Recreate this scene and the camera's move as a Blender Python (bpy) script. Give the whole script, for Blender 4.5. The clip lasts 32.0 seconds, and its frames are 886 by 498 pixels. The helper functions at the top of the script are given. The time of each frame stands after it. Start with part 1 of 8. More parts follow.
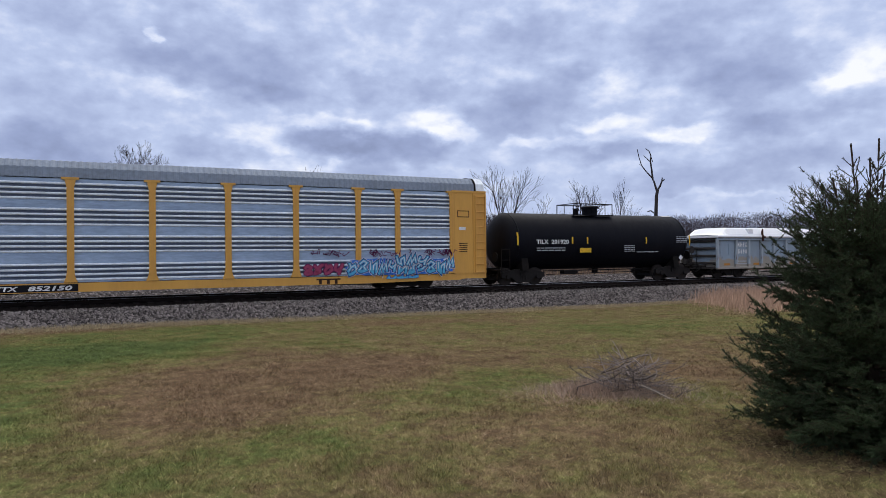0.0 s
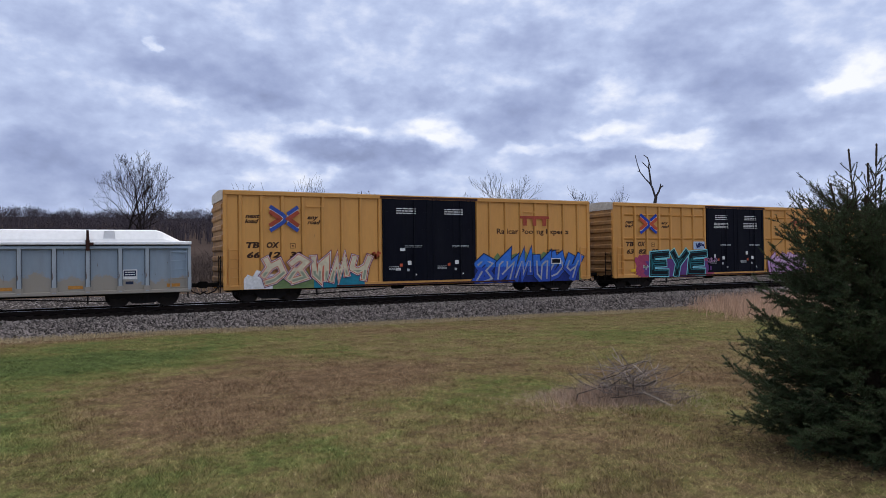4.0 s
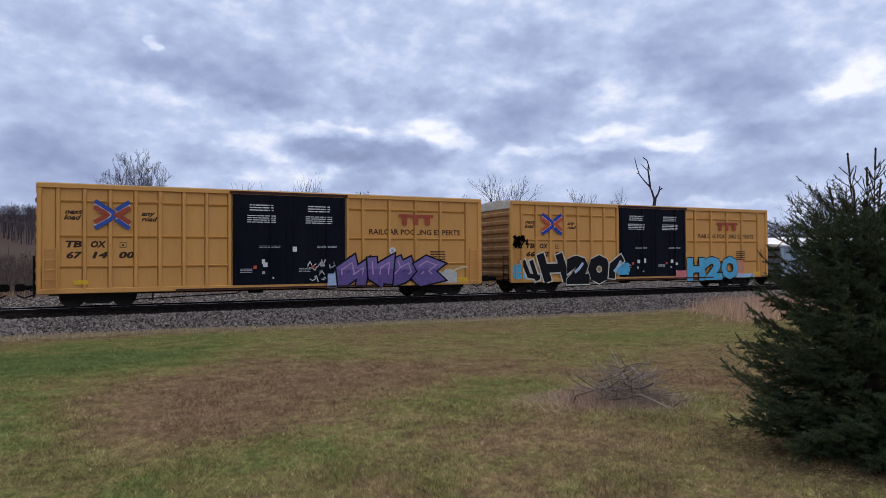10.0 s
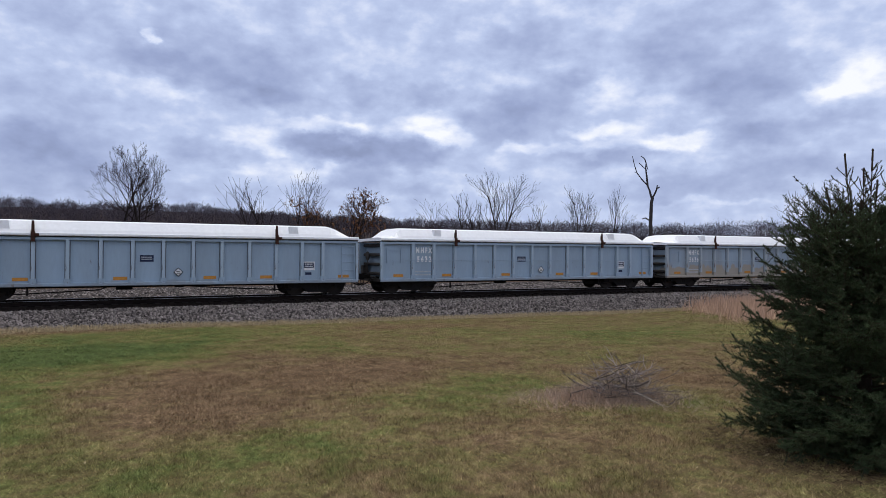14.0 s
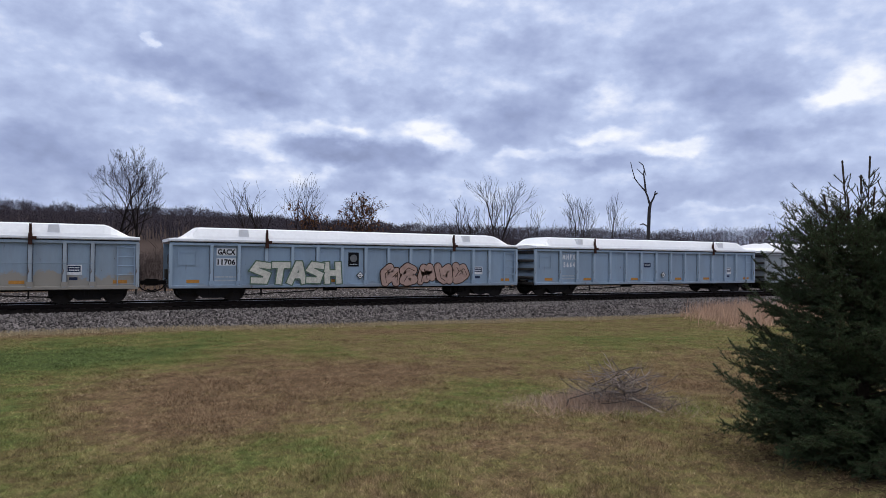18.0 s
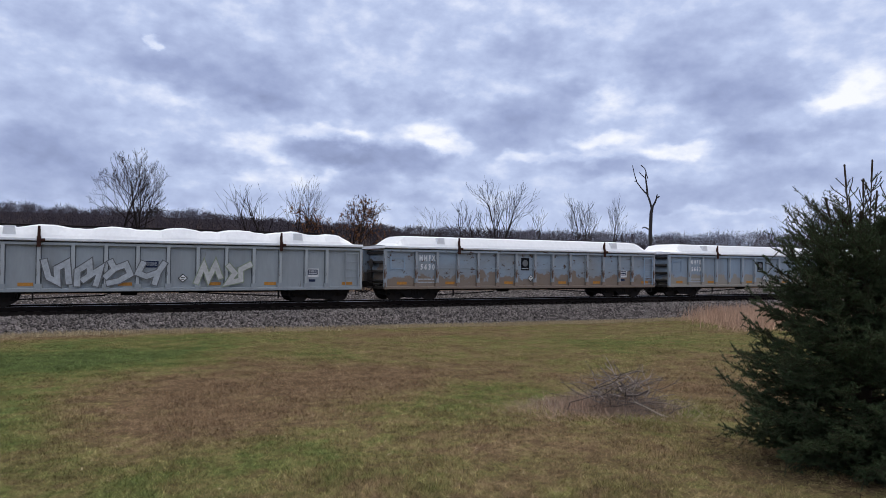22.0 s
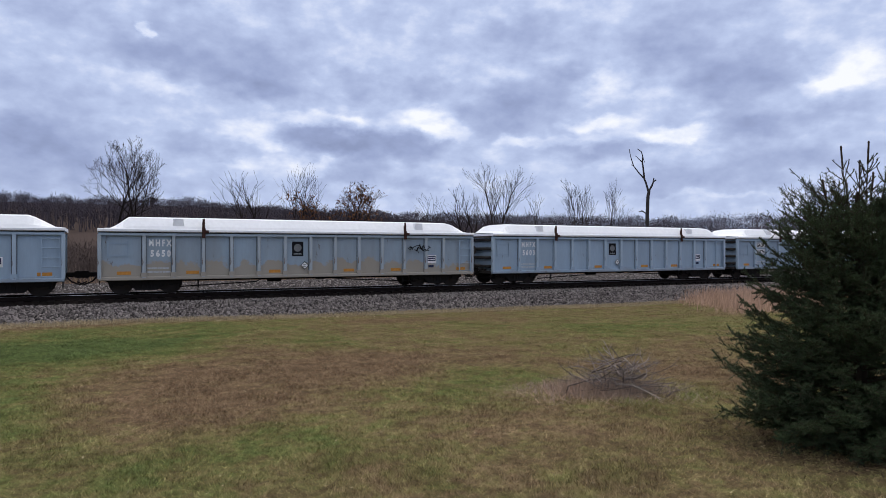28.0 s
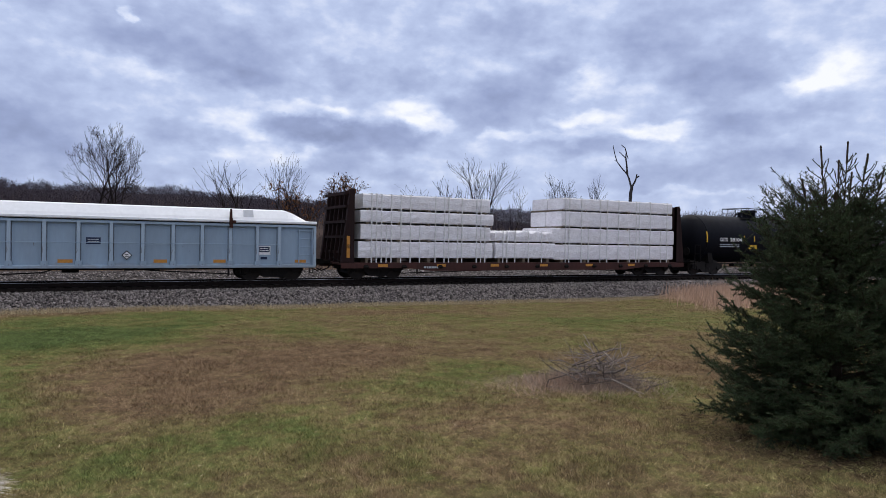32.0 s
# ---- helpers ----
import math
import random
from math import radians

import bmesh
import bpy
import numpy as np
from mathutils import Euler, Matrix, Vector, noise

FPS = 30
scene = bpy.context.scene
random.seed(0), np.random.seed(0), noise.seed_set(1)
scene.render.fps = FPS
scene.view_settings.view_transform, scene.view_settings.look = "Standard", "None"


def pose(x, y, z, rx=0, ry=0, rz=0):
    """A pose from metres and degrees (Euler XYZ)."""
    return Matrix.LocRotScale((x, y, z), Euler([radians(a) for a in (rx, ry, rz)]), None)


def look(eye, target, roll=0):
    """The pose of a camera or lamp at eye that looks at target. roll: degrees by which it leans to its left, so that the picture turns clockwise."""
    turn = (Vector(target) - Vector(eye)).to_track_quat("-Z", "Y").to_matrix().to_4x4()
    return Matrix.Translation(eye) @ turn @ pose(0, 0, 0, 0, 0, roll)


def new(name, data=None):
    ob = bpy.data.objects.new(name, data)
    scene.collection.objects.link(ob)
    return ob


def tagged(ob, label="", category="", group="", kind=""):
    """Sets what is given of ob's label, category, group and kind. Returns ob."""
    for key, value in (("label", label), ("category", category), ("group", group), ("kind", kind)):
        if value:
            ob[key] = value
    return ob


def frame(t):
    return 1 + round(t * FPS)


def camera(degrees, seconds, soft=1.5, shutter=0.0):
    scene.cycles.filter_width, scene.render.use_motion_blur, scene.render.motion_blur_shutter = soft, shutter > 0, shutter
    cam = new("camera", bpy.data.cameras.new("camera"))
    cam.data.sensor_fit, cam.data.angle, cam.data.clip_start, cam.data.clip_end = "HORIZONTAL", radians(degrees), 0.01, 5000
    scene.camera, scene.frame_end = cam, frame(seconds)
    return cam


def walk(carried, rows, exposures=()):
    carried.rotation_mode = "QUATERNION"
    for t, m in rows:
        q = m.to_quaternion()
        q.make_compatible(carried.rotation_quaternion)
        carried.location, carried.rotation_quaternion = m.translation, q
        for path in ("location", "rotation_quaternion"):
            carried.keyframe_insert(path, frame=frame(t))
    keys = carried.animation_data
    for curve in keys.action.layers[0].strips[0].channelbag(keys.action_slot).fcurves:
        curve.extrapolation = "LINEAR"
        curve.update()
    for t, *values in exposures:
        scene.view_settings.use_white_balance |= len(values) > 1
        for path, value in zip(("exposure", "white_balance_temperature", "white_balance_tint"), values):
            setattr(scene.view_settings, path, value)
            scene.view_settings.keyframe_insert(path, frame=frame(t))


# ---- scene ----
# The track runs along x, the camera stands south of it; rail top lies at RAIL, track centre at TRACK_Y.
EYE = (0.0, 0.0, 2.06)
TRACK_Y, RAIL, HALF = 31.0, 0.28, 1.58
cam = camera(65.94, 32.0, soft=0.75)


def gaze(turn, tilt, roll):
    """Camera pose from its turn to the right of north, its tilt upwards and its roll."""
    a, p = radians(turn), radians(tilt)
    way = Vector((math.sin(a) * math.cos(p), math.cos(a) * math.cos(p), math.sin(p)))
    return look(EYE, Vector(EYE) + way * 20, roll)


PATH = [
    (0.0, 26.267, 0.214, -0.461),
    (0.5, 26.252, 0.277, -0.461),
    (1.0, 26.192, 0.389, -0.430),
    (1.5, 26.195, 0.478, -0.449),
    (2.0, 26.241, 0.561, -0.593),
    (2.5, 26.247, 0.656, -0.641),
    (3.0, 26.277, 0.721, -0.708),
    (3.5, 26.317, 0.775, -0.753),
    (5.5, 26.447, 0.918, -0.717),
    (6.0, 26.473, 0.928, -0.779),
    (6.5, 26.497, 0.920, -0.739),
    (7.0, 26.492, 0.958, -0.704),
    (7.5, 26.458, 0.919, -0.672),
    (8.0, 26.475, 0.919, -0.675),
    (8.5, 26.515, 0.930, -0.575),
    (9.0, 26.530, 0.961, -0.505),
    (9.5, 26.491, 0.956, -0.432),
    (10.0, 26.448, 0.901, -0.358),
    (10.5, 26.454, 0.858, -0.268),
    (11.0, 26.459, 0.796, -0.218),
    (11.5, 26.529, 0.757, -0.090),
    (12.0, 26.559, 0.710, -0.078),
    (12.5, 26.619, 0.649, 0.015),
    (13.0, 26.642, 0.595, 0.041),
    (13.5, 26.649, 0.602, 0.120),
    (14.0, 26.695, 0.607, 0.211),
    (14.5, 26.726, 0.607, 0.269),
    (16.5, 26.895, 0.800, 0.433),
    (17.0, 26.900, 0.888, 0.464),
    (17.5, 26.889, 0.965, 0.486),
    (18.0, 26.858, 1.017, 0.484),
    (18.5, 26.865, 1.042, 0.524),
    (19.0, 26.856, 1.100, 0.468),
    (19.5, 26.845, 1.122, 0.509),
    (20.0, 26.825, 1.160, 0.487),
    (20.5, 26.794, 1.173, 0.566),
    (21.0, 26.781, 1.198, 0.575),
    (21.5, 26.751, 1.245, 0.534),
    (22.0, 26.716, 1.264, 0.604),
    (22.5, 26.657, 1.329, 0.606),
    (23.0, 26.591, 1.412, 0.655),
    (23.5, 26.599, 1.546, 0.568),
    (24.0, 26.584, 1.660, 0.494),
    (24.5, 26.515, 1.700, 0.350),
    (25.0, 26.515, 1.736, 0.297),
    (25.5, 26.482, 1.710, 0.197),
    (27.5, 26.765, 0.542, 0.025),
    (28.0, 26.955, 0.074, 0.008),
    (28.5, 27.153, -0.219, 0.124),
    (29.0, 27.478, -0.300, 0.271),
    (29.5, 27.841, -0.315, 0.399),
    (30.0, 28.001, -0.402, 0.463),
    (30.5, 28.129, -0.470, 0.585),
    (31.0, 28.173, -0.555, 0.690),
    (31.5, 28.253, -0.575, 0.753),
    (32.0, 28.369, -0.534, 0.873),
]
walk(cam, [(t, gaze(a, p, r)) for t, a, p, r in PATH], exposures=[(0.0, 0.0), (32.0, 0.0)])


def ahead(t):
    """How far the train has run by t seconds."""
    return 11.66133 * t + (-0.018370) * t * t + 3.0138e-05 * t ** 3


# ---- world and sun ----
SKY_AT, ZENITH = (3.1, 0.4, 0.0), 2.4
# clouds: bearing, height, half-widths in degrees, share
SLATE_WEST = (
    (-3.5, 6.5, 9.0, 3.2, -0.6),
    (-3.5, 10.5, 7.0, 2.5, -0.3),
    (6.5, 5.0, 6.0, 1.2, -0.35),
    (-4.3, 7.8, 4.8, 2.0, -0.5),
    (3.6, 14.9, 4.5, 1.6, -0.6),
    (10.8, 14.9, 8.2, 2.8, -0.7),
    (12.1, 12.8, 5.0, 1.4, -0.6),
    (8.2, 8.4, 4.3, 1.4, -0.5),
    (17.1, 9.2, 4.6, 1.6, -1),
    (22.7, 8.4, 7.1, 1.7, -1),
    (20.3, 13.4, 3.5, 1.8, -0.6),
    (25.5, 13.5, 3.0, 1.2, -0.5),
    (19.8, 6.3, 3.5, 1.1, -0.6),
    (25.0, 5.1, 4.7, 0.9, -0.4),
    (6.1, 17.6, 4.7, 1.7, -0.35),
    (-1.0, 16.9, 5.6, 2.1, -0.2))
SLATE_EAST = (
    (32.1, 10.9, 6.5, 2.4, -0.7),
    (32.6, 12.7, 2.9, 1.8, -0.5),
    (37.2, 13.5, 3.4, 2.3, -0.7),
    (33.5, 17.3, 4.1, 2.4, -0.5),
    (45.2, 16.0, 5.3, 2.2, -0.6),
    (50.6, 13.2, 6.4, 2.7, -0.8),
    (51.0, 9.4, 4.4, 1.4, -0.7),
    (39.5, 8.2, 6.2, 1.3, -0.7),
    (53.6, 6.9, 6.1, 1.6, -0.6),
    (56.6, 9.9, 3.6, 1.0, -0.5),
    (46.9, 5.5, 7.8, 1.4, -0.5),
    (47.7, 18.2, 6.2, 1.4, -0.3))
WHITE_WEST = (
    (3.4, 16.5, 0.6, 0.6, 0.95),
    (10.8, 9.2, 3.3, 1.1, 0.9),
    (13.0, 8.2, 1.7, 0.8, 0.7),
    (16.6, 10.8, 5.2, 0.8, 0.8),
    (20.3, 10.4, 2.3, 0.9, 0.7),
    (25.5, 11.0, 3.0, 1.4, 1.1),
    (5.2, 12.6, 2.6, 0.8, 0.5),
    (18.0, 16.2, 6.9, 1.8, 0.25),
    (16.1, 6.9, 3.4, 0.6, 0.5),
    (11.2, 7.0, 2.8, 0.6, 0.4),
    (26.9, 9.8, 3.6, 0.9, 1))
WHITE_EAST = (
    (33.5, 8.8, 2.9, 0.9, 1),
    (38.6, 8.8, 3.4, 0.7, 1),
    (45.6, 9.1, 4.8, 0.9, 1.2),
    (39.5, 10.2, 3.9, 0.8, 0.8),
    (39.5, 13.1, 2.8, 1.4, 0.7),
    (58.0, 12.9, 3.0, 1.8, 1),
    (55.9, 12.0, 2.3, 1.0, 0.7),
    (28.8, 15.0, 3.6, 1.5, 0.3),
    (41.3, 14.1, 2.2, 1.4, 0.4),
    (32.1, 19.3, 8.8, 1.8, 0.3),
    (44.8, 12.4, 3.2, 0.8, 0.5),
    (47.7, 4.4, 5.2, 0.4, 0.4))


def make_world():
    w = bpy.data.worlds.new("sky")
    w.use_nodes = True
    scene.world = w
    nt = w.node_tree
    nt.nodes.clear()
    N, L = nt.nodes.new, nt.links.new

    def math_node(op, a=None, b=None, va=0.0, vb=0.0):
        n = N("ShaderNodeMath")
        n.operation = op
        n.inputs[0].default_value, n.inputs[1].default_value = va, vb
        if a is not None:
            L(a, n.inputs[0])
        if b is not None:
            L(b, n.inputs[1])
        return n.outputs[0]

    out, bg = N("ShaderNodeOutputWorld"), N("ShaderNodeBackground")
    sky = N("ShaderNodeTexSky")
    sky.sky_type, sky.sun_disc = "NISHITA", False
    sky.sun_elevation, sky.sun_rotation = radians(52.8), radians(37.9)
    tc = N("ShaderNodeTexCoord")
    sep = N("ShaderNodeSeparateXYZ")
    L(tc.outputs["Generated"], sep.inputs[0])
    up = math_node("MAXIMUM", sep.outputs[2], vb=0.0)
    # bearing and height in degrees; cloud lumps are wider than tall and shrink towards the horizon
    bearing = math_node("MULTIPLY", math_node("ARCTAN2", sep.outputs[0], sep.outputs[1]), vb=57.2958)
    height = math_node("MULTIPLY", math_node("ARCSINE", sep.outputs[2]), vb=57.2958)
    place = N("ShaderNodeCombineXYZ")
    L(bearing, place.inputs[0])
    L(height, place.inputs[1])

    def clouds(scale, detail, rough, offset):
        mp = N("ShaderNodeMapping")
        mp.inputs["Location"].default_value = offset
        mp.inputs["Rotation"].default_value = (0, 0, radians(7))
        mp.inputs["Scale"].default_value = (scale, scale * 1.6, 1)
        L(place.outputs[0], mp.inputs[0])
        n = N("ShaderNodeTexNoise")
        n.inputs["Scale"].default_value, n.inputs["Detail"].default_value = 1.0, detail
        n.inputs["Roughness"].default_value, n.inputs["Distortion"].default_value = rough, 0.0
        L(mp.outputs[0], n.inputs["Vector"])
        return n

    # ragged edges: the lumps are looked up at a shifted place
    ragged = clouds(0.34, 5, 0.52, (3.0, 1.0, 0.0))
    centred = N("ShaderNodeVectorMath")
    centred.operation = "SUBTRACT"
    L(ragged.outputs["Color"], centred.inputs[0])
    centred.inputs[1].default_value = (0.5, 0.5, 0.5)
    shove = N("ShaderNodeVectorMath")
    shove.operation = "MULTIPLY"
    L(centred.outputs[0], shove.inputs[0])
    shove.inputs[1].default_value = (4.2, 3.0, 0.0)
    warped = N("ShaderNodeVectorMath")
    L(place.outputs[0], warped.inputs[0])
    L(shove.outputs[0], warped.inputs[1])
    big, small = clouds(0.10, 5, 0.48, SKY_AT).outputs["Fac"], clouds(0.36, 5, 0.5, (7.0, 2.0, 0.0)).outputs["Fac"]
    mix = math_node("ADD", math_node("MULTIPLY", math_node("SUBTRACT", big, vb=0.5), vb=0.25), math_node("MULTIPLY", math_node("SUBTRACT", small, vb=0.5), vb=0.50))
    fine = clouds(0.8, 5, 0.55, (1.0, 9.0, 0.0)).outputs["Fac"]
    mix = math_node("ADD", mix, math_node("MULTIPLY", math_node("SUBTRACT", fine, vb=0.5), vb=0.20))
    mix = math_node("ADD", mix, vb=0.585)
    for az, el, rx, ry, share in SLATE_WEST + SLATE_EAST + WHITE_WEST + WHITE_EAST:
        off = N("ShaderNodeVectorMath")
        off.operation = "SUBTRACT"
        L(warped.outputs[0], off.inputs[0])
        off.inputs[1].default_value = (az, el, 0)
        size = N("ShaderNodeVectorMath")
        size.operation = "MULTIPLY"
        L(off.outputs[0], size.inputs[0])
        size.inputs[1].default_value = (1 / rx, 1 / ry, 1)
        far = N("ShaderNodeVectorMath")
        far.operation = "LENGTH"
        L(size.outputs[0], far.inputs[0])
        lump = N("ShaderNodeMapRange")
        lump.interpolation_type = "SMOOTHSTEP"
        lump.inputs["From Min"].default_value, lump.inputs["From Max"].default_value = 1.15, 0.25
        lump.inputs["To Max"].default_value = share * (0.34 if share < 0 else 0.21)
        L(far.outputs["Value"], lump.inputs[0])
        mix = math_node("ADD", mix, lump.outputs[0])
    ramp = N("ShaderNodeValToRGB")
    L(mix, ramp.inputs[0])
    e = ramp.color_ramp.elements
    e[0].position, e[0].color = 0.10, (0.256, 0.306, 0.495, 1)
    e[1].position, e[1].color = 0.86, (0.93, 0.95, 1.0, 1)
    for pos, col in ((0.28, (0.318, 0.381, 0.605, 1)), (0.45, (0.405, 0.478, 0.710, 1)), (0.58, (0.495, 0.58, 0.82, 1)), (0.71, (0.672, 0.738, 0.93, 1))):
        n = e.new(pos)
        n.color = col
    veil = N("ShaderNodeMixRGB")
    veil.blend_type = "ADD"
    veil.inputs[0].default_value = 0.003
    L(ramp.outputs[0], veil.inputs[1])
    L(sky.outputs[0], veil.inputs[2])
    # an overcast sky is brighter overhead than near the horizon
    zen = N("ShaderNodeMapRange")
    zen.interpolation_type = "SMOOTHSTEP"
    zen.inputs["From Min"].default_value, zen.inputs["From Max"].default_value = 0.36, 1.0
    zen.inputs["To Min"].default_value, zen.inputs["To Max"].default_value = 1.0, ZENITH
    L(up, zen.inputs[0])
    # and whiter there
    white = N("ShaderNodeMapRange")
    white.interpolation_type = "SMOOTHSTEP"
    white.inputs["From Min"].default_value, white.inputs["From Max"].default_value = 0.36, 0.8
    white.inputs["To Max"].default_value = 0.85
    L(up, white.inputs[0])
    over = N("ShaderNodeMixRGB")
    L(white.outputs[0], over.inputs[0])
    L(veil.outputs[0], over.inputs[1])
    over.inputs[2].default_value = (0.56, 0.54, 0.50, 1)
    L(over.outputs[0], bg.inputs[0])
    L(zen.outputs[0], bg.inputs[1])
    L(bg.outputs[0], out.inputs[0])


make_world()
sun = new("sun", bpy.data.lights.new("sun", "SUN"))
sun.data.energy, sun.data.angle, sun.data.color = 1.0, radians(35), (1.0, 0.96, 0.9)
sun.matrix_world = look((14, 18, 30), (0, 0, 0))


# ---- materials ----
def surface(name, color, dark=None, rough=0.6, metal=0.0, grain=6.0, stain=0.7, amount=0.5, stretch=(1, 1, 1), bump=0.1, bump_scale=40.0, world=False, vary=0.0, island=False, spots=None, spec=0.5, low=None, depth=(0.82, 1.15)):
    """Procedural material: base colour, stains at a large scale, grain at a small one, relief."""
    m = bpy.data.materials.new(name)
    m.use_nodes = True
    nt = m.node_tree
    N, L = nt.nodes.new, nt.links.new
    b = nt.nodes["Principled BSDF"]
    b.inputs["Metallic"].default_value, b.inputs["Specular IOR Level"].default_value = metal, spec
    if world:
        src = N("ShaderNodeNewGeometry").outputs["Position"]
    else:
        src = N("ShaderNodeTexCoord").outputs["Object"]
    mp = N("ShaderNodeMapping")
    mp.inputs["Scale"].default_value = stretch
    L(src, mp.inputs[0])

    def tex(scale, detail=6, rough_=0.6):
        n = N("ShaderNodeTexNoise")
        n.inputs["Scale"].default_value, n.inputs["Detail"].default_value, n.inputs["Roughness"].default_value = scale, detail, rough_
        L(mp.outputs[0], n.inputs["Vector"])
        return n.outputs["Fac"]

    dark = dark or tuple(c * 0.62 for c in color)
    r1 = N("ShaderNodeMapRange")
    r1.inputs["From Min"].default_value, r1.inputs["From Max"].default_value = 0.38, 0.68
    r1.inputs["To Max"].default_value = amount
    L(tex(stain), r1.inputs[0])
    m1 = N("ShaderNodeMixRGB")
    L(r1.outputs[0], m1.inputs[0])
    m1.inputs[1].default_value, m1.inputs[2].default_value = (*color, 1), (*dark, 1)
    r2 = N("ShaderNodeMapRange")
    r2.inputs["From Min"].default_value, r2.inputs["From Max"].default_value = 0.3, 0.7
    r2.inputs["To Min"].default_value, r2.inputs["To Max"].default_value = depth
    L(tex(grain, 4), r2.inputs[0])
    m2 = N("ShaderNodeMixRGB")
    m2.blend_type = "MULTIPLY"
    m2.inputs[0].default_value = 1.0
    L(m1.outputs[0], m2.inputs[1])
    L(r2.outputs[0], m2.inputs[2])
    col = m2.outputs[0]
    if spots:
        # rust or scuffs with sharp edges
        r3 = N("ShaderNodeMapRange")
        r3.inputs["From Min"].default_value, r3.inputs["From Max"].default_value = spots[1], spots[1] + 0.05
        L(tex(spots[2], 8, 0.68), r3.inputs[0])
        m3 = N("ShaderNodeMixRGB")
        L(r3.outputs[0], m3.inputs[0])
        L(col, m3.inputs[1])
        m3.inputs[2].default_value = (*spots[0], 1)
        col = m3.outputs[0]
    if low:
        # weathering that climbs unevenly from the sill: colour, height, unevenness
        sx = N("ShaderNodeSeparateXYZ")
        L(src, sx.inputs[0])
        ml = N("ShaderNodeMath")
        ml.operation = "MULTIPLY_ADD"
        flat = N("ShaderNodeTexNoise")
        flat.inputs["Scale"].default_value, flat.inputs["Detail"].default_value, flat.inputs["Roughness"].default_value = low[3], 7, 0.62
        L(src, flat.inputs["Vector"])
        L(flat.outputs["Fac"], ml.inputs[0])
        ml.inputs[1].default_value, ml.inputs[2].default_value = low[2], low[1] - low[2] / 2
        df = N("ShaderNodeMath")
        df.operation = "SUBTRACT"
        L(ml.outputs[0], df.inputs[0])
        L(sx.outputs[2], df.inputs[1])
        r5 = N("ShaderNodeMapRange")
        r5.inputs["From Min"].default_value, r5.inputs["From Max"].default_value = -0.06, 0.06
        r5.inputs["To Max"].default_value = low[4]
        L(df.outputs[0], r5.inputs[0])
        m5 = N("ShaderNodeMixRGB")
        L(r5.outputs[0], m5.inputs[0])
        L(col, m5.inputs[1])
        m5.inputs[2].default_value = (*low[0], 1)
        col = m5.outputs[0]
    if vary:
        rnd = N("ShaderNodeNewGeometry").outputs["Random Per Island"] if island else N("ShaderNodeObjectInfo").outputs["Random"]
        r4 = N("ShaderNodeMapRange")
        r4.inputs["To Min"].default_value, r4.inputs["To Max"].default_value = 1 - vary, 1 + vary
        L(rnd, r4.inputs[0])
        m4 = N("ShaderNodeMixRGB")
        m4.blend_type = "MULTIPLY"
        m4.inputs[0].default_value = 1.0
        L(col, m4.inputs[1])
        L(r4.outputs[0], m4.inputs[2])
        col = m4.outputs[0]
    L(col, b.inputs["Base Color"])
    rr = N("ShaderNodeMapRange")
    rr.inputs["To Min"].default_value, rr.inputs["To Max"].default_value = max(rough - 0.12, 0.05), min(rough + 0.15, 1)
    L(tex(grain * 0.5, 3), rr.inputs[0])
    L(rr.outputs[0], b.inputs["Roughness"])
    if bump:
        bp = N("ShaderNodeBump")
        bp.inputs["Strength"].default_value, bp.inputs["Distance"].default_value = bump, 0.02
        L(tex(bump_scale, 3), bp.inputs["Height"])
        L(bp.outputs[0], b.inputs["Normal"])
    return m


def plain(name, color, rough=0.6):
    return surface(name, color, rough=rough, spec=0.15, grain=9.0, stain=1.4, amount=0.35, bump=0.03)


DRIP = (1.6, 1.6, 0.35)
YELLOW = surface("boxcar_yellow", (0.61, 0.305, 0.075), (0.42, 0.195, 0.055), 0.55, stain=0.55, amount=0.3, stretch=DRIP, spots=((0.16, 0.075, 0.035), 0.69, 2.2), vary=0.07, depth=(0.95, 1.04))
YELLOW_PALE = surface("faded_yellow", (0.72, 0.41, 0.15), (0.55, 0.28, 0.10), 0.6, stain=0.55, amount=0.3, stretch=DRIP, spots=((0.16, 0.075, 0.035), 0.72, 2.2), vary=0.05, depth=(0.95, 1.04))
# boxcar end yellow, darkened in colour for the shade between cars
END_SHADED_OCHRE = surface("sooted_yellow_end", (0.34, 0.175, 0.055), (0.17, 0.095, 0.045), 0.75, stain=0.9, amount=0.8, stretch=DRIP, spots=((0.07, 0.045, 0.03), 0.62, 2.0), vary=0.08)
RACK_YELLOW = surface("rack_yellow", (0.66, 0.345, 0.065), (0.46, 0.22, 0.045), 0.5, stain=0.9, amount=0.3, stretch=DRIP, spots=((0.10, 0.05, 0.03), 0.70, 3.0), depth=(0.95, 1.04))
DOOR_BLACK = surface("door_navy_black", (0.004, 0.005, 0.011), (0.010, 0.011, 0.017), 0.65, spec=0.08, stain=0.8, amount=0.7, stretch=DRIP)
GOND = surface("gondola_grey", (0.268, 0.358, 0.46), (0.18, 0.225, 0.27), 0.6, stain=0.5, amount=0.4, stretch=DRIP, spots=((0.10, 0.075, 0.06), 0.645, 2.6), low=((0.20, 0.20, 0.20), 0.95, 1.1, 0.9, 0.45), vary=0.06, depth=(0.95, 1.04))
GOND_GREY = surface("gondola_faded_grey", (0.315, 0.35, 0.375), (0.23, 0.245, 0.255), 0.65, stain=0.6, amount=0.6, stretch=DRIP, spots=((0.13, 0.105, 0.09), 0.67, 2.0), vary=0.05, depth=(0.94, 1.05))
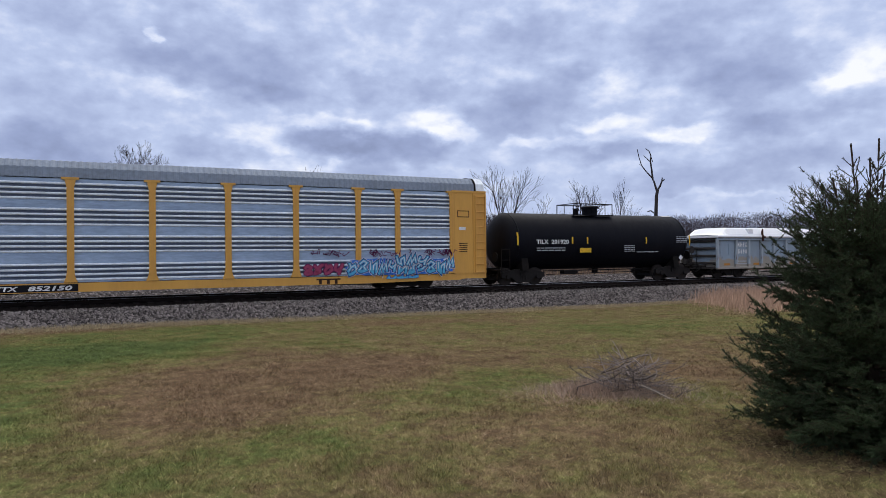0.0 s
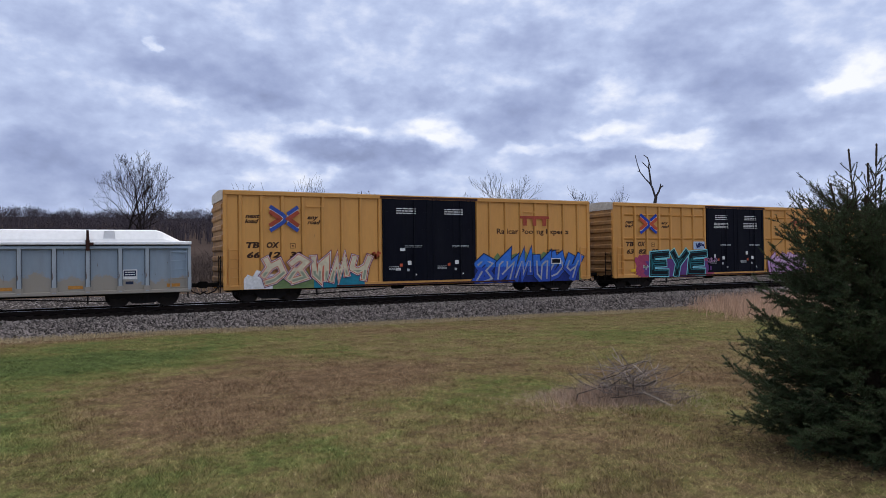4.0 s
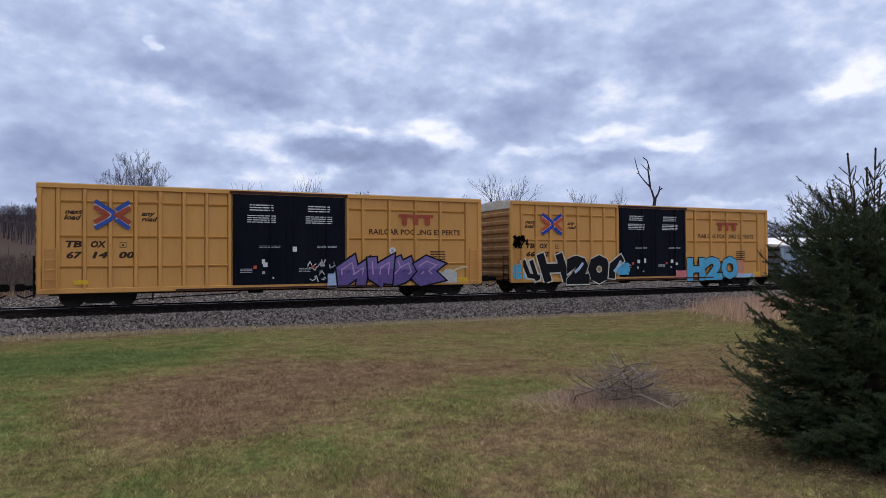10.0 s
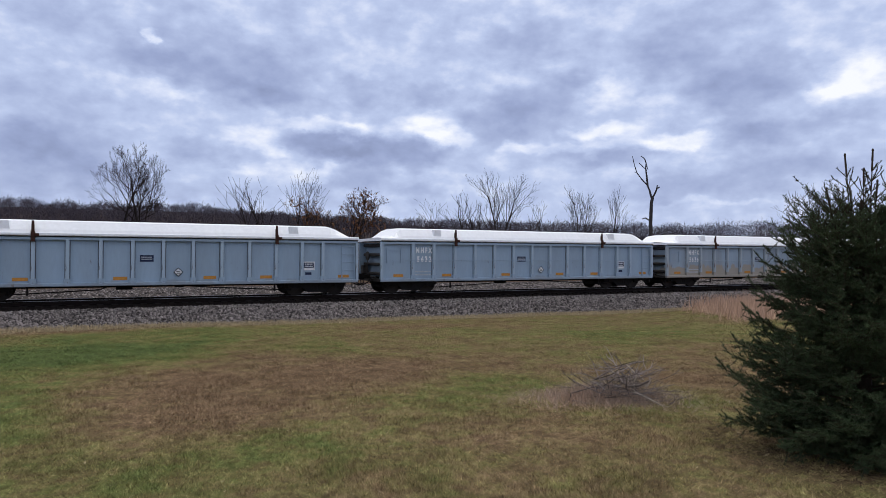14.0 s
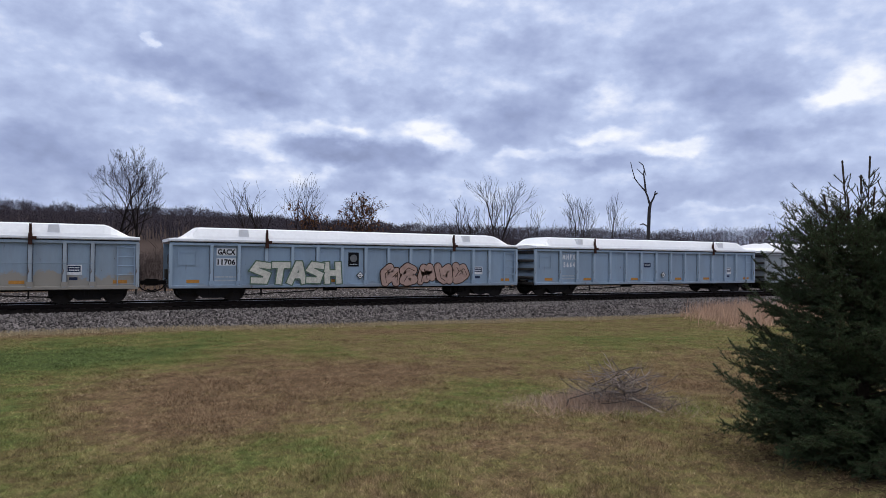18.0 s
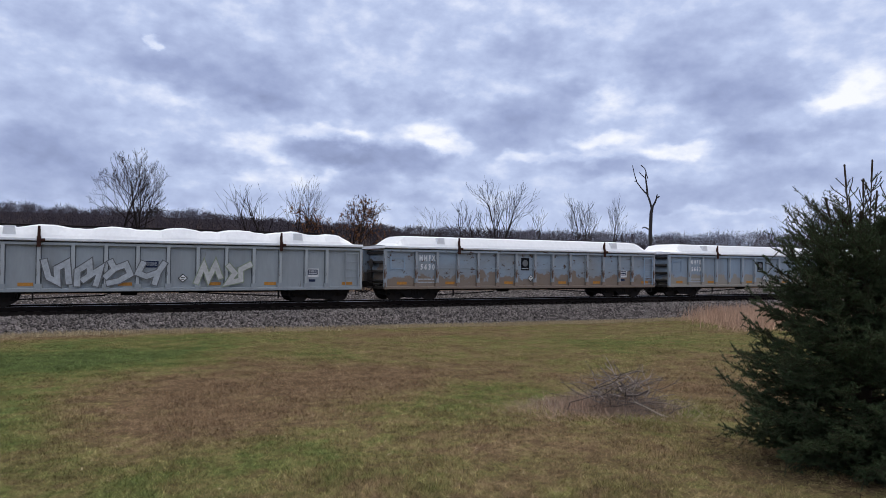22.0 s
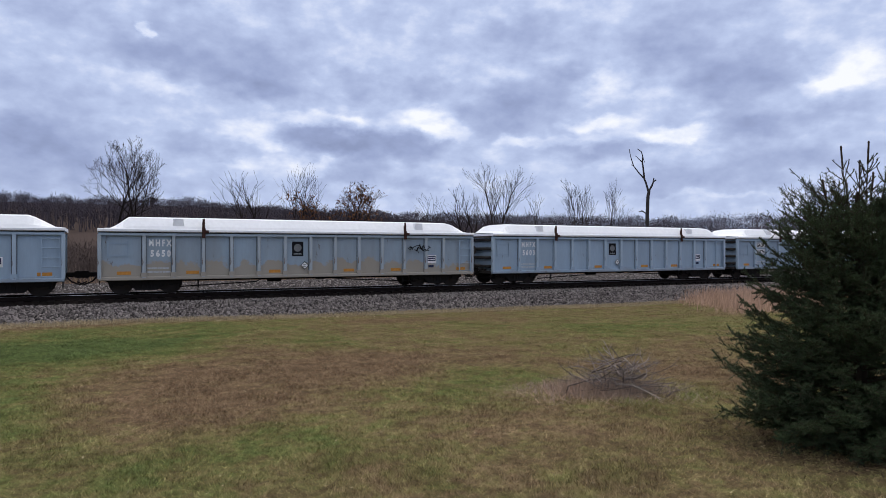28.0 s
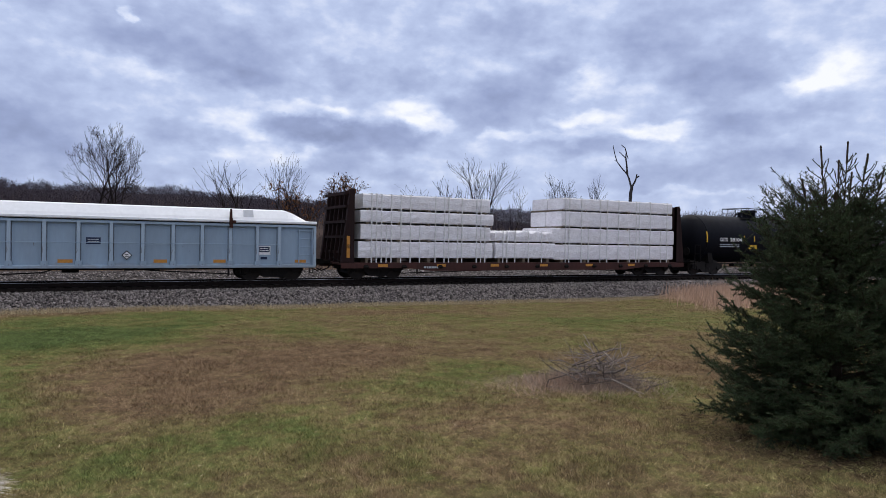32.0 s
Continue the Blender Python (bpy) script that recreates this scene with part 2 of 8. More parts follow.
GOND_RUST = surface("gondola_rusty_grey", (0.275, 0.345, 0.42), (0.24, 0.23, 0.21), 0.65, stain=0.6, amount=0.8, stretch=(0.8, 1, 1.3), spots=((0.070, 0.040, 0.027), 0.58, 2.6), vary=0.05, low=((0.22, 0.155, 0.105), 1.5, 3.0, 0.7, 0.88), depth=(0.95, 1.04))
GOND_TAN = surface("gondola_weathered_grey", (0.27, 0.35, 0.435), (0.22, 0.25, 0.275), 0.65, stain=0.6, amount=0.7, stretch=DRIP, spots=((0.085, 0.06, 0.048), 0.645, 2.4), vary=0.05, low=((0.31, 0.265, 0.205), 1.5, 2.6, 0.6, 0.85), depth=(0.95, 1.04))
# faded rib paints, lightened to stand in for light on the raised faces
RIB_LIT_PAINT = {
    GOND.name: surface("rib_blue_grey", (0.335, 0.425, 0.52), (0.24, 0.29, 0.34), 0.6, stain=0.8, amount=0.5, stretch=DRIP, spots=((0.12, 0.085, 0.065), 0.66, 2.6), depth=(0.95, 1.04)),
    GOND_GREY.name: surface("rib_plain_grey", (0.38, 0.41, 0.43), (0.28, 0.29, 0.30), 0.65, stain=0.8, amount=0.5, stretch=DRIP, spots=((0.12, 0.10, 0.085), 0.66, 2.6), depth=(0.95, 1.04)),
    GOND_RUST.name: surface("rib_rusty_grey", (0.33, 0.385, 0.44), (0.24, 0.22, 0.20), 0.65, stain=0.9, amount=0.7, stretch=DRIP, spots=((0.11, 0.06, 0.035), 0.58, 2.6), depth=(0.95, 1.04)),
    GOND_TAN.name: surface("rib_weathered_grey", (0.34, 0.405, 0.47), (0.27, 0.275, 0.27), 0.65, stain=0.9, amount=0.6, stretch=DRIP, spots=((0.13, 0.09, 0.065), 0.64, 2.6), depth=(0.95, 1.04)),
}
# painted shade for the thin strips along ribs and posts
EDGE_SHADE_GREY = surface("rib_shade_grey", (0.075, 0.080, 0.090), (0.14, 0.155, 0.175), 0.9, stain=1.4, amount=0.8, spec=0.1)
EDGE_SHADE_OCHRE = surface("post_shade_ochre", (0.24, 0.115, 0.035), (0.40, 0.20, 0.055), 0.9, stain=1.4, amount=0.8, spec=0.1)
LID = surface("lid_white", (0.84, 0.85, 0.88), (0.72, 0.74, 0.79), 0.45, stain=0.7, amount=0.3, bump=0.05, bump_scale=5.0, depth=(0.95, 1.04))
TANK = surface("tank_black", (0.003, 0.0035, 0.007), (0.006, 0.0065, 0.010), 0.6, spec=0.10, stain=0.5, amount=0.6, stretch=DRIP)
STEEL_DARK = surface("underframe_dark", (0.008, 0.007, 0.007), (0.018, 0.014, 0.012), 0.9, grain=10, stain=2.0, spec=0.15)
CLAMP_RUST = surface("clamp_rust", (0.055, 0.022, 0.016), (0.02, 0.012, 0.011), 0.85, grain=12, stain=4.0, spec=0.2)
TRUCK = surface("truck_grime", (0.016, 0.014, 0.0135), (0.012, 0.010, 0.010), 0.85, grain=10, stain=3.0, spec=0.2)
WHEEL = surface("wheel_steel", (0.030, 0.024, 0.021), (0.014, 0.011, 0.010), 0.75, grain=12, stain=3.0, spec=0.2)
RAIL_SIDE = surface("rail_rust", (0.020, 0.014, 0.012), (0.012, 0.010, 0.010), 0.9, grain=14, stain=2.0, spec=0.1)
# gondola ends: dirt plus the shade between cars, both in the colour
END_DARK = surface("end_dirt_shade_grey", (0.060, 0.055, 0.052), (0.030, 0.026, 0.024), 0.85, grain=8, stain=1.2, amount=0.8, spec=0.15)
RAIL_HEAD = surface("rail_head", (0.40, 0.40, 0.41), (0.28, 0.28, 0.29), 0.3, metal=1.0, grain=14, stain=2.0)
TIE = surface("tie_wood", (0.018, 0.014, 0.012), (0.010, 0.008, 0.008), 0.95, grain=9, stain=1.5, world=True, spec=0.1)
GALV = surface("galvanised", (0.34, 0.44, 0.60), (0.21, 0.285, 0.42), 0.5, metal=0.1, grain=5, stain=0.6, amount=0.8, stretch=(0.5, 1, 2.2))
ROOF_GREY = surface("roof_grey", (0.22, 0.265, 0.34), (0.16, 0.19, 0.24), 0.6, stain=0.5, amount=0.6)
ROOF_PALE = surface("roof_pale", (0.55, 0.52, 0.47), (0.33, 0.27, 0.20), 0.6, stain=0.8, amount=0.7)
MAROON_DARK = surface("bulkhead_dark_maroon", (0.024, 0.012, 0.012), (0.012, 0.008, 0.008), 0.85, spec=0.15, stain=0.9, amount=0.7, stretch=DRIP)
MAROON = surface("flatcar_maroon", (0.060, 0.024, 0.021), (0.034, 0.018, 0.016), 0.8, spec=0.2, stain=0.9, amount=0.7, stretch=DRIP)
WRAP = surface("lumber_wrap", (0.82, 0.805, 0.84), (0.58, 0.55, 0.57), 0.4, grain=9.0, stain=2.6, amount=0.55, stretch=(1.0, 1.0, 2.2), bump=1.0, bump_scale=7.0, depth=(0.88, 1.08))
STRAP = surface("strap_white", (0.72, 0.72, 0.72), None, 0.5)
LUMBER = surface("lumber_end", (0.13, 0.10, 0.07), (0.07, 0.055, 0.04), 0.8, grain=20)
WHITE = plain("paint_white", (0.72, 0.73, 0.74))
BLACKP = plain("paint_black", (0.006, 0.006, 0.009))
BROWNP = plain("lettering_brown", (0.045, 0.022, 0.014))
REDP = plain("mark_red", (0.36, 0.075, 0.045))
BLUEP = plain("mark_blue", (0.045, 0.09, 0.36))
ORANGE = plain("reflector_orange", (0.48, 0.22, 0.05))
AMBER = plain("reflector_yellow", (0.75, 0.46, 0.04))
NAVYP = plain("plate_navy", (0.02, 0.03, 0.07))
GREYP = plain("stencil_grey", (0.42, 0.45, 0.48))
REDV = plain("emblem_red", (0.52, 0.10, 0.05))
BLUEV = plain("emblem_blue", (0.02, 0.06, 0.40))
ZINC = surface("zinc_ridge", (0.80, 0.86, 0.93), (0.56, 0.63, 0.73), 0.45, metal=0.0, grain=5, stain=0.8, amount=0.7)
PERFORATED = surface("perforated_steel", (0.040, 0.055, 0.095), (0.09, 0.115, 0.17), 0.7, grain=5, stain=0.6, amount=0.7, stretch=(0.5, 1, 1))
SKYP = plain("spray_pale_blue", (0.40, 0.52, 0.70))
SKYB = plain("spray_sky_blue", (0.10, 0.42, 0.66))
ROYAL = plain("spray_royal_blue", (0.03, 0.08, 0.42))
PINK = plain("spray_pink", (0.62, 0.20, 0.20))
VIOLET = plain("spray_violet", (0.13, 0.09, 0.27))
LILAC = plain("spray_lilac", (0.46, 0.28, 0.50))
PLUM = plain("spray_plum", (0.13, 0.02, 0.09))
SAGE = plain("spray_sage", (0.29, 0.34, 0.25))
CREAM = plain("spray_cream", (0.62, 0.56, 0.40))

ROYALB = plain("spray_bright_blue", (0.04, 0.17, 0.62))
AQUAL = plain("spray_pale_aqua", (0.22, 0.62, 0.70))
TEAL = plain("spray_teal", (0.02, 0.18, 0.22))
GREENG = plain("spray_grey_green", (0.12, 0.18, 0.13))
VIOLETL = plain("spray_dusty_violet", (0.19, 0.145, 0.36))
SALMONG = plain("spray_dusty_salmon", (0.44, 0.30, 0.25))

GREENM = plain("spray_moss_green", (0.16, 0.24, 0.10))
TEALB = plain("spray_teal_blue", (0.02, 0.20, 0.29))
NAVYB = plain("spray_navy", (0.015, 0.03, 0.17))
STEELP = plain("spray_steel_grey", (0.33, 0.36, 0.42))
STEELD = plain("spray_dark_grey", (0.16, 0.165, 0.175))
MAGENTAD = plain("spray_dull_magenta", (0.34, 0.06, 0.13))
PURPLE = plain("spray_purple", (0.13, 0.055, 0.21))
LILACP = plain("spray_pale_lilac", (0.55, 0.40, 0.58))
GREYW = plain("spray_off_white", (0.50, 0.50, 0.49))
SAGEW = plain("spray_pale_sage", (0.47, 0.50, 0.41))
CREAMP = plain("spray_peach", (0.66, 0.43, 0.24))
CREAMW = plain("spray_ivory", (0.62, 0.60, 0.52))
PINKL = plain("spray_light_pink", (0.70, 0.36, 0.36))
PINKD = plain("spray_faded_pink", (0.60, 0.25, 0.16))

# ---- mesh helpers ----
class Shape:
    """Collects vertices and faces of one part."""

    def __init__(self):
        self.v, self.f = [], []

    def add(self, verts, faces):
        o = len(self.v)
        self.v += [tuple(p) for p in verts]
        self.f += [tuple(i + o for i in q) for q in faces]
        return self

    def box(self, x0, x1, y0, y1, z0, z1, c=0.0):
        """A block; c: chamfer of its four edges along its longest side."""
        if c <= 0:
            p = [(x, y, z) for x in (x0, x1) for y in (y0, y1) for z in (z0, z1)]
            return self.add(p, [(0, 1, 3, 2), (4, 6, 7, 5), (0, 4, 5, 1), (2, 3, 7, 6), (0, 2, 6, 4), (1, 5, 7, 3)])
        lo, hi = (x0, y0, z0), (x1, y1, z1)
        a = max(range(3), key=lambda i: hi[i] - lo[i])
        b, d = [i for i in range(3) if i != a]
        ring = [(lo[b] + c, lo[d]), (hi[b] - c, lo[d]), (hi[b], lo[d] + c), (hi[b], hi[d] - c), (hi[b] - c, hi[d]), (lo[b] + c, hi[d]), (lo[b], hi[d] - c), (lo[b], lo[d] + c)]
        p = []
        for e in (lo[a], hi[a]):
            for u, w in ring:
                q = [0, 0, 0]
                q[a], q[b], q[d] = e, u, w
                p.append(q)
        return self.add(p, [tuple(range(7, -1, -1)), tuple(range(8, 16))] + [(i, (i + 1) % 8, 8 + (i + 1) % 8, 8 + i) for i in range(8)])

    def extrude(self, ring, axis, e0, e1):
        """A closed ring of 2D points, drawn out along an axis."""
        b, d = [i for i in range(3) if i != axis]
        p = []
        for e in (e0, e1):
            for u, w in ring:
                q = [0, 0, 0]
                q[axis], q[b], q[d] = e, u, w
                p.append(q)
        n = len(ring)
        return self.add(p, [tuple(range(n - 1, -1, -1)), tuple(range(n, 2 * n))] + [(i, (i + 1) % n, n + (i + 1) % n, n + i) for i in range(n)])

    def tube(self, a, b, ra, rb=None, n=8, cap=True):
        a, b = Vector(a), Vector(b)
        rb = ra if rb is None else rb
        w = (b - a).normalized()
        u = w.orthogonal().normalized()
        v = w.cross(u)
        ring = [(math.cos(k * math.tau / n), math.sin(k * math.tau / n)) for k in range(n)]
        p = [a + (u * c + v * s) * ra for c, s in ring] + [b + (u * c + v * s) * rb for c, s in ring]
        f = [(i, (i + 1) % n, n + (i + 1) % n, n + i) for i in range(n)]
        if cap:
            f += [tuple(range(n - 1, -1, -1)), tuple(range(n, 2 * n))]
        return self.add(p, f)

    def pipe(self, pts, r, n=6):
        for a, b in zip(pts[:-1], pts[1:]):
            self.tube(a, b, r, r, n)
        return self

    def lathe(self, prof, n, axis=0, centre=(0, 0, 0)):
        """prof: (along, radius) pairs turned round an axis."""
        p = []
        b, d = [i for i in range(3) if i != axis]
        for e, r in prof:
            for k in range(n):
                q = list(centre)
                q[axis] += e
                q[b] += r * math.cos(k * math.tau / n)
                q[d] += r * math.sin(k * math.tau / n)
                p.append(q)
        f = [(j * n + i, j * n + (i + 1) % n, (j + 1) * n + (i + 1) % n, (j + 1) * n + i) for j in range(len(prof) - 1) for i in range(n)]
        return self.add(p, f + [tuple(range(n - 1, -1, -1)), tuple(range((len(prof) - 1) * n, len(prof) * n))])

    def mesh(self, name, smooth=False):
        me = bpy.data.meshes.new(name)
        me.from_pydata(self.v, [], self.f)
        if smooth:
            me.polygons.foreach_set("use_smooth", [True] * len(me.polygons))
        me.update()
        return me


def part(name, shape, material, parent, label="", at=None, smooth=False):
    """Links a shape or a mesh as one part under a thing or a part."""
    me = shape.mesh(name, smooth) if isinstance(shape, Shape) else shape
    if not me.materials:
        me.materials.append(material)
    ob = new(name, me)
    ob.parent = parent
    if at is not None:
        ob.matrix_basis = at
    if label:
        ob["label"] = label
    return ob


def thing(name, at, label, category, group="", kind=""):
    ob = new(name)
    ob.empty_display_size = 0.5
    ob.matrix_basis = at
    return tagged(ob, label, category, group, kind)


def solid(name, shape, material, label="", category="", kind="", group="", smooth=False):
    me = shape.mesh(name, smooth) if isinstance(shape, Shape) else shape
    me.materials.append(material)
    return tagged(new(name, me), label, category, group, kind)


def array_mesh(name, verts, faces, smooth=False):
    """A mesh from numpy arrays of triangles or quads."""
    me = bpy.data.meshes.new(name)
    verts, faces = np.asarray(verts, np.float32), np.asarray(faces, np.int32)
    n, k = faces.shape
    me.vertices.add(len(verts))
    me.vertices.foreach_set("co", verts.ravel())
    me.loops.add(n * k)
    me.loops.foreach_set("vertex_index", faces.ravel())
    me.polygons.add(n)
    me.polygons.foreach_set("loop_start", np.arange(0, n * k, k, dtype=np.int32))
    if smooth:
        me.polygons.foreach_set("use_smooth", np.ones(n, bool))
    me.update(calc_edges=True)
    return me


GLYPHS = {}


def lettering(text, height, bold=0.0, wide=1.0, slant=0.0):
    """A flat mesh of the built-in font, standing upright and facing south, with its lower left corner at the origin."""
    key = (text, height, bold, wide, slant)
    if key not in GLYPHS:
        cu = bpy.data.curves.new("lettering", "FONT")
        cu.body, cu.size, cu.offset, cu.shear, cu.resolution_u = text, height / 0.72, bold, slant, 2
        ob = bpy.data.objects.new("lettering", cu)
        scene.collection.objects.link(ob)
        bpy.context.view_layer.update()
        me = bpy.data.meshes.new_from_object(ob.evaluated_get(bpy.context.evaluated_depsgraph_get()))
        bpy.data.objects.remove(ob)
        co = np.empty(len(me.vertices) * 3, np.float32)
        me.vertices.foreach_get("co", co)
        co = co.reshape(-1, 3)
        low = co[:, 0].min() if len(co) else 0
        flat = np.stack([(co[:, 0] - low) * wide, np.zeros(len(co)), co[:, 1]], 1)
        me.vertices.foreach_set("co", flat.ravel())
        me.materials.clear()
        me.update()
        GLYPHS[key] = me
    return GLYPHS[key]


def text_width(me):
    return max(v.co.x for v in me.vertices)


def sign(parent, text, x, z, height, material, y, wide=1.0, fit=0.0, bold=0.0, name="lettering", slant=0.0):
    """Lettering on a car's side; fit: the width it shall take."""
    me = lettering(text, height, bold, wide, slant)
    if fit:
        me = lettering(text, height, bold, wide * fit / max(text_width(me), 0.01), slant)
    me = me.copy() if me.materials and me.materials[0] != material else me
    if me.materials:
        me.materials[0] = material
    return part(name, me, material, parent, at=pose(x, y, z))


def bars(parent, x0, x1, z0, z1, rows, material, y, seed=0, name="stencil_lines"):
    """Unreadable lines of writing as plain bars."""
    rnd = random.Random(seed)
    s = Shape()
    step = (z1 - z0) / rows
    for k in range(rows):
        x = x0
        while x < x1 - 0.02:
            w = rnd.uniform(0.10, 0.30) * (x1 - x0)
            s.box(x, min(x + w, x1), y, y + 0.004, z0 + k * step + step * 0.3, z0 + k * step + step * 0.72)
            x += w + 0.03 * (x1 - x0)
    return part(name, s, material, parent)


# ---- ground, track and ballast ----
def toe(x):
    """Height of the lawn where the ballast ends."""
    return -0.52 - 0.010 * min(max(x + 3, -15), 24)


def land(x, y):
    """Height of the ground."""
    t = min(max((y - 1.0) / 26.0, 0.0), 1.0)
    near = 0.36
    z = near + (toe(x) - near) * t
    if y > 28:
        z = toe(x) + (-0.55 - toe(x)) * min((y - 28) / 8, 1)
    far = max(y - 150, 0) / 300
    z += (19 + 11 * min(max((330 - x) / 230, 0), 1)) * min(far, 1) ** 1.2 if y > 150 else 0
    z += 0.05 * noise.noise((x * 0.16, y * 0.2, 0.0)) + 0.015 * noise.noise((x * 0.9, y * 0.9, 3.0)) if y < 27.5 and abs(x) < 80 else 0
    return z


def spaced(stops):
    out = []
    for a, b, s in stops:
        n = max(int(round((b - a) / s)), 1)
        out += [a + (b - a) * k / n for k in range(n)]
    return out + [stops[-1][1]]


PATCHES = (  # where the lawn is green (+) or dormant brown (-): x, y, half-widths, share
    (-0.6, 18.5, 3.4, 3.6, 1.1), (3.6, 23.6, 4.2, 2.0, 0.5), (5.7, 9.7, 1.0, 1.6, 0.5), (3.4, 7.9, 1.3, 1.1, 0.2),
    (1.7, 7.0, 1.0, 0.8, 0.2), (0.1, 6.3, 1.6, 0.8, 0.4), (14.5, 15.5, 5.0, 2.8, 0.4), (-2.0, 11.0, 1.8, 4.4, 0.6),
    (1.5, 11.4, 1.9, 2.8, -0.75), (4.4, 12.4, 1.8, 2.4, -0.8), (0.7, 9.0, 0.9, 1.2, -0.5), (9.2, 8.7, 2.2, 1.8, -0.55),
    (4.2, 5.6, 1.8, 1.0, -0.25), (9.6, 22.4, 3.6, 1.1, -0.5), (-2.3, 26.2, 3.0, 1.0, -0.6), (8.2, 12.8, 1.4, 1.2, -0.15))


def greenness(x, y):
    """Share of living grass at a spot of the lawn, 0 to 1."""
    g = 0.42 + 0.26 * noise.noise((x * 0.5, y * 0.4, 2.0)) + 0.24 * noise.noise((x * 1.9, y * 1.6, 8.0))
    for cx, cy, rx, ry, a in PATCHES:
        d = ((x - cx) / rx) ** 2 + ((y - cy) / ry) ** 2
        if d < 4:
            g += 0.58 * a * math.exp(-d * 1.0)
    if y > 25.3:
        g -= 0.25 * min((y - 25.3) / 1.5, 1)
    return min(max(g, 0.0), 1.0)


def make_ground():
    xs = spaced([(-2400, -400, 200), (-400, -60, 34), (-60, -14, 3), (-14, 42, 0.4), (42, 110, 3), (110, 600, 35), (600, 2600, 200)])
    ys = spaced([(-700, -40, 60), (-40, 0, 4), (0, 29, 0.4), (29, 60, 2), (60, 150, 10), (150, 460, 31), (460, 2600, 200)])
    v = [(x, y, land(x, y)) for y in ys for x in xs]
    n = len(xs)
    f = [(j * n + i, j * n + i + 1, (j + 1) * n + i + 1, (j + 1) * n + i) for j in range(len(ys) - 1) for i in range(n - 1)]
    me = array_mesh("ground", v, f, True)
    at = me.attributes.new("green_share", "FLOAT", "POINT")
    at.data.foreach_set("value", [greenness(x, y) if -1 < y < 30 and -20 < x < 60 else 0.4 for x, y, z in v])
    return solid("ground", me, LAWN, "mown autumn lawn with green and brown patches, fields beyond", "lawn", "structure")


def lawn_colour(m, scale=1.0, vary=0.0):
    """Grass colour from brown through olive to green by the lawn's own share of living grass."""
    nt = m.node_tree
    N, L = nt.nodes.new, nt.links.new
    b = nt.nodes["Principled BSDF"]
    geo = N("ShaderNodeNewGeometry")
    share = N("ShaderNodeAttribute")
    share.attribute_name = "green_share"
    t1 = N("ShaderNodeTexNoise")
    t1.inputs["Scale"].default_value, t1.inputs["Detail"].default_value = 4.2, 8
    t1.inputs["Roughness"].default_value = 0.7
    L(geo.outputs["Position"], t1.inputs["Vector"])
    r = N("ShaderNodeMapRange")
    r.inputs["From Min"].default_value, r.inputs["From Max"].default_value = 0.3, 0.7
    r.inputs["To Min"].default_value, r.inputs["To Max"].default_value = -0.27, 0.27
    L(t1.outputs["Fac"], r.inputs[0])
    add = N("ShaderNodeMath")
    L(share.outputs["Fac"], add.inputs[0])
    L(r.outputs[0], add.inputs[1])
    ramp = N("ShaderNodeValToRGB")
    e = ramp.color_ramp.elements
    e[0].position, e[0].color = 0.05, (0.143, 0.097, 0.060, 1)
    e[1].position, e[1].color = 0.95, (0.074, 0.097, 0.036, 1)
    for pos, col in ((0.3, (0.150, 0.111, 0.061, 1)), (0.5, (0.145, 0.125, 0.056, 1)), (0.72, (0.106, 0.115, 0.042, 1))):
        n = e.new(pos)
        n.color = tuple(col)
    L(add.outputs[0], ramp.inputs[0])
    # shade of tufts and hollows a hand wide, multiplied into the grass colour
    t2 = N("ShaderNodeTexNoise")
    t2.inputs["Scale"].default_value, t2.inputs["Detail"].default_value, t2.inputs["Roughness"].default_value = 9.0, 5, 0.75
    L(geo.outputs["Position"], t2.inputs["Vector"])
    r2 = N("ShaderNodeMapRange")
    r2.inputs["From Min"].default_value, r2.inputs["From Max"].default_value = 0.32, 0.68
    r2.inputs["To Min"].default_value, r2.inputs["To Max"].default_value = 0.55, 1.42
    L(t2.outputs["Fac"], r2.inputs[0])
    tuft_shade = N("ShaderNodeMixRGB")
    tuft_shade.blend_type, tuft_shade.inputs[0].default_value = "MULTIPLY", 1.0
    L(ramp.outputs[0], tuft_shade.inputs[1])
    L(r2.outputs[0], tuft_shade.inputs[2])
    t3 = N("ShaderNodeTexNoise")
    t3.inputs["Scale"].default_value, t3.inputs["Detail"].default_value, t3.inputs["Roughness"].default_value = 2.1, 4, 0.6
    L(geo.outputs["Position"], t3.inputs["Vector"])
    r5 = N("ShaderNodeMapRange")
    r5.inputs["From Min"].default_value, r5.inputs["From Max"].default_value = 0.34, 0.66
    r5.inputs["To Min"].default_value, r5.inputs["To Max"].default_value = 0.80, 1.22
    L(t3.outputs["Fac"], r5.inputs[0])
    clump = N("ShaderNodeMixRGB")
    clump.blend_type, clump.inputs[0].default_value = "MULTIPLY", 1.0
    L(tuft_shade.outputs[0], clump.inputs[1])
    L(r5.outputs[0], clump.inputs[2])
    col = clump.outputs[0]
    if scale != 1.0 or vary:
        r4 = N("ShaderNodeMapRange")
        r4.inputs["To Min"].default_value, r4.inputs["To Max"].default_value = scale * (1 - vary), scale * (1 + vary)
        if vary:
            L(geo.outputs["Random Per Island"], r4.inputs[0])
        m4 = N("ShaderNodeMixRGB")
        m4.blend_type, m4.inputs[0].default_value = "MULTIPLY", 1.0
        L(col, m4.inputs[1])
        L(r4.outputs[0], m4.inputs[2])
        col = m4.outputs[0]
    # rough brown field beyond the track
    sep = N("ShaderNodeSeparateXYZ")
    L(geo.outputs["Position"], sep.inputs[0])
    r3 = N("ShaderNodeMapRange")
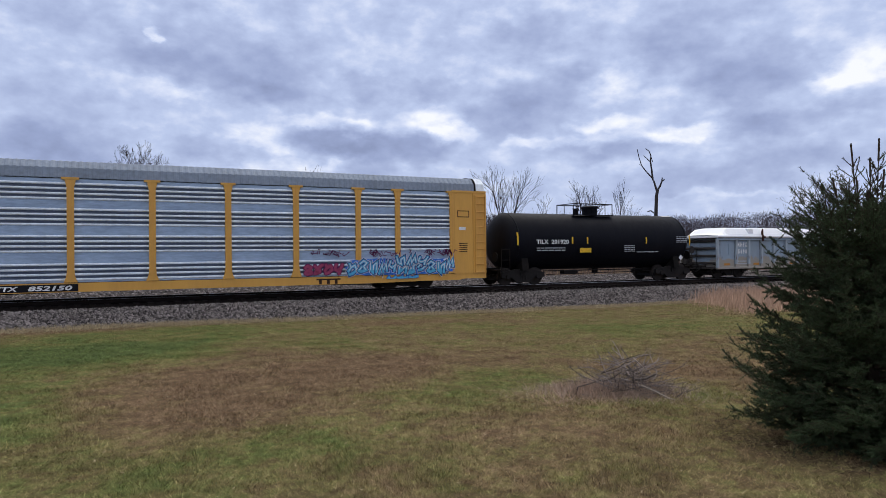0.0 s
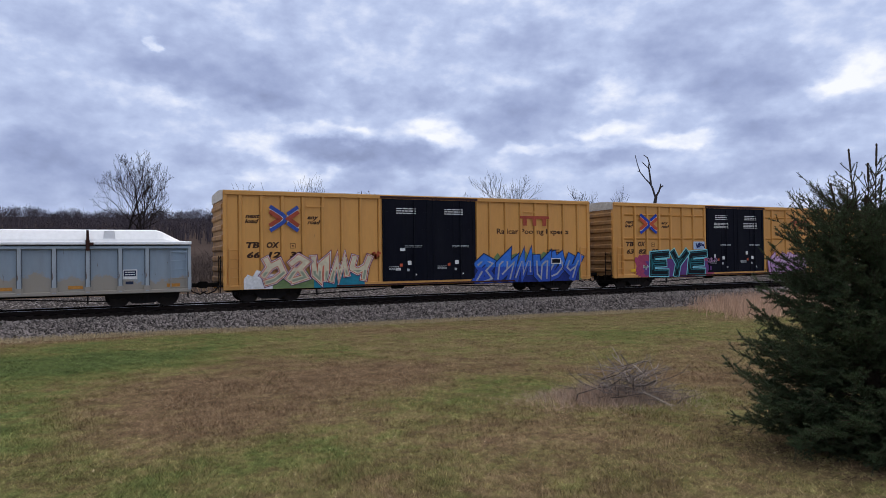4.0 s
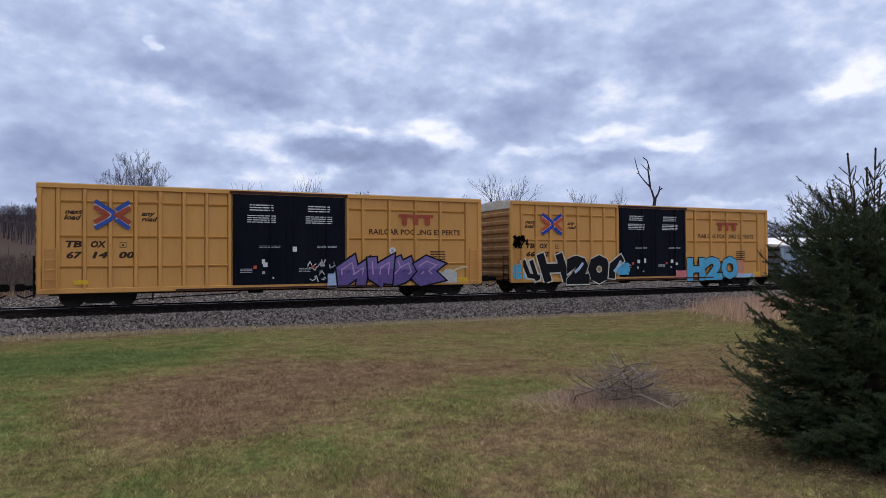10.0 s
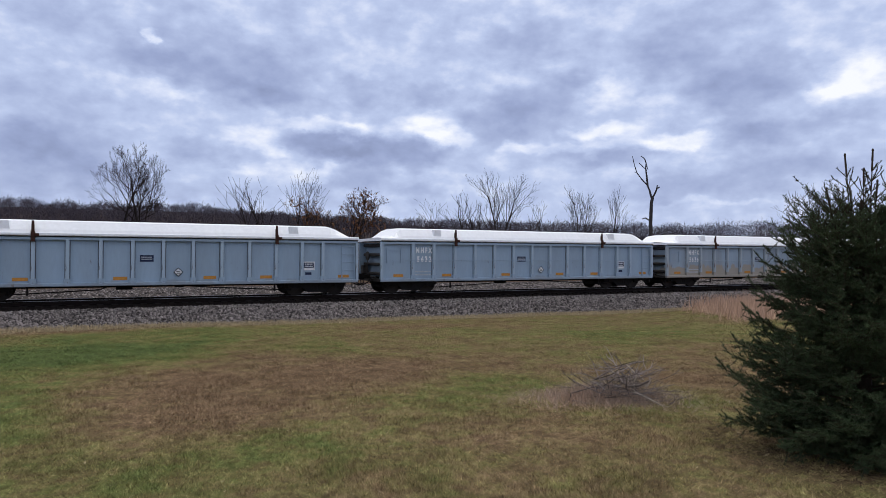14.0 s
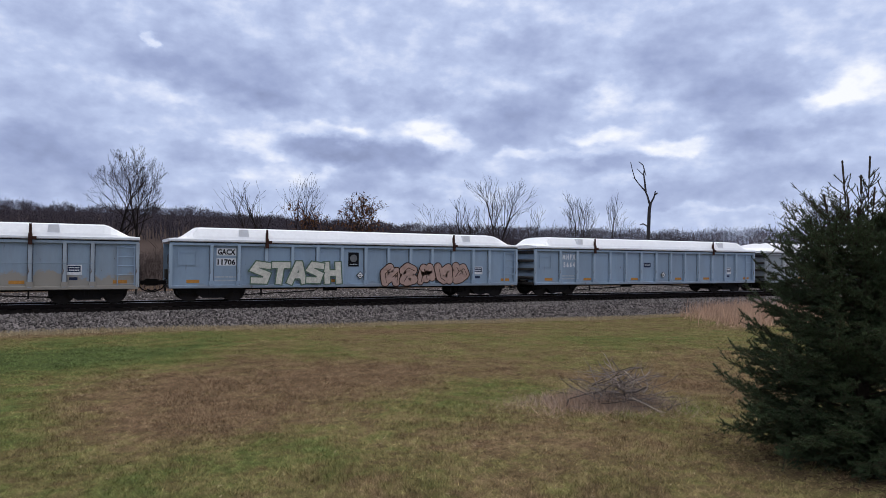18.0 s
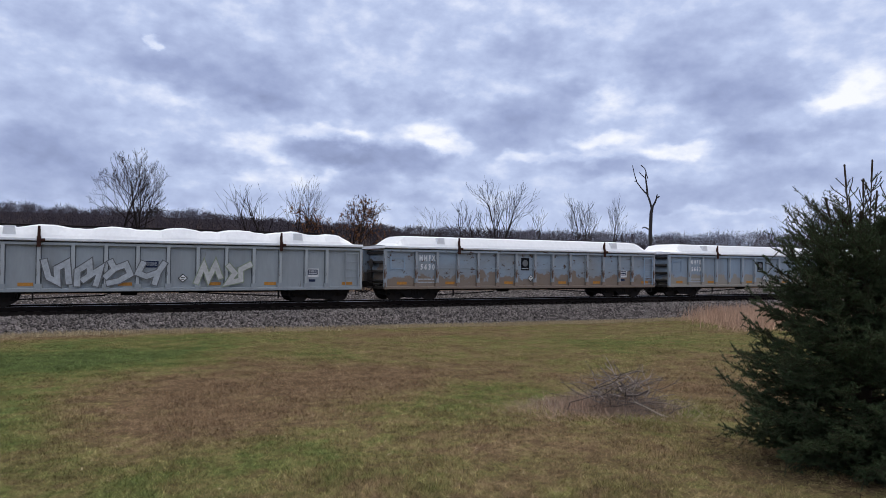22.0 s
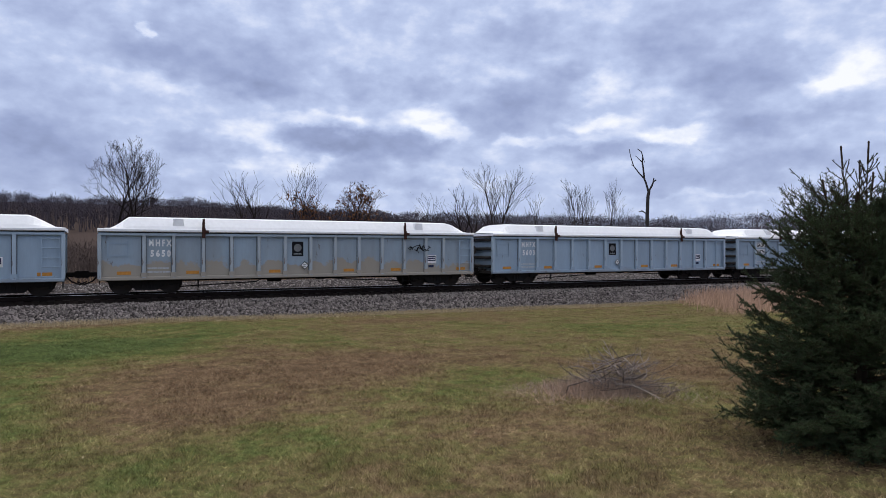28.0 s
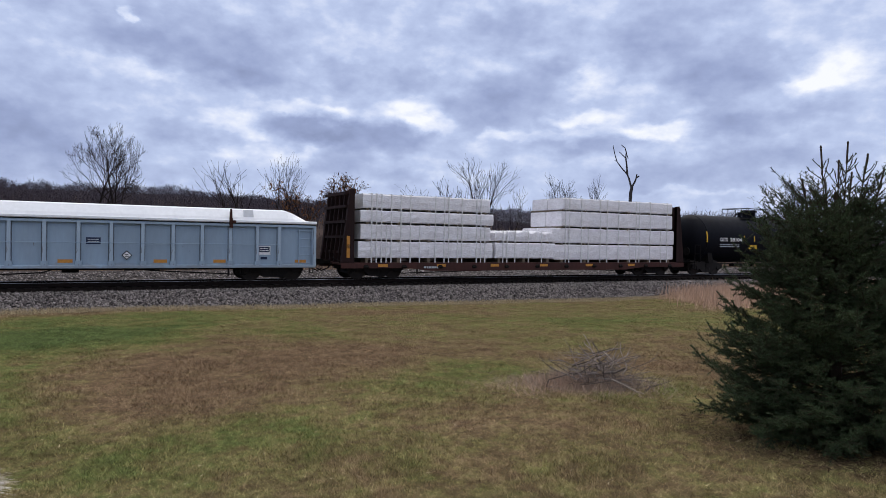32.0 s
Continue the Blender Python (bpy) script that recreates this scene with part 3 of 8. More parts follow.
    r3.inputs["From Min"].default_value, r3.inputs["From Max"].default_value = 53.5, 56.0
    L(sep.outputs[1], r3.inputs[0])
    fld = N("ShaderNodeMixRGB")
    L(r3.outputs[0], fld.inputs[0])
    L(col, fld.inputs[1])
    fld.inputs[2].default_value = (0.075, 0.057, 0.052, 1)
    L(fld.outputs[0], b.inputs["Base Color"])
    return m


def ballast_material():
    m = surface("ballast", (0.080, 0.070, 0.068), (0.042, 0.037, 0.036), 0.95, spec=0.0, grain=11.0, stain=1.2, amount=0.8, bump=1.0, bump_scale=16.0, world=True)
    nt = m.node_tree
    N, L = nt.nodes.new, nt.links.new
    b = nt.nodes["Principled BSDF"]
    old = b.inputs["Base Color"].links[0].from_socket
    geo = N("ShaderNodeNewGeometry")
    vo = N("ShaderNodeTexVoronoi")
    vo.inputs["Scale"].default_value = 15.0
    L(geo.outputs["Position"], vo.inputs["Vector"])
    bw = N("ShaderNodeSeparateXYZ")
    L(vo.outputs["Color"], bw.inputs[0])
    r = N("ShaderNodeMapRange")
    r.inputs["To Min"].default_value, r.inputs["To Max"].default_value = 0.45, 1.5
    L(bw.outputs[0], r.inputs[0])
    mu = N("ShaderNodeMixRGB")
    mu.blend_type = "MULTIPLY"
    mu.inputs[0].default_value = 1
    L(old, mu.inputs[1])
    L(r.outputs[0], mu.inputs[2])
    # oil and brake dust along the rails, with the cars' shade painted in
    sep = N("ShaderNodeSeparateXYZ")
    L(geo.outputs["Position"], sep.inputs[0])
    away = N("ShaderNodeMath")
    away.operation = "SUBTRACT"
    L(sep.outputs[1], away.inputs[0])
    away.inputs[1].default_value = TRACK_Y
    size = N("ShaderNodeMath")
    size.operation = "ABSOLUTE"
    L(away.outputs[0], size.inputs[0])
    oil_shade = N("ShaderNodeMapRange")
    oil_shade.inputs["From Min"].default_value, oil_shade.inputs["From Max"].default_value = 1.75, 1.45
    oil_shade.inputs["To Max"].default_value = 0.88
    L(size.outputs[0], oil_shade.inputs[0])
    dirt_shade = N("ShaderNodeMixRGB")
    L(oil_shade.outputs[0], dirt_shade.inputs[0])
    L(mu.outputs[0], dirt_shade.inputs[1])
    dirt_shade.inputs[2].default_value = (0.016, 0.013, 0.012, 1)
    L(dirt_shade.outputs[0], b.inputs["Base Color"])
    return m


LAWN = lawn_colour(surface("lawn", (0.1, 0.1, 0.04), rough=0.95, bump=1.0, bump_scale=30.0, world=True, spec=0.0), 0.90)
BLADE = lawn_colour(surface("grass_blade", (0.1, 0.1, 0.04), rough=0.95, bump=0, world=True, spec=0.0), 1.72, 0.6)
STRAW = surface("straw", (0.42, 0.34, 0.20), (0.25, 0.18, 0.11), 0.8, grain=9, stain=2, world=True, vary=0.4, island=True, bump=0)
MAUVE = surface("dry_grass_mauve", (0.40, 0.30, 0.235), (0.28, 0.20, 0.155), 0.9, grain=5, stain=1.5, world=True, vary=0.35, island=True, bump=0)
BALLAST = ballast_material()
STONE = surface("ballast_stone", (0.200, 0.176, 0.168), (0.026, 0.022, 0.022), 0.95, grain=30, stain=4, world=True, vary=0.9, island=True, spec=0.1)
make_ground()


def make_track():
    xs = spaced([(-400, -40, 30), (-40, 90, 1.0), (90, 700, 30)])
    rows = []
    for x in xs:
        g = toe(x)
        wob = 0.18 * noise.noise((x * 0.35, 0, 7.0)) + 0.08 * noise.noise((x * 1.7, 0, 9.0))
        prof = [(26.9 + wob, g - 0.10), (27.3 + wob, g + 0.04), (28.5, -0.20), (29.3, -0.06), (29.7, -0.03), (29.85, 0.085), (32.2, 0.085), (32.7, -0.05), (34.2, -0.2), (38, -0.22), (46, -0.26), (54, -0.30), (57, -0.75)]
        rows.append([(x, y, z) for y, z in prof])
    v = [p for r in rows for p in r]
    n = len(rows[0])
    f = [(i * n + j, (i + 1) * n + j, (i + 1) * n + j + 1, i * n + j + 1) for i in range(len(xs) - 1) for j in range(n - 1)]
    solid("ballast_bed", array_mesh("ballast_bed", v, f), BALLAST, "grey crushed stone ballast bed under the track", "ballast", "structure")
    # loose stones on the near shoulder
    rng = np.random.default_rng(5)
    k = 60000
    x = rng.uniform(-12, 62, k)
    u = rng.uniform(0, 1, k)
    g = np.array([toe(a) for a in x])
    y = 27.15 + u * 2.4
    z = np.where(y < 28.5, g + 0.04 + (y - 27.3) / 1.2 * (-0.24 - g), np.interp(y, [28.5, 29.3, 29.7], [-0.20, -0.06, -0.03]))
    size = rng.uniform(0.03, 0.078, k)
    # the last quarter lies on the broad far shoulder
    q = 45000
    y[q:], x[q:] = rng.uniform(32.7, 52, k - q), rng.uniform(-25, 85, k - q)
    z[q:], size[q:] = np.interp(y[q:], [32.7, 34.2, 38, 46, 54], [-0.05, -0.2, -0.22, -0.26, -0.30]), rng.uniform(0.05, 0.10, k - q)
    octa = np.array([(1, 0, 0), (-1, 0, 0), (0, 1, 0), (0, -1, 0), (0, 0, 0.8), (0, 0, -0.8)])
    tri = np.array([(0, 2, 4), (2, 1, 4), (1, 3, 4), (3, 0, 4), (2, 0, 5), (1, 2, 5), (3, 1, 5), (0, 3, 5)])
    jig = octa[None] * rng.uniform(0.6, 1.25, (k, 6, 1))
    a = rng.uniform(0, math.tau, k)
    ca, sa = np.cos(a)[:, None], np.sin(a)[:, None]
    jx, jy = jig[..., 0] * ca - jig[..., 1] * sa, jig[..., 0] * sa + jig[..., 1] * ca
    v = np.stack([jx * size[:, None] + x[:, None], jy * size[:, None] + y[:, None], jig[..., 2] * size[:, None] + z[:, None] + 0.012], -1).reshape(-1, 3)
    f = (tri[None] + (np.arange(k) * 6)[:, None, None]).reshape(-1, 3)
    solid("loose_ballast", array_mesh("loose_ballast", v, f), STONE, "loose crushed grey stones along the track shoulder", "gravel", "stuff")
    # rails: web, foot and polished head
    for dy in (-0.7175, 0.7175):
        t = thing("rail", pose(0, TRACK_Y + dy, 0), "rusty steel rail with a polished head on dark ties", "rail", "rails", "structure")
        z = RAIL
        ring = [(-0.075, z - 0.17), (0.075, z - 0.17), (0.075, z - 0.155), (0.012, z - 0.13), (0.012, z - 0.045), (0.036, z - 0.03), (0.036, z - 0.008), (-0.036, z - 0.008), (-0.036, z - 0.03), (-0.012, z - 0.045), (-0.012, z - 0.13), (-0.075, z - 0.155)]
        part("rail_web", Shape().extrude(ring, 0, -400, 700), RAIL_SIDE, t)
        part("rail_head", Shape().extrude([(-0.033, z - 0.008), (0.033, z - 0.008), (0.03, z), (-0.03, z)], 0, -400, 700), RAIL_HEAD, t)
    ties = thing("track_ties", pose(0, 0, 0), "dark creosoted wooden ties under the rails", "ties", "", "structure")
    s = Shape().box(-0.115, 0.115, TRACK_Y - 1.3, TRACK_Y + 1.3, -0.02, 0.112)
    me = s.mesh("tie")
    for k in range(150):
        part("tie", me, TIE, ties, at=pose(-14 + k * 0.52, 0, 0))


make_track()


# ---- rolling stock ----
ANY, BELOW = -9.0, 9.0  # no lower or upper limit of a coat
NEAR = -HALF  # the side that faces the lawn, in a car's own space
SHARED = {}


def shared(key, build, smooth=False):
    """One mesh for alike parts."""
    if key not in SHARED:
        SHARED[key] = build().mesh(key.split(":")[0], smooth)
    return SHARED[key]


def truck_frame():
    s = Shape()
    for side in (-1, 1):
        y0, y1 = side * 1.0 - 0.07, side * 1.0 + 0.07
        top = [(-1.34, 0.66), (-1.0, 0.72), (-0.45, 0.84), (0.45, 0.84), (1.0, 0.72), (1.34, 0.66), (1.34, 0.44), (1.1, 0.36), (0.70, 0.40), (0.40, 0.16), (-0.40, 0.16), (-0.70, 0.40), (-1.1, 0.36), (-1.34, 0.44)]
        s.extrude([(x, z + RAIL) for x, z in top], 1, y0, y1)
        for x in (-0.915, 0.915):
            s.lathe([(-0.05, 0.13), (0.06, 0.13), (0.08, 0.07)], 10, 1, (x, side * 1.08, RAIL + 0.46))
        for x in (-0.16, 0.0, 0.16):
            s.tube((x, side * 1.02, RAIL + 0.28), (x, side * 1.02, RAIL + 0.62), 0.065, n=8)
    s.box(-0.2, 0.2, -1.15, 1.15, RAIL + 0.5, RAIL + 0.74, 0.05)
    s.box(-0.36, 0.36, -0.9, 0.9, RAIL + 0.16, RAIL + 0.56, 0.05)
    for x in (-0.5, 0.5):
        s.box(x - 0.06, x + 0.06, -0.85, 0.85, RAIL + 0.24, RAIL + 0.40, 0.02)
        s.tube((x, -0.8, RAIL + 0.3), (x * 0.2, -0.8, RAIL + 0.7), 0.03, n=5)
    s.box(-1.3, -1.22, -0.9, 0.9, RAIL + 0.28, RAIL + 0.42).box(1.22, 1.3, -0.9, 0.9, RAIL + 0.28, RAIL + 0.42)
    return s


def wheelset():
    s = Shape()
    for side in (-1, 1):
        y = side * 0.72
        s.lathe([(y - 0.07, 0.34), (y - 0.07, 0.46), (y + 0.055 * side, 0.465), (y + 0.07, 0.46), (y + 0.07, 0.36), (y + 0.03, 0.33), (y + 0.03, 0.14), (y + 0.09, 0.12)], 24, 1)
    s.tube((0, -1.05, 0), (0, 1.05, 0), 0.085, n=10)
    # bosses that show the turning
    for k in range(6):
        a = k * math.tau / 6
        s.tube((0.2 * math.cos(a), -0.76, 0.2 * math.sin(a)), (0.2 * math.cos(a), -0.66, 0.2 * math.sin(a)), 0.035, n=6)
    return s


def coupler(sign_):
    s = Shape()
    s.box(min(0, sign_ * 0.62), max(0, sign_ * 0.62), -0.09, 0.09, 0.80, 0.98, 0.03)
    s.box(min(sign_ * 0.5, sign_ * 0.84), max(sign_ * 0.5, sign_ * 0.84), -0.17, 0.17, 0.76, 1.04, 0.05)
    s.pipe([(0.0, -0.28, 0.86), (sign_ * 0.2, -0.3, 0.62), (sign_ * 0.5, -0.3, 0.50), (sign_ * 0.75, -0.28, 0.62)], 0.03, 6)
    s.pipe([(-sign_ * 0.05, -0.2, 1.1), (-sign_ * 0.05, -1.35, 0.95), (sign_ * 0.1, -1.4, 0.86)], 0.018, 5)
    return s


WHEELS = []


def running_gear(car, half, inset, under=True):
    for sx in (-1, 1):
        x = sx * (half - inset)
        tr = part("truck", shared("truck", truck_frame), TRUCK, car, at=pose(x, 0, 0))
        for wx in (-0.915, 0.915):
            w = part("wheelset", shared("wheelset", wheelset), WHEEL, tr, at=pose(wx, 0, RAIL + 0.46))
            WHEELS.append(w)
        part("coupler", shared("coupler:%d" % sx, lambda: coupler(sx)), STEEL_DARK, car, at=pose(sx * half, 0, RAIL - 0.1))
    if under:
        L = half

        def gear():
            s = Shape()
            s.box(-L + 0.3, L - 0.3, -0.35, 0.35, 0.75, 1.08)
            s.tube((-1.6, -0.6, 0.80), (-1.0, -0.6, 0.80), 0.14, n=12)
            s.box(0.6, 0.95, -0.8, -0.5, 0.74, 0.9, 0.03)
            s.pipe([(-L + inset + 1.2, -1.15, 0.56), (-2.2, -1.15, 0.70), (-1.9, -0.8, 0.80)], 0.026, 5)
            s.pipe([(1.0, -0.85, 0.80), (2.2, -1.15, 0.72), (L - inset - 1.2, -1.15, 0.56)], 0.026, 5)
            s.box(-L + inset + 1.9, -L + inset + 1.96, -1.4, -1.34, 0.52, 0.95).box(L - inset - 2.0, L - inset - 1.94, -1.4, -1.34, 0.52, 0.95)
            return s
        part("brake_rigging", shared("brake_rigging:%.2f" % half, gear), STEEL_DARK, car)


def ladder(x, z0, z1, width=0.42, y=NEAR - 0.06):
    s = Shape()
    for dx in (-width / 2, width / 2):
        s.box(x + dx - 0.02, x + dx + 0.02, y, y + 0.05, z0, z1)
    n = int((z1 - z0) / 0.36)
    for k in range(n + 1):
        z = z0 + 0.06 + k * (z1 - z0 - 0.12) / n
        s.tube((x - width / 2, y + 0.01, z), (x + width / 2, y + 0.01, z), 0.016, n=5)
    return s


TRAIN = []


def car_at(name, s0, s1, label, category, group=""):
    """An empty car between two stations of the train."""
    mid = (s0 + s1) / 2
    ob = thing(name, pose(mid, TRACK_Y, 0), label, category, group)
    TRAIN.append((ob, mid))
    return ob, (s1 - s0) / 2


def stroke(s, pts, w, y, rounded=False):
    """A painted line of even width through 2D points."""
    for (ax, az), (bx, bz) in zip(pts[:-1], pts[1:]):
        dx, dz = bx - ax, bz - az
        d = math.hypot(dx, dz) or 1
        nx, nz = -dz / d * w / 2, dx / d * w / 2
        ex, ez = (0, 0) if rounded else (dx / d * w * 0.3, dz / d * w * 0.3)
        s.add([(ax - ex + nx, y, az - ez + nz), (ax - ex - nx, y, az - ez - nz), (bx + ex - nx, y, bz + ez - nz), (bx + ex + nx, y, bz + ez + nz)], [(0, 1, 2, 3)])
    if rounded:
        for k, (x, z) in enumerate(pts):
            s.add([(x + w / 2 * math.cos(a * math.tau / 10), y - 0.0004 * (k + 1), z + w / 2 * math.sin(a * math.tau / 10)) for a in range(10)], [tuple(range(10))])


def band(pts, w, y):
    """A painted ribbon through 2D points with mitred corners."""
    p = [Vector(q) for q in pts]
    rims = []
    for k, q in enumerate(p):
        a = (q - p[k - 1]).normalized() if k else (p[1] - q).normalized()
        b = (p[k + 1] - q).normalized() if k < len(p) - 1 else a
        n = Vector((-(a + b).y, (a + b).x)).normalized()
        n *= w / 2 / max(n.dot(Vector((-a.y, a.x))), 0.4)
        rims += [(q.x + n.x, y, q.y + n.y), (q.x - n.x, y, q.y - n.y)]
    return Shape().add(rims, [(2 * k, 2 * k + 1, 2 * k + 3, 2 * k + 2) for k in range(len(p) - 1)])


def cloud(parent, x0, x1, z0, z1, material, seed, y, name="graffiti_background"):
    """A sprayed patch with an uneven outline."""
    rnd = random.Random(seed)
    n = 44
    cx, cz = (x0 + x1) / 2, (z0 + z1) / 2
    ring = []
    for k in range(n):
        a = k * math.tau / n
        c, sn = math.cos(a), math.sin(a)
        r = 1.0 + rnd.uniform(-0.09, 0.09)
        px = abs(c) ** 0.4 * (1 if c > 0 else -1)
        pz = abs(sn) ** 0.55 * (1 if sn > 0 else -1)
        ring.append((cx + px * (x1 - x0) * 0.5 * r, y, max(cz + pz * (z1 - z0) * 0.5 * r, 0.84)))
    part(name, Shape().add(ring, [tuple(range(n))]), material, parent, "sprayed background colour")


WILD_FORMS = (  # strokes of wild, unreadable forms
    (((0, .1), (.28, .95), (.5, .25), (.78, 1), (1, .35)),),
    (((.05, .75), (.4, 1), (.9, .8), (.55, .5), (.95, .15), (.3, 0)), ((.3, .45), (.05, .1))),
    (((0, .9), (.35, .55), (.1, .05), (.7, .2), (.6, .75), (1, 1)),),
    (((0, .35), (.3, .7), (.1, 1)), ((.3, .7), (.75, .9), (1, .45), (.55, .15), (.15, .05))),
    (((.1, 0), (.0, .6), (.45, .95), (.6, .4), (.35, .2)), ((.6, .4), (1, .7), (.95, 0))),
    (((0, 1), (.2, .3), (.55, .1), (.5, .7), (.9, .95), (1, .1)),),
    (((.15, .95), (0, .5), (.35, .35), (.8, .55), (.7, .05)), ((.8, .55), (1, .95))),
)


def graffiti(parent, x0, x1, z0, z1, letters, fill, line, halo=None, seed=0, y=NEAR - 0.012, accent=None, second=None):
    """A sprayed piece of bulging letter-like forms: background, then outline and fill of each form."""
    rnd = random.Random(seed)
    w = (x1 - x0) / letters
    if halo:
        cloud(parent, x0 - 0.12, x1 + 0.12, z0 - 0.05, z1 + 0.1, halo, seed, y)
    order = rnd.sample(range(len(WILD_FORMS)), len(WILD_FORMS))
    hgt = z1 - z0
    bw = min(w * 0.30, hgt * 0.26)
    for k in range(letters):
        kind = WILD_FORMS[order[k % len(WILD_FORMS)]]
        if isinstance(kind[0][0], (int, float)):
            kind = (kind,)
        dark, body, shine, low = Shape(), Shape(), Shape(), Shape()
        lean = rnd.uniform(-0.1, 0.22)
        a, b = rnd.uniform(0.10, 0.18), rnd.uniform(0.82, 0.92)
        lo, hi = rnd.uniform(0.12, 0.18), rnd.uniform(0.78, 0.9)
        yk = y - 0.003 - 0.009 * (k % 3)
        for line_ in kind:
            pts = [(x0 + w * (k + a + (b - a) * px + lean * (lo + (hi - lo) * pz - 0.5)), z0 + hgt * (lo + (hi - lo) * pz)) for px, pz in line_]
            stroke(dark, pts, bw * 1.5, yk, True)
            stroke(body, pts, bw, yk - 0.004, True)
            if second:
                under = [(px, min(pz, z0 + hgt * 0.42)) for px, pz in pts]
                stroke(low, under, bw * 0.8, yk - 0.0075, True)
            if accent:
                stroke(shine, [(p[0] + bw * 0.2, p[1] + bw * 0.25) for p in pts[:3]], bw * 0.16, yk - 0.0085)
        part("graffiti_outline", dark, line, parent, "sprayed outline")
        part("graffiti_letter", body, fill[k % len(fill)] if isinstance(fill, tuple) else fill, parent, "sprayed letter form")
        if second:
            part("graffiti_shade", low, second, parent, "second sprayed colour")
        if accent:
            part("graffiti_highlight", shine, accent, parent, "sprayed highlight")


STROKES = {  # skeletons of fat sprayed letters
    "K": (((.12, 1), (.12, 0)), ((.95, 1), (.2, .45), (1, 0))),
    "E": (((1, .95), (.1, .9), (.1, .08), (1, .05)), ((.1, .5), (.85, .52))),
    "R": (((.08, 0), (.12, .95), (.8, .9), (.9, .6), (.2, .45), (1, 0)),),
    "S": (((1, .9), (.3, .98), (.06, .7), (.9, .4), (.75, .06), (0, .08)),),
    "Z": (((.02, .92), (1, .95), (.05, .08), (1, .04)),),
    "O": (((.5, 1), (.08, .7), (.1, .25), (.5, 0), (.9, .25), (.92, .72), (.5, 1)),),
    "N": (((.05, 0), (.1, 1), (.85, .02), (.95, 1)),),
    "Y": (((0, 1), (.5, .48), (1, 1)), ((.5, .5), (.45, 0))),
    "H": (((.08, 1), (.12, 0)), ((.9, 1), (.95, 0)), ((.1, .48), (.9, .5))),
    "2": (((.05, .7), (.25, 1), (.85, .95), (.9, .62), (.08, .06), (1, .04)),),
    "T": (((0, .95), (1, .95)), ((.5, .95), (.48, 0))),
    "A": (((0, 0), (.45, 1), (.6, 1), (1, 0)), ((.2, .35), (.8, .35))),
}


def clip_above(ring, z, above):
    """The part of a flat ring of points over or under a height."""
    out = []
    for k, p in enumerate(ring):
        q = ring[k - 1]
        a, b = (q[2] - z) * (1 if above else -1), (p[2] - z) * (1 if above else -1)
        if a * b < 0:
            f = a / (a - b)
            out.append(tuple(q[i] + (p[i] - q[i]) * f for i in range(3)))
        if b >= 0:
            out.append(p)
    return out


def fat_letter(parent, form, x0, w, z0, hgt, coats, y, lean=0.0, floor_z=0.82):
    """One sprayed letter: coats of (stroke width, paint, lowest height, highest height), widest first, on a bent skeleton."""
    for j, (width, m, lo, hi) in enumerate(coats):
        s = Shape()
        n = 0
        for line in form:
            pts = [(x0 + w * px + lean * (pz - 0.4) * hgt, z0 + hgt * pz) for px, pz in line]
            d = (Vector(pts[0]) - Vector(pts[1])).normalized() * width * 0.42
            e = (Vector(pts[-1]) - Vector(pts[-2])).normalized() * width * 0.42
            if pts[0] != pts[-1]:
                pts = [(pts[0][0] + d.x, pts[0][1] + d.y)] + pts[1:-1] + [(pts[-1][0] + e.x, pts[-1][1] + e.y)]
            b = band(pts, width, 0.0)
            for f in b.f:
                ring = clip_above(clip_above([b.v[i] for i in f], max(lo, floor_z), True), hi, False)
                if len(ring) > 2:
                    n += 1
                    s.add([(p[0], y - 0.0045 * j - 0.0003 * n, p[2]) for p in ring], [tuple(range(len(ring)))])
        if s.f:
            part("graffiti_outline" if j == 0 else "graffiti_letter", s, m, parent, "sprayed outline" if j == 0 else "")


def fat_word(parent, text, stations, z0, hgt, coats, y, lean=0.0, jump=0.0):
    """Fat letters between stations along the car, drawn from the far end so that they overlap."""
    for k, ch in enumerate(text):
        a, b = stations[k], stations[k + 1]
        form = STROKES[ch] if isinstance(ch, str) else ch
        up = jump * ((k * 5) % 3 - 1)
        fat_letter(parent, form, a + 0.12 * (b - a), 0.76 * (b - a), z0 + up, hgt, coats, y - 0.028 * (k % 2), lean + 0.05 * ((k * 3) % 4 - 1.5))


def throw_up(parent, x0, x1, z0, z1, n, fill, line, seed, y=NEAR - 0.012, coats=(0.46, 0.37), inner=0.03):
    """Swollen overlapping forms with a thin outline and inner seams."""
    rnd = random.Random(seed)
    w = (x1 - x0) / n
    order = rnd.sample(range(len(WILD_FORMS)), len(WILD_FORMS))
    for k in range(n):
        form = WILD_FORMS[order[k % len(order)]]
        dark, body, seam = Shape(), Shape(), Shape()
        yk = y - 0.016 * (k % 2)
        up = rnd.uniform(-0.05, 0.05)
        for line_ in form:
            pts = [(x0 + w * (k + 0.16 + 0.68 * px), z0 + 0.2 + up + (z1 - z0 - 0.4) * pz) for px, pz in line_]
            stroke(dark, pts, coats[0], yk, True)
            stroke(body, pts, coats[1], yk - 0.0055, True)
            stroke(seam, [(px + 0.05, pz - 0.04) for px, pz in pts[:3]], inner, yk - 0.012)
        part("graffiti_outline", dark, line, parent, "sprayed outline")
        part("graffiti_letter", body, fill, parent, "sprayed rounded form")
        part("graffiti_stroke", seam, line, parent, "sprayed inner line")


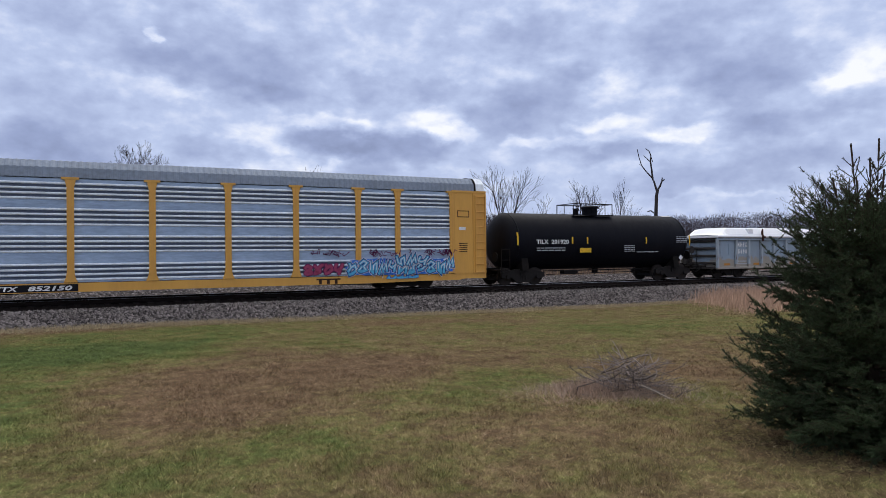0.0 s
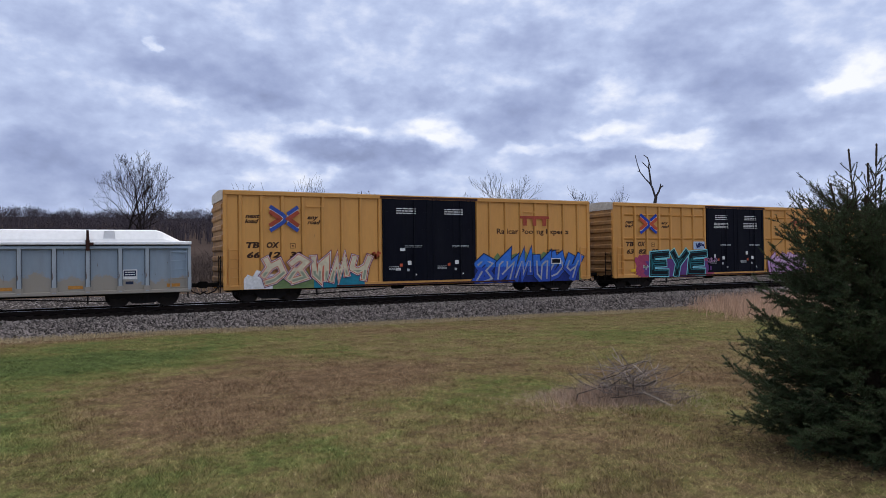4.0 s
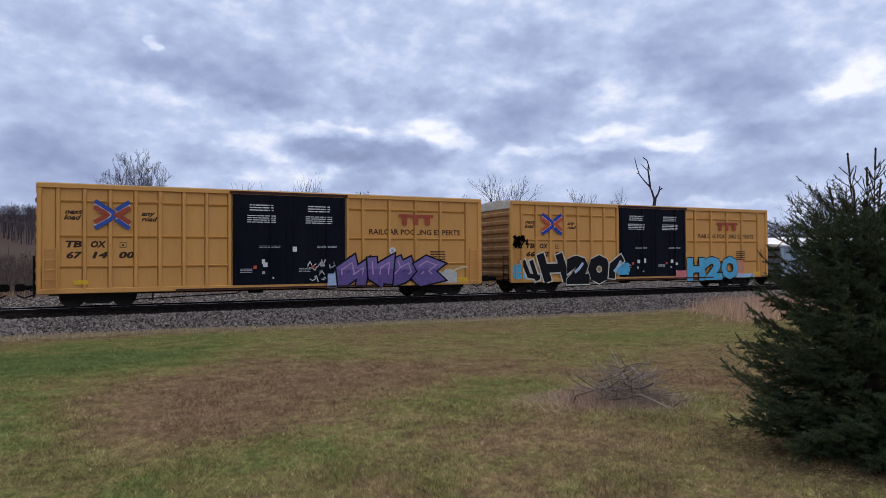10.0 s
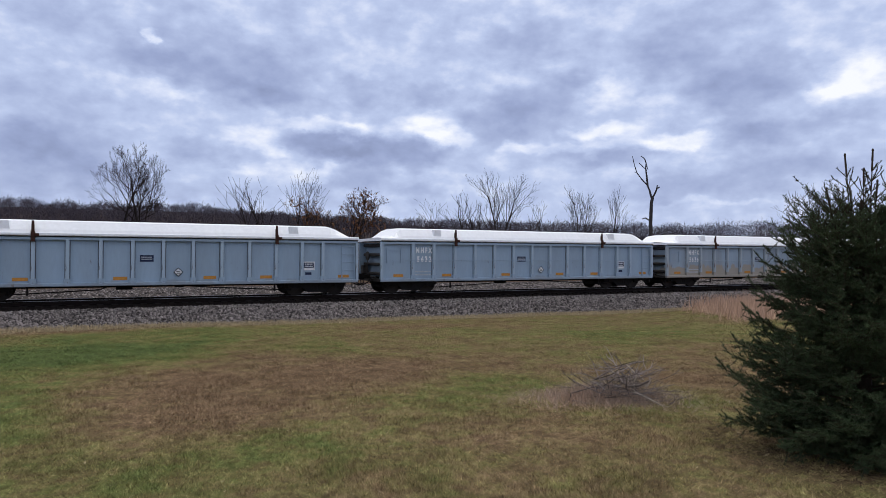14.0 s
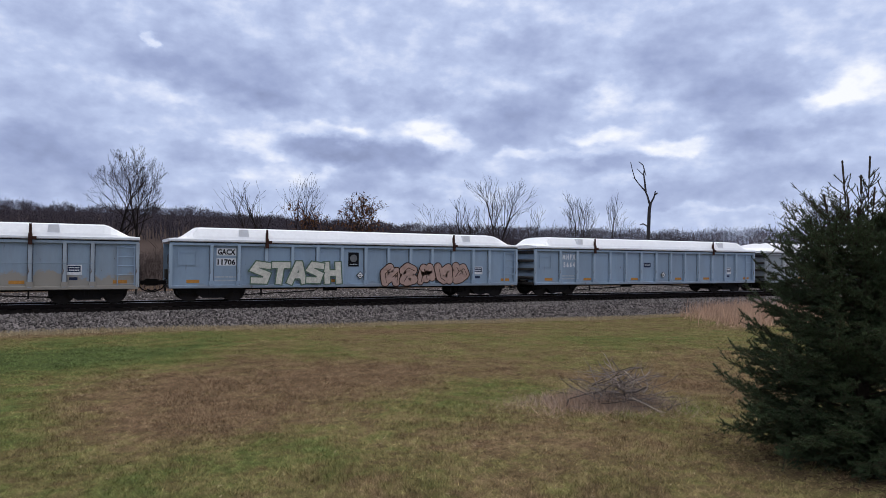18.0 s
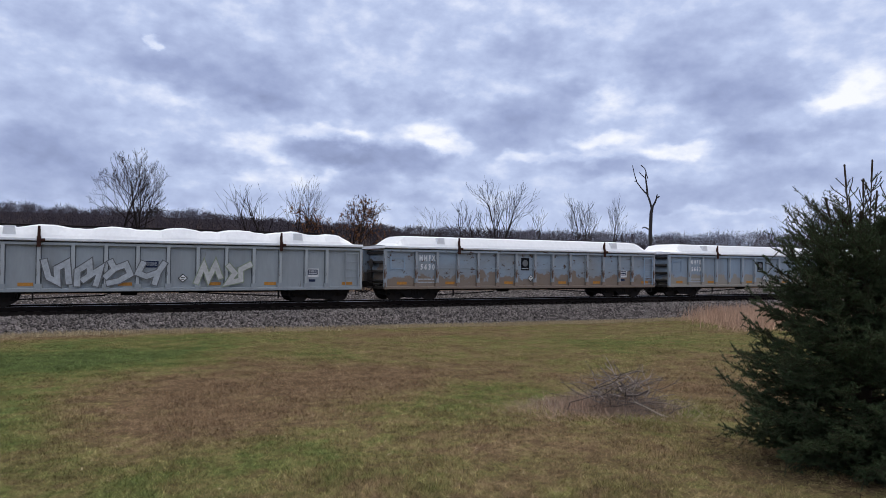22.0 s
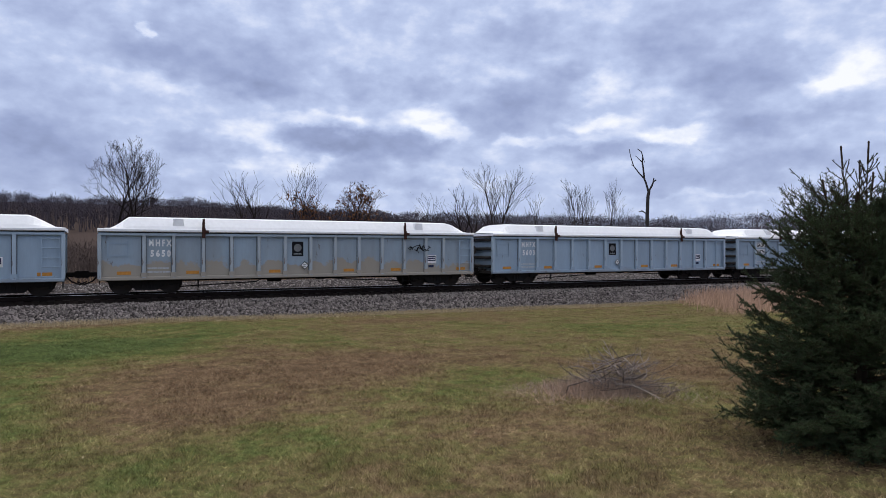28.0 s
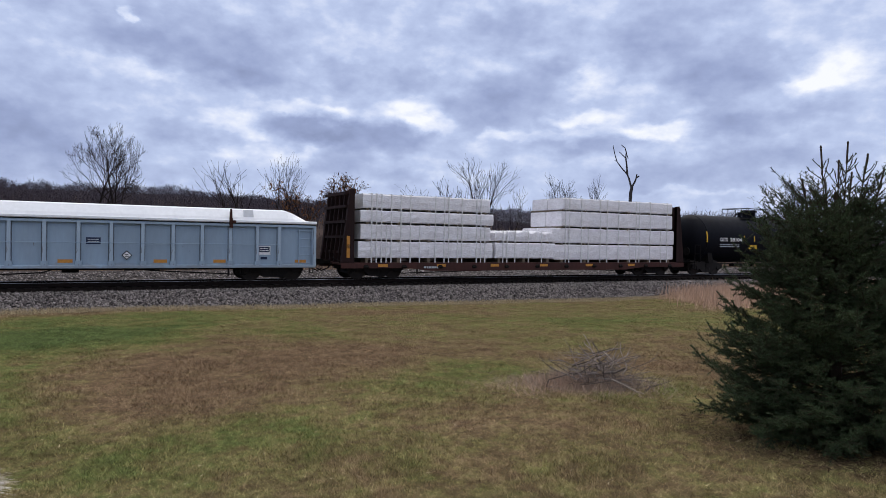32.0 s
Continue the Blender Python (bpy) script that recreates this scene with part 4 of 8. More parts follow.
def spikes(parent, x0, x1, z0, z1, material, seed, y, n=26, name="graffiti_background"):
    """A sprayed backing whose upper edge runs up and down in points."""
    rnd = random.Random(seed)
    top = []
    for k in range(n + 1):
        f = k / n
        env = 0.55 + 0.45 * math.sin(math.pi * min(max(f, 0.06), 0.94)) ** 0.5
        top.append((x0 + (x1 - x0) * f + rnd.uniform(-0.05, 0.05), y, z0 + (z1 - z0) * env * (rnd.uniform(0.84, 1.0) if k % 2 else rnd.uniform(0.66, 0.86))))
    v = top + [(p[0], y, z0) for p in top]
    part(name, Shape().add(v, [(k, n + 1 + k, n + 2 + k, k + 1) for k in range(n)]), material, parent, "sprayed background colour")


def painted_word(parent, text, x0, x1, z0, z1, coats, y):
    """A word of fat letters in several coats, widest first; each letter is its own."""
    widths = [0.55 if c in "I1" else 1.0 for c in text]
    unit = (x1 - x0) / sum(widths)
    x = x0
    for k, ch in enumerate(text):
        w = unit * widths[k]
        for j, (grow_, m) in enumerate(coats):
            me = lettering(ch, z1 - z0, grow_)
            f = (w + grow_ * 0.6) / max(text_width(me), 0.01)
            me = lettering(ch, z1 - z0, grow_, f)
            me = me.copy()
            me.materials.clear()
            part("graffiti_letter", me, m, parent, at=pose(x - grow_ * 0.3, y - 0.004 * j - 0.014 * (k % 2), z0 + 0.03 * ((k * 7) % 3 - 1)))
        x += w


def tags(parent, x0, x1, z0, z1, n, material, seed, y=NEAR - 0.012, w=0.035):
    """Loose scrawls of thin paint."""
    rnd = random.Random(seed)
    s = Shape()
    for k in range(n):
        x, z = rnd.uniform(x0, x1), rnd.uniform(z0, z1)
        pts = [(x, z)]
        for j in range(rnd.randint(5, 9)):
            pts.append((pts[-1][0] + rnd.uniform(-0.06, 0.16), z + rnd.uniform(-0.16, 0.16)))
        stroke(s, pts, w, y)
    part("graffiti_scrawl", s, material, parent, "thin sprayed scrawl")


# -- boxcars --
def boxcar_body(L):
    s = Shape()
    s.box(-L, L, NEAR + 0.085, HALF - 0.06, 0.98, 4.98)
    return s


def boxcar(s0, s1, number, grid, pale, label, owner_sign, marks, vivid=False):
    emblem_red, emblem_blue, emblem_faded = (REDV, BLUEV, REDP) if vivid else (REDP, BLUEP, REDP)
    car, L = car_at("boxcar", s0, s1, label, "boxcar", "boxcars of the train")
    paint = YELLOW_PALE if pale else YELLOW
    part("body", shared("body:%.1f%d" % (L, pale), lambda: boxcar_body(L)), paint, car)
    d0, d1 = -L + 7.03, -L + 11.97

    def frame_():
        s = Shape()
        s.box(-L, L, NEAR - 0.012, NEAR + 0.1, 4.86, 5.04, 0.015).box(-L, L, HALF - 0.1, HALF, 4.86, 5.06, 0.02)
        s.box(-L, L, NEAR + 0.01, NEAR + 0.1, 0.86, 1.06, 0.02).box(-L, L, HALF - 0.1, HALF, 0.86, 1.06, 0.02)
        return s
    part("side_sill", shared("side_sill:%.1f%d" % (L, pale), frame_), paint, car)
    post = shared("post:%d" % pale, lambda: Shape().extrude([(-0.075, NEAR + 0.085), (-0.05, NEAR + 0.008), (0.05, NEAR + 0.008), (0.075, NEAR + 0.085)], 2, 1.06, 4.86))
    rights = (12.81, 14.11, 15.44, 16.74, 18.16) if grid else (12.81, 13.73, 14.63, 15.51, 16.37, 17.30, 18.22)
    lefts = (0.68, 1.57, 2.45, 3.36, 4.24, 5.14, 6.02)
    for dx in (0.07, 6.93, 12.08, 2 * L - 0.07) + lefts + rights:
        part("post", post, paint, car, at=pose(-L + dx, 0, 0))
        # dark strip painted as the post's shaded left edge
        if 0.2 < dx < 2 * L - 0.2:
            part("post_seam", shared("post_seam", lambda: Shape().box(-0.014, 0.014, NEAR + 0.081, NEAR + 0.086, 1.07, 4.85)), EDGE_SHADE_OCHRE, car, at=pose(-L + dx - 0.09, 0, 0))
    for sx in (-1, 1):
        part("corner_post", shared("corner_post:%d" % pale, lambda: Shape().box(-0.02, 0.05, NEAR + 0.02, NEAR + 0.14, 0.9, 5.0).box(-0.02, 0.085, NEAR + 0.06, NEAR + 0.16, 0.9, 4.98)), paint, car, at=pose(sx * L, 0, 0) if sx > 0 else pose(-L, 0, 0, 0, 0, 0))
        rib = shared("end_rib", lambda: Shape().extrude([(-0.0, -0.15), (0.075, -0.07), (0.075, 0.07), (0.0, 0.15)], 1, NEAR + 0.16, HALF - 0.16))
        part("end_sheet", shared("end_sheet:box", lambda: Shape().box(-0.012, 0.012, NEAR + 0.17, HALF - 0.17, 1.0, 4.65)), END_SHADED_OCHRE, car, "sooted yellow end wall", at=pose(sx * L, 0, 0))
        for k in range(8):
            part("end_rib", rib, END_SHADED_OCHRE, car, at=pose(sx * L, 0, 1.3 + k * 0.44, 0, 0, 0 if sx > 0 else 180))
        part("end_panel", shared("end_panel:%d" % sx, lambda: Shape().box(-0.03 if sx > 0 else -0.045, 0.045 if sx > 0 else 0.03, NEAR + 0.03, HALF - 0.03, 4.66, 5.0)), ROOF_PALE, car, "pale roof end panel", at=pose(sx * L, 0, 0))
        part("end_gear", shared("end_gear:%d" % sx, lambda: Shape().box(0, sx * 0.22, NEAR + 0.1, NEAR + 0.7, 1.0, 1.05).pipe([(sx * 0.12, NEAR + 0.12, 0.75), (sx * 0.12, NEAR + 0.12, 2.3)], 0.022, 5).pipe([(sx * 0.12, NEAR + 0.6, 0.75), (sx * 0.12, NEAR + 0.6, 2.3)], 0.022, 5).pipe([(sx * 0.12, NEAR + 0.12, 1.3), (sx * 0.12, NEAR + 0.6, 1.3)], 0.02, 5).pipe([(sx * 0.12, NEAR + 0.12, 1.75), (sx * 0.12, NEAR + 0.6, 1.75)], 0.02, 5).pipe([(sx * 0.12, NEAR + 0.12, 2.2), (sx * 0.12, NEAR + 0.6, 2.2)], 0.02, 5)), STEEL_DARK, car, at=pose(sx * L, 0, 0))
    if grid:
        edges = (0.07,) + lefts + (6.93,)
        edges_r = (12.08,) + rights + (2 * L - 0.07,)
        for ed in (edges, edges_r):
            for a, b in list(zip(ed[:-1], ed[1:]))[1 if ed is edges else 0: -1 if ed is edges_r else None]:
                for z in (1.86, 3.03, 4.36):
                    me = shared("side_ledge:%.2f%d" % (b - a, pale), lambda: Shape().extrude([(NEAR + 0.012, 0.045), (NEAR + 0.03, 0.01), (NEAR + 0.085, -0.05), (NEAR + 0.085, 0.06)], 0, -(b - a) / 2 + 0.07, (b - a) / 2 - 0.07))
                    part("side_ledge", me, paint, car, at=pose(-L + (a + b) / 2, 0, z))
    part("placard_holder", shared("placard_holder:%d" % pale, lambda: Shape().box(0, 0.8, NEAR, NEAR + 0.03, 0, 0.06).box(0.72, 0.8, NEAR, NEAR + 0.03, 0, 0.22)), paint, car, at=pose(-L + 3.5, 0, 4.42))
    part("placard_holder", shared("placard_holder:%d" % pale, lambda: Shape()), paint, car, at=pose(-L + 14.75, 0, 4.38))
    # roof with cross seams
    def roof():
        s = Shape()
        s.extrude([(NEAR + 0.02, 5.06), (-0.5, 5.13), (0.5, 5.13), (HALF - 0.02, 5.06), (HALF - 0.02, 4.98), (NEAR + 0.02, 4.98)], 0, -L - 0.02, L + 0.02)
        for k in range(16):
            x = -L + 0.6 + k * (2 * L - 1.2) / 15
            s.extrude([(NEAR + 0.04, 5.065), (-0.5, 5.16), (0.5, 5.16), (HALF - 0.04, 5.065)], 0, x - 0.03, x + 0.03)
        return s
    part("roof", shared("roof:%.1f" % L, roof), ROOF_PALE, car, "pale weathered metal roof")
    # end platforms and paired plug doors
    for k in (0, 1):
        a, b = d0 + k * (d1 - d0) / 2, d0 + (k + 1) * (d1 - d0) / 2

        def door():
            s = Shape().box(a + (0.03 if k == 0 else 0.004), b - (0.03 if k else 0.004), NEAR - 0.005, NEAR + 0.07, 1.05, 4.87, 0.0)
            for j in range(3):
                x = a + 0.16 + j * (b - a - 0.32) / 2
                s.box(x - 0.04, x + 0.04, NEAR - 0.03, NEAR, 1.1, 4.82)
            for z in (1.7, 2.6, 3.5, 4.3):
                s.box(a + 0.1, b - 0.1, NEAR - 0.015, NEAR, z - 0.03, z + 0.03)
            return s
        dd = part("door", shared("door:%.1f%d" % (L, k), door), DOOR_BLACK, car, "black sliding plug door")
        part("locking_bar", shared("locking_bar:%.1f%d" % (L, k), lambda: Shape().tube(((a + b) / 2 + 0.35, NEAR - 0.05, 1.05), ((a + b) / 2 + 0.35, NEAR - 0.05, 4.85), 0.028, n=6).box((a + b) / 2 + 0.2, (a + b) / 2 + 0.5, NEAR - 0.06, NEAR - 0.02, 2.3, 2.36)), DOOR_BLACK, dd)
    part("door_rail", shared("door_rail:%.1f" % L, lambda: Shape().box(d0 - 2.2, d1 + 2.2, NEAR - 0.06, NEAR + 0.02, 0.88, 0.95).box(d0 - 0.1, d1 + 0.1, NEAR - 0.02, NEAR + 0.02, 4.88, 5.0)), MAROON, car, "rusty door rail")
    y = NEAR - 0.036
    for a in (d0 + 0.6, d0 + 3.1):
        bars(car, a + 0.1, a + 1.1, 4.16, 4.48, 3, WHITE, y, int(s0 + a * 10), "door_stencil")
        if grid:
            bars(car, a, a + 1.2, 3.66, 4.02, 4, WHITE, y, int(s0 + a * 12), "door_stencil")
        bars(car, a + 0.5, a + 1.4, 2.6, 2.72, 2, GREYP, y, int(s0 + a * 7), "door_stencil")
        bars(car, a - 0.3, a + 0.2, 1.55, 1.75, 3, GREYP, y, int(s0 + a * 5), "door_stencil")
    for k in range(2):
        rr = random.Random(int(s0) * 9 + k)
        x, z = d0 + rr.uniform(0.5, 4.4), rr.uniform(1.4, 2.5)
        part("door_placard", Shape().box(x, x + rr.uniform(0.12, 0.28), y, y + 0.004, z, z + rr.uniform(0.12, 0.25)), WHITE, car)
    for a in (d0 + 0.5, d0 + 3.0):
        for x, z, g, m in ((0.35, 1.72, 0.14, REDV), (0.75, 1.80, 0.19, WHITE), (0.72, 1.5, 0.12, GREYP), (1.15, 1.3, 0.07, WHITE)):
            part("door_placard", Shape().box(a + x, a + x + g, y, y + 0.004, z, z + g), m, car)
    part("ladder", shared("ladder:boxr%.1f" % L, lambda: ladder(L - 0.42, 0.95, 2.6)), paint, car)
    part("ladder", shared("ladder:boxl%.1f" % L, lambda: ladder(-L + 0.42, 0.95, 2.6)), paint, car)
    ys, yp = NEAR + 0.004, NEAR + 0.081
    for text, x, z, w in (("next", 0.89, 3.90, 0.62), ("load", 0.86, 3.68, 0.60), ("any", 3.56, 3.88, 0.50), ("road", 3.55, 3.66, 0.60)):
        sign(car, text, -L + x, z, 0.18, BROWNP, yp, fit=w, bold=0.010, slant=0.35)
    # crossed emblem: blue outer bands, red inner chevrons
    cx, cz = -L + 2.52, 3.88
    for name, m, off, w, line in (
            ("emblem_band", WHITE, 0.0, 0.10, ((-0.66, 0.46), (-0.18, 0.14), (-0.09, 0.0), (-0.18, -0.14), (-0.66, -0.46))),
            ("emblem_band", WHITE, 0.0, 0.10, ((0.66, 0.46), (0.16, 0.11))), ("emblem_band", WHITE, 0.0, 0.10, ((0.66, -0.46), (0.16, -0.11))),
            ("emblem_arm", emblem_blue, 0.004, 0.16, ((-0.66, 0.58), (-0.08, 0.20), (0.02, 0.10), (0.05, 0.0), (0.02, -0.10), (-0.08, -0.20), (-0.66, -0.58))),
            ("emblem_arm", emblem_blue, 0.004, 0.16, ((0.15, 0.21), (0.66, 0.58))), ("emblem_arm", emblem_blue, 0.004, 0.16, ((0.15, -0.21), (0.66, -0.58))),
            ("emblem_chevron", emblem_red, 0.008, 0.18, ((-0.68, 0.34), (-0.24, 0.06), (-0.19, 0.0), (-0.24, -0.06), (-0.68, -0.34))),
            ("emblem_chevron", emblem_red, 0.008, 0.18, ((0.68, 0.34), (0.20, 0.0), (0.68, -0.34)))):
        part(name, band([(cx + px * 0.92, cz + pz * 0.90) for px, pz in line], w, ys - off), m, car)
    for text, x, z in (("TB", 0.92, 2.63), ("OX", 1.77, 2.63), (number[0:2], 0.95, 2.21), (number[2:4], 1.82, 2.21), (number[4:6], 2.76, 2.21)):
        sign(car, text, -L + x, z, 0.24, BROWNP, yp, fit=0.55, bold=0.016, slant=0.2)
    part("stencil_box", shared("stencil_box", lambda: Shape().box(0, 0.24, 0, 0.003, 0, 0.02).box(0, 0.24, 0, 0.003, 0.2, 0.22).box(0, 0.02, 0, 0.003, 0, 0.22).box(0.22, 0.24, 0, 0.003, 0, 0.22).box(0.08, 0.16, 0, 0.003, 0.08, 0.14)), BROWNP, car, at=pose(-L + 2.78, yp, 2.6))
    # owner's mark: plain blocks, with the slogan under it
    if owner_sign == "plate":
        x = -L + 15.13
        part("owner_plate", Shape().box(x, x + 2.61, ys - 0.004, ys, 3.77, 4.33), BLACKP, car, "black owner plate")
        for a, b, c, d in ((0.15, 2.45, 4.12, 4.24), (0.5, 0.75, 3.86, 4.12), (1.2, 1.45, 3.86, 4.12), (1.95, 2.2, 3.86, 4.12)):
            part("owner_mark", Shape().box(x + a, x + b, ys - 0.008, ys - 0.004, c, d), WHITE, car)
        sign(car, "Railcar Pooling", -L + 14.78, 3.38, 0.25, BROWNP, yp - 0.077, fit=3.28, bold=0.012, slant=0.2)
        sign(car, "Experts", -L + 15.61, 2.95, 0.25, BROWNP, yp - 0.077, fit=1.6, bold=0.012, slant=0.2)
        bars(car, -L + 15.6, -L + 17.2, 2.52, 2.84, 1, BROWNP, ys, 4)
    else:
        x = -L + 14.54
        for a, b, c, d in ((0, 1.8, 4.06, 4.2), (0.2, 0.42, 3.7, 4.06), (0.78, 1.0, 3.7, 4.06), (1.38, 1.62, 3.7, 4.06)):
            part("owner_mark", Shape().box(x + a, x + b, ys - 0.002, ys, c, d), emblem_faded, car, "faded red owner mark")
        if owner_sign == "caps":
            sign(car, "RAILCAR POOLING EXPERTS", -L + 13.11, 3.25, 0.25, BROWNP, yp, fit=4.7, bold=0.008)
        else:
            sign(car, "Railcar Pooling Experts", -L + 13.21, 3.28, 0.27, BROWNP, yp, fit=4.42, bold=0.008)
    bars(car, d1 + 4.2, d1 + 5.0, 1.9, 2.5, 5, BROWNP, ys, int(s0) + 3)
    part("reflector", Shape().box(L - 1.25, L - 0.75, ys - 0.004, ys, 1.0, 1.2), AMBER, car)
    part("reflector", Shape().box(-L + 1.2, -L + 1.7, ys - 0.004, ys, 1.2, 1.36), AMBER, car)
    running_gear(car, L, 2.05)
    marks(car, L, d0, d1)
    return car


# -- covered gondolas --
def gondola(s0, s1, mark, number, paint, plates, label, extra=None, dents=0, big=False, rod=False):
    car, L = car_at("covered_gondola", s0, s1, label, "gondola", "covered gondolas of the train")
    key = paint.name + "%.2f" % L

    part("body", shared("body:g" + key, lambda: Shape().box(-L + 0.35, L - 0.35, NEAR + 0.18, HALF - 0.18, 0.95, 2.7)), paint, car)
    for sy in (-1, 1):
        a, b = sorted((sy * (HALF - 0.16), sy * HALF))
        part("top_chord", shared("top_chord:%s%d" % (key, sy), lambda: Shape().box(-L, L, a, b, 2.61, 2.734, 0.02)), paint, car)
        part("side_sill", shared("side_sill:%s%d" % (key, sy), lambda: Shape().box(-L, L, a, b, 0.86, 1.0, 0.02)), paint, car)
        c, d = sorted((sy * (HALF - 0.18), sy * (HALF - 0.13)))
        part("side_sheet", shared("side_sheet:%s%d" % (key, sy), lambda: Shape().box(-L, L, c, d, 0.95, 2.7)), paint, car)
    for sx in (-1, 1):
        def end():
            s = Shape()
            s.box(-0.16, 0.0, NEAR + 0.19, HALF - 0.19, 0.95, 2.68)
            for z in (1.15, 1.6, 2.05, 2.5):
                s.box(0.0, 0.15, NEAR + 0.2, HALF - 0.2, z, z + 0.14, 0.03)
            s.box(-0.15, 0.36, NEAR + 0.2, HALF - 0.2, 0.86, 0.98)
            s.tube((0.22, -0.6, 1.0), (0.22, -0.6, 2.0), 0.03, n=6).lathe([(0.0, 0.22), (0.03, 0.24), (0.05, 0.22)], 14, 0, (0.2, -0.6, 2.05))
            s.box(0.1, 0.32, -1.3, -0.95, 1.2, 1.6, 0.03).tube((0.2, -1.25, 1.05), (0.2, 0.4, 1.05), 0.05, n=8)
            s.pipe([(0.3, NEAR + 0.2, 0.6), (0.3, NEAR + 0.2, 1.15), (0.1, NEAR + 0.2, 1.2)], 0.022, 5).pipe([(0.3, NEAR + 0.65, 0.6), (0.3, NEAR + 0.65, 1.15)], 0.022, 5).pipe([(0.3, NEAR + 0.2, 0.62), (0.3, NEAR + 0.65, 0.62)], 0.022, 5)
            return s
        part("end_sheet", shared("end_sheet", end), END_DARK, car, "sooty dark end with brake wheel", at=pose(sx * (L - 0.36), 0, 0, 0, 0, 0 if sx > 0 else 180))
    rib = shared("rib:" + paint.name, lambda: Shape().extrude([(-0.07, NEAR + 0.13), (-0.06, NEAR - 0.005), (0.06, NEAR - 0.005), (0.07, NEAR + 0.13)], 2, 0.95, 2.66))
    xs = [-L + 0.04, -L + 1.62, -L + 2.72] + [-L + 3.86 + k * 1.126 for k in range(10)] + [L - 1.62, L - 0.04]
    for x in xs:
        part("rib", rib, RIB_LIT_PAINT[paint.name], car, at=pose(x, 0, 0))
    # dark strips painted as shade along both edges of each rib
    for x in xs[1:-1]:
        for dx in (-0.085, 0.085):
            part("rib_seam", shared("rib_seam", lambda: Shape().box(-0.013, 0.013, NEAR + 0.127, NEAR + 0.131, 1.0, 2.6)), EDGE_SHADE_GREY, car, at=pose(x + dx, 0, 0))
    # white lid with sloping ends and sides
    def lid():
        s = Shape()
        s.box(-L - 0.03, L + 0.03, NEAR - 0.05, HALF + 0.05, 2.77, 2.90, 0.03)
        n = 72
        rows, rnd = [], random.Random(dents)
        for k in range(n + 1):
            x = -L + 0.2 + k * (2 * L - 0.3) / n
            e = max(min(1.0, (x + L - 0.50) / 0.62, (L - 0.30 - x) / 0.85), 0)
            h = 2.90 + 0.46 * e
            if dents:
                h += e * 0.03 * rnd.uniform(-1, 1) + 0.06 * math.sin(x * 2.7) - 0.03
            rows.append([(x, NEAR + 0.0, 2.90), (x, NEAR + 0.06, 2.90 + (h - 2.90) * 0.22), (x, NEAR + 0.34, 2.90 + (h - 2.90) * 0.93), (x, -0.6, h + 0.04), (x, 0.6, h + 0.04), (x, HALF - 0.3, 2.92 + (h - 2.92) * 0.92), (x, HALF, 2.90)])
        m = len(rows[0])
        s.add([p for r in rows for p in r], [(i * m + j, (i + 1) * m + j, (i + 1) * m + j + 1, i * m + j + 1) for i in range(n) for j in range(m - 1)])
        return s
    part("lid", shared("lid:%d%.2f" % (dents, L), lid), LID, car, "white fibreglass lid")
    part("ridge_seal", shared("ridge_seal:%.2f" % L, lambda: Shape().box(-L + 1.2, L - 1.6, -0.03, 0.03, 3.38, 3.445)), STEEL_DARK, car, "dark seam along the lid")
    # dark strip between top chord and lid
    part("lid_seal", shared("lid_seal:%.2f" % L, lambda: Shape().box(-L, L, NEAR - 0.02, NEAR + 0.1, 2.735, 2.776)), STEEL_DARK, car)
    for x in (-L + 3.86, -L + 12.87):
        part("lid_clamp", shared("lid_clamp", lambda: Shape().box(-0.07, 0.07, NEAR - 0.10, NEAR - 0.02, 2.55, 2.95, 0.02).box(-0.05, 0.05, NEAR - 0.06, NEAR + 0.06, 2.95, 3.20, 0.02).tube((0, NEAR - 0.03, 3.16), (0, NEAR - 0.03, 3.33), 0.045, n=8).box(0.05, 0.2, NEAR - 0.09, NEAR - 0.03, 2.75, 2.86)), CLAMP_RUST, car, "rust-brown lid clamp", at=pose(x, 0, 0))
        part("lifting_box", shared("lifting_box", lambda: Shape().extrude([(-0.22, 2.97), (0.22, 2.97), (0.17, 3.32), (-0.18, 3.32)], 1, NEAR + 0.07, NEAR + 0.5)), LID, car, at=pose(x - 0.95 if x < 0 else x + 0.75, 0, 0))
    y = NEAR + 0.124
    if plates:
        part("number_board", Shape().box(-L + 1.82, -L + 2.62, y - 0.004, y, 2.22, 2.52).box(-L + 1.82, -L + 2.62, y - 0.004, y, 1.80, 2.10), WHITE, car, "white boards behind the numbers")
        sign(car, mark, -L + 1.86, 2.26, 0.22, BLACKP, y - 0.007, fit=0.72, bold=0.012)
        sign(car, number, -L + 1.86, 1.84, 0.22, BLACKP, y - 0.007, fit=0.72, bold=0.012)
    else:
        sign(car, " ".join(mark), -L + 1.80, 2.22, 0.25, WHITE, y - 0.003, fit=0.86, bold=0.018)
        sign(car, " ".join(number), -L + 1.86, 1.80, 0.25, WHITE, y - 0.003, fit=0.76, bold=0.018)
    bars(car, -L + 1.75, -L + 2.6, 1.1, 1.4, 2, GREYP, y - 0.003, int(s0))
    for k, x in enumerate((-L + 0.65, -L + 3.2, -L + 6.55, -L + 9.9, -L + 12.2, L - 0.9)):
        part("reflector", shared("reflector", lambda: Shape().box(0, 0.5, 0, 0.004, 0, 0.13)), ORANGE, car, at=pose(x, y - 0.004, 1.08))
    if big:
        part("emblem_plate", Shape().box(-L + 7.55, -L + 8.05, y - 0.006, y, 1.78, 2.42), BLACKP, car, "dark square emblem plate")
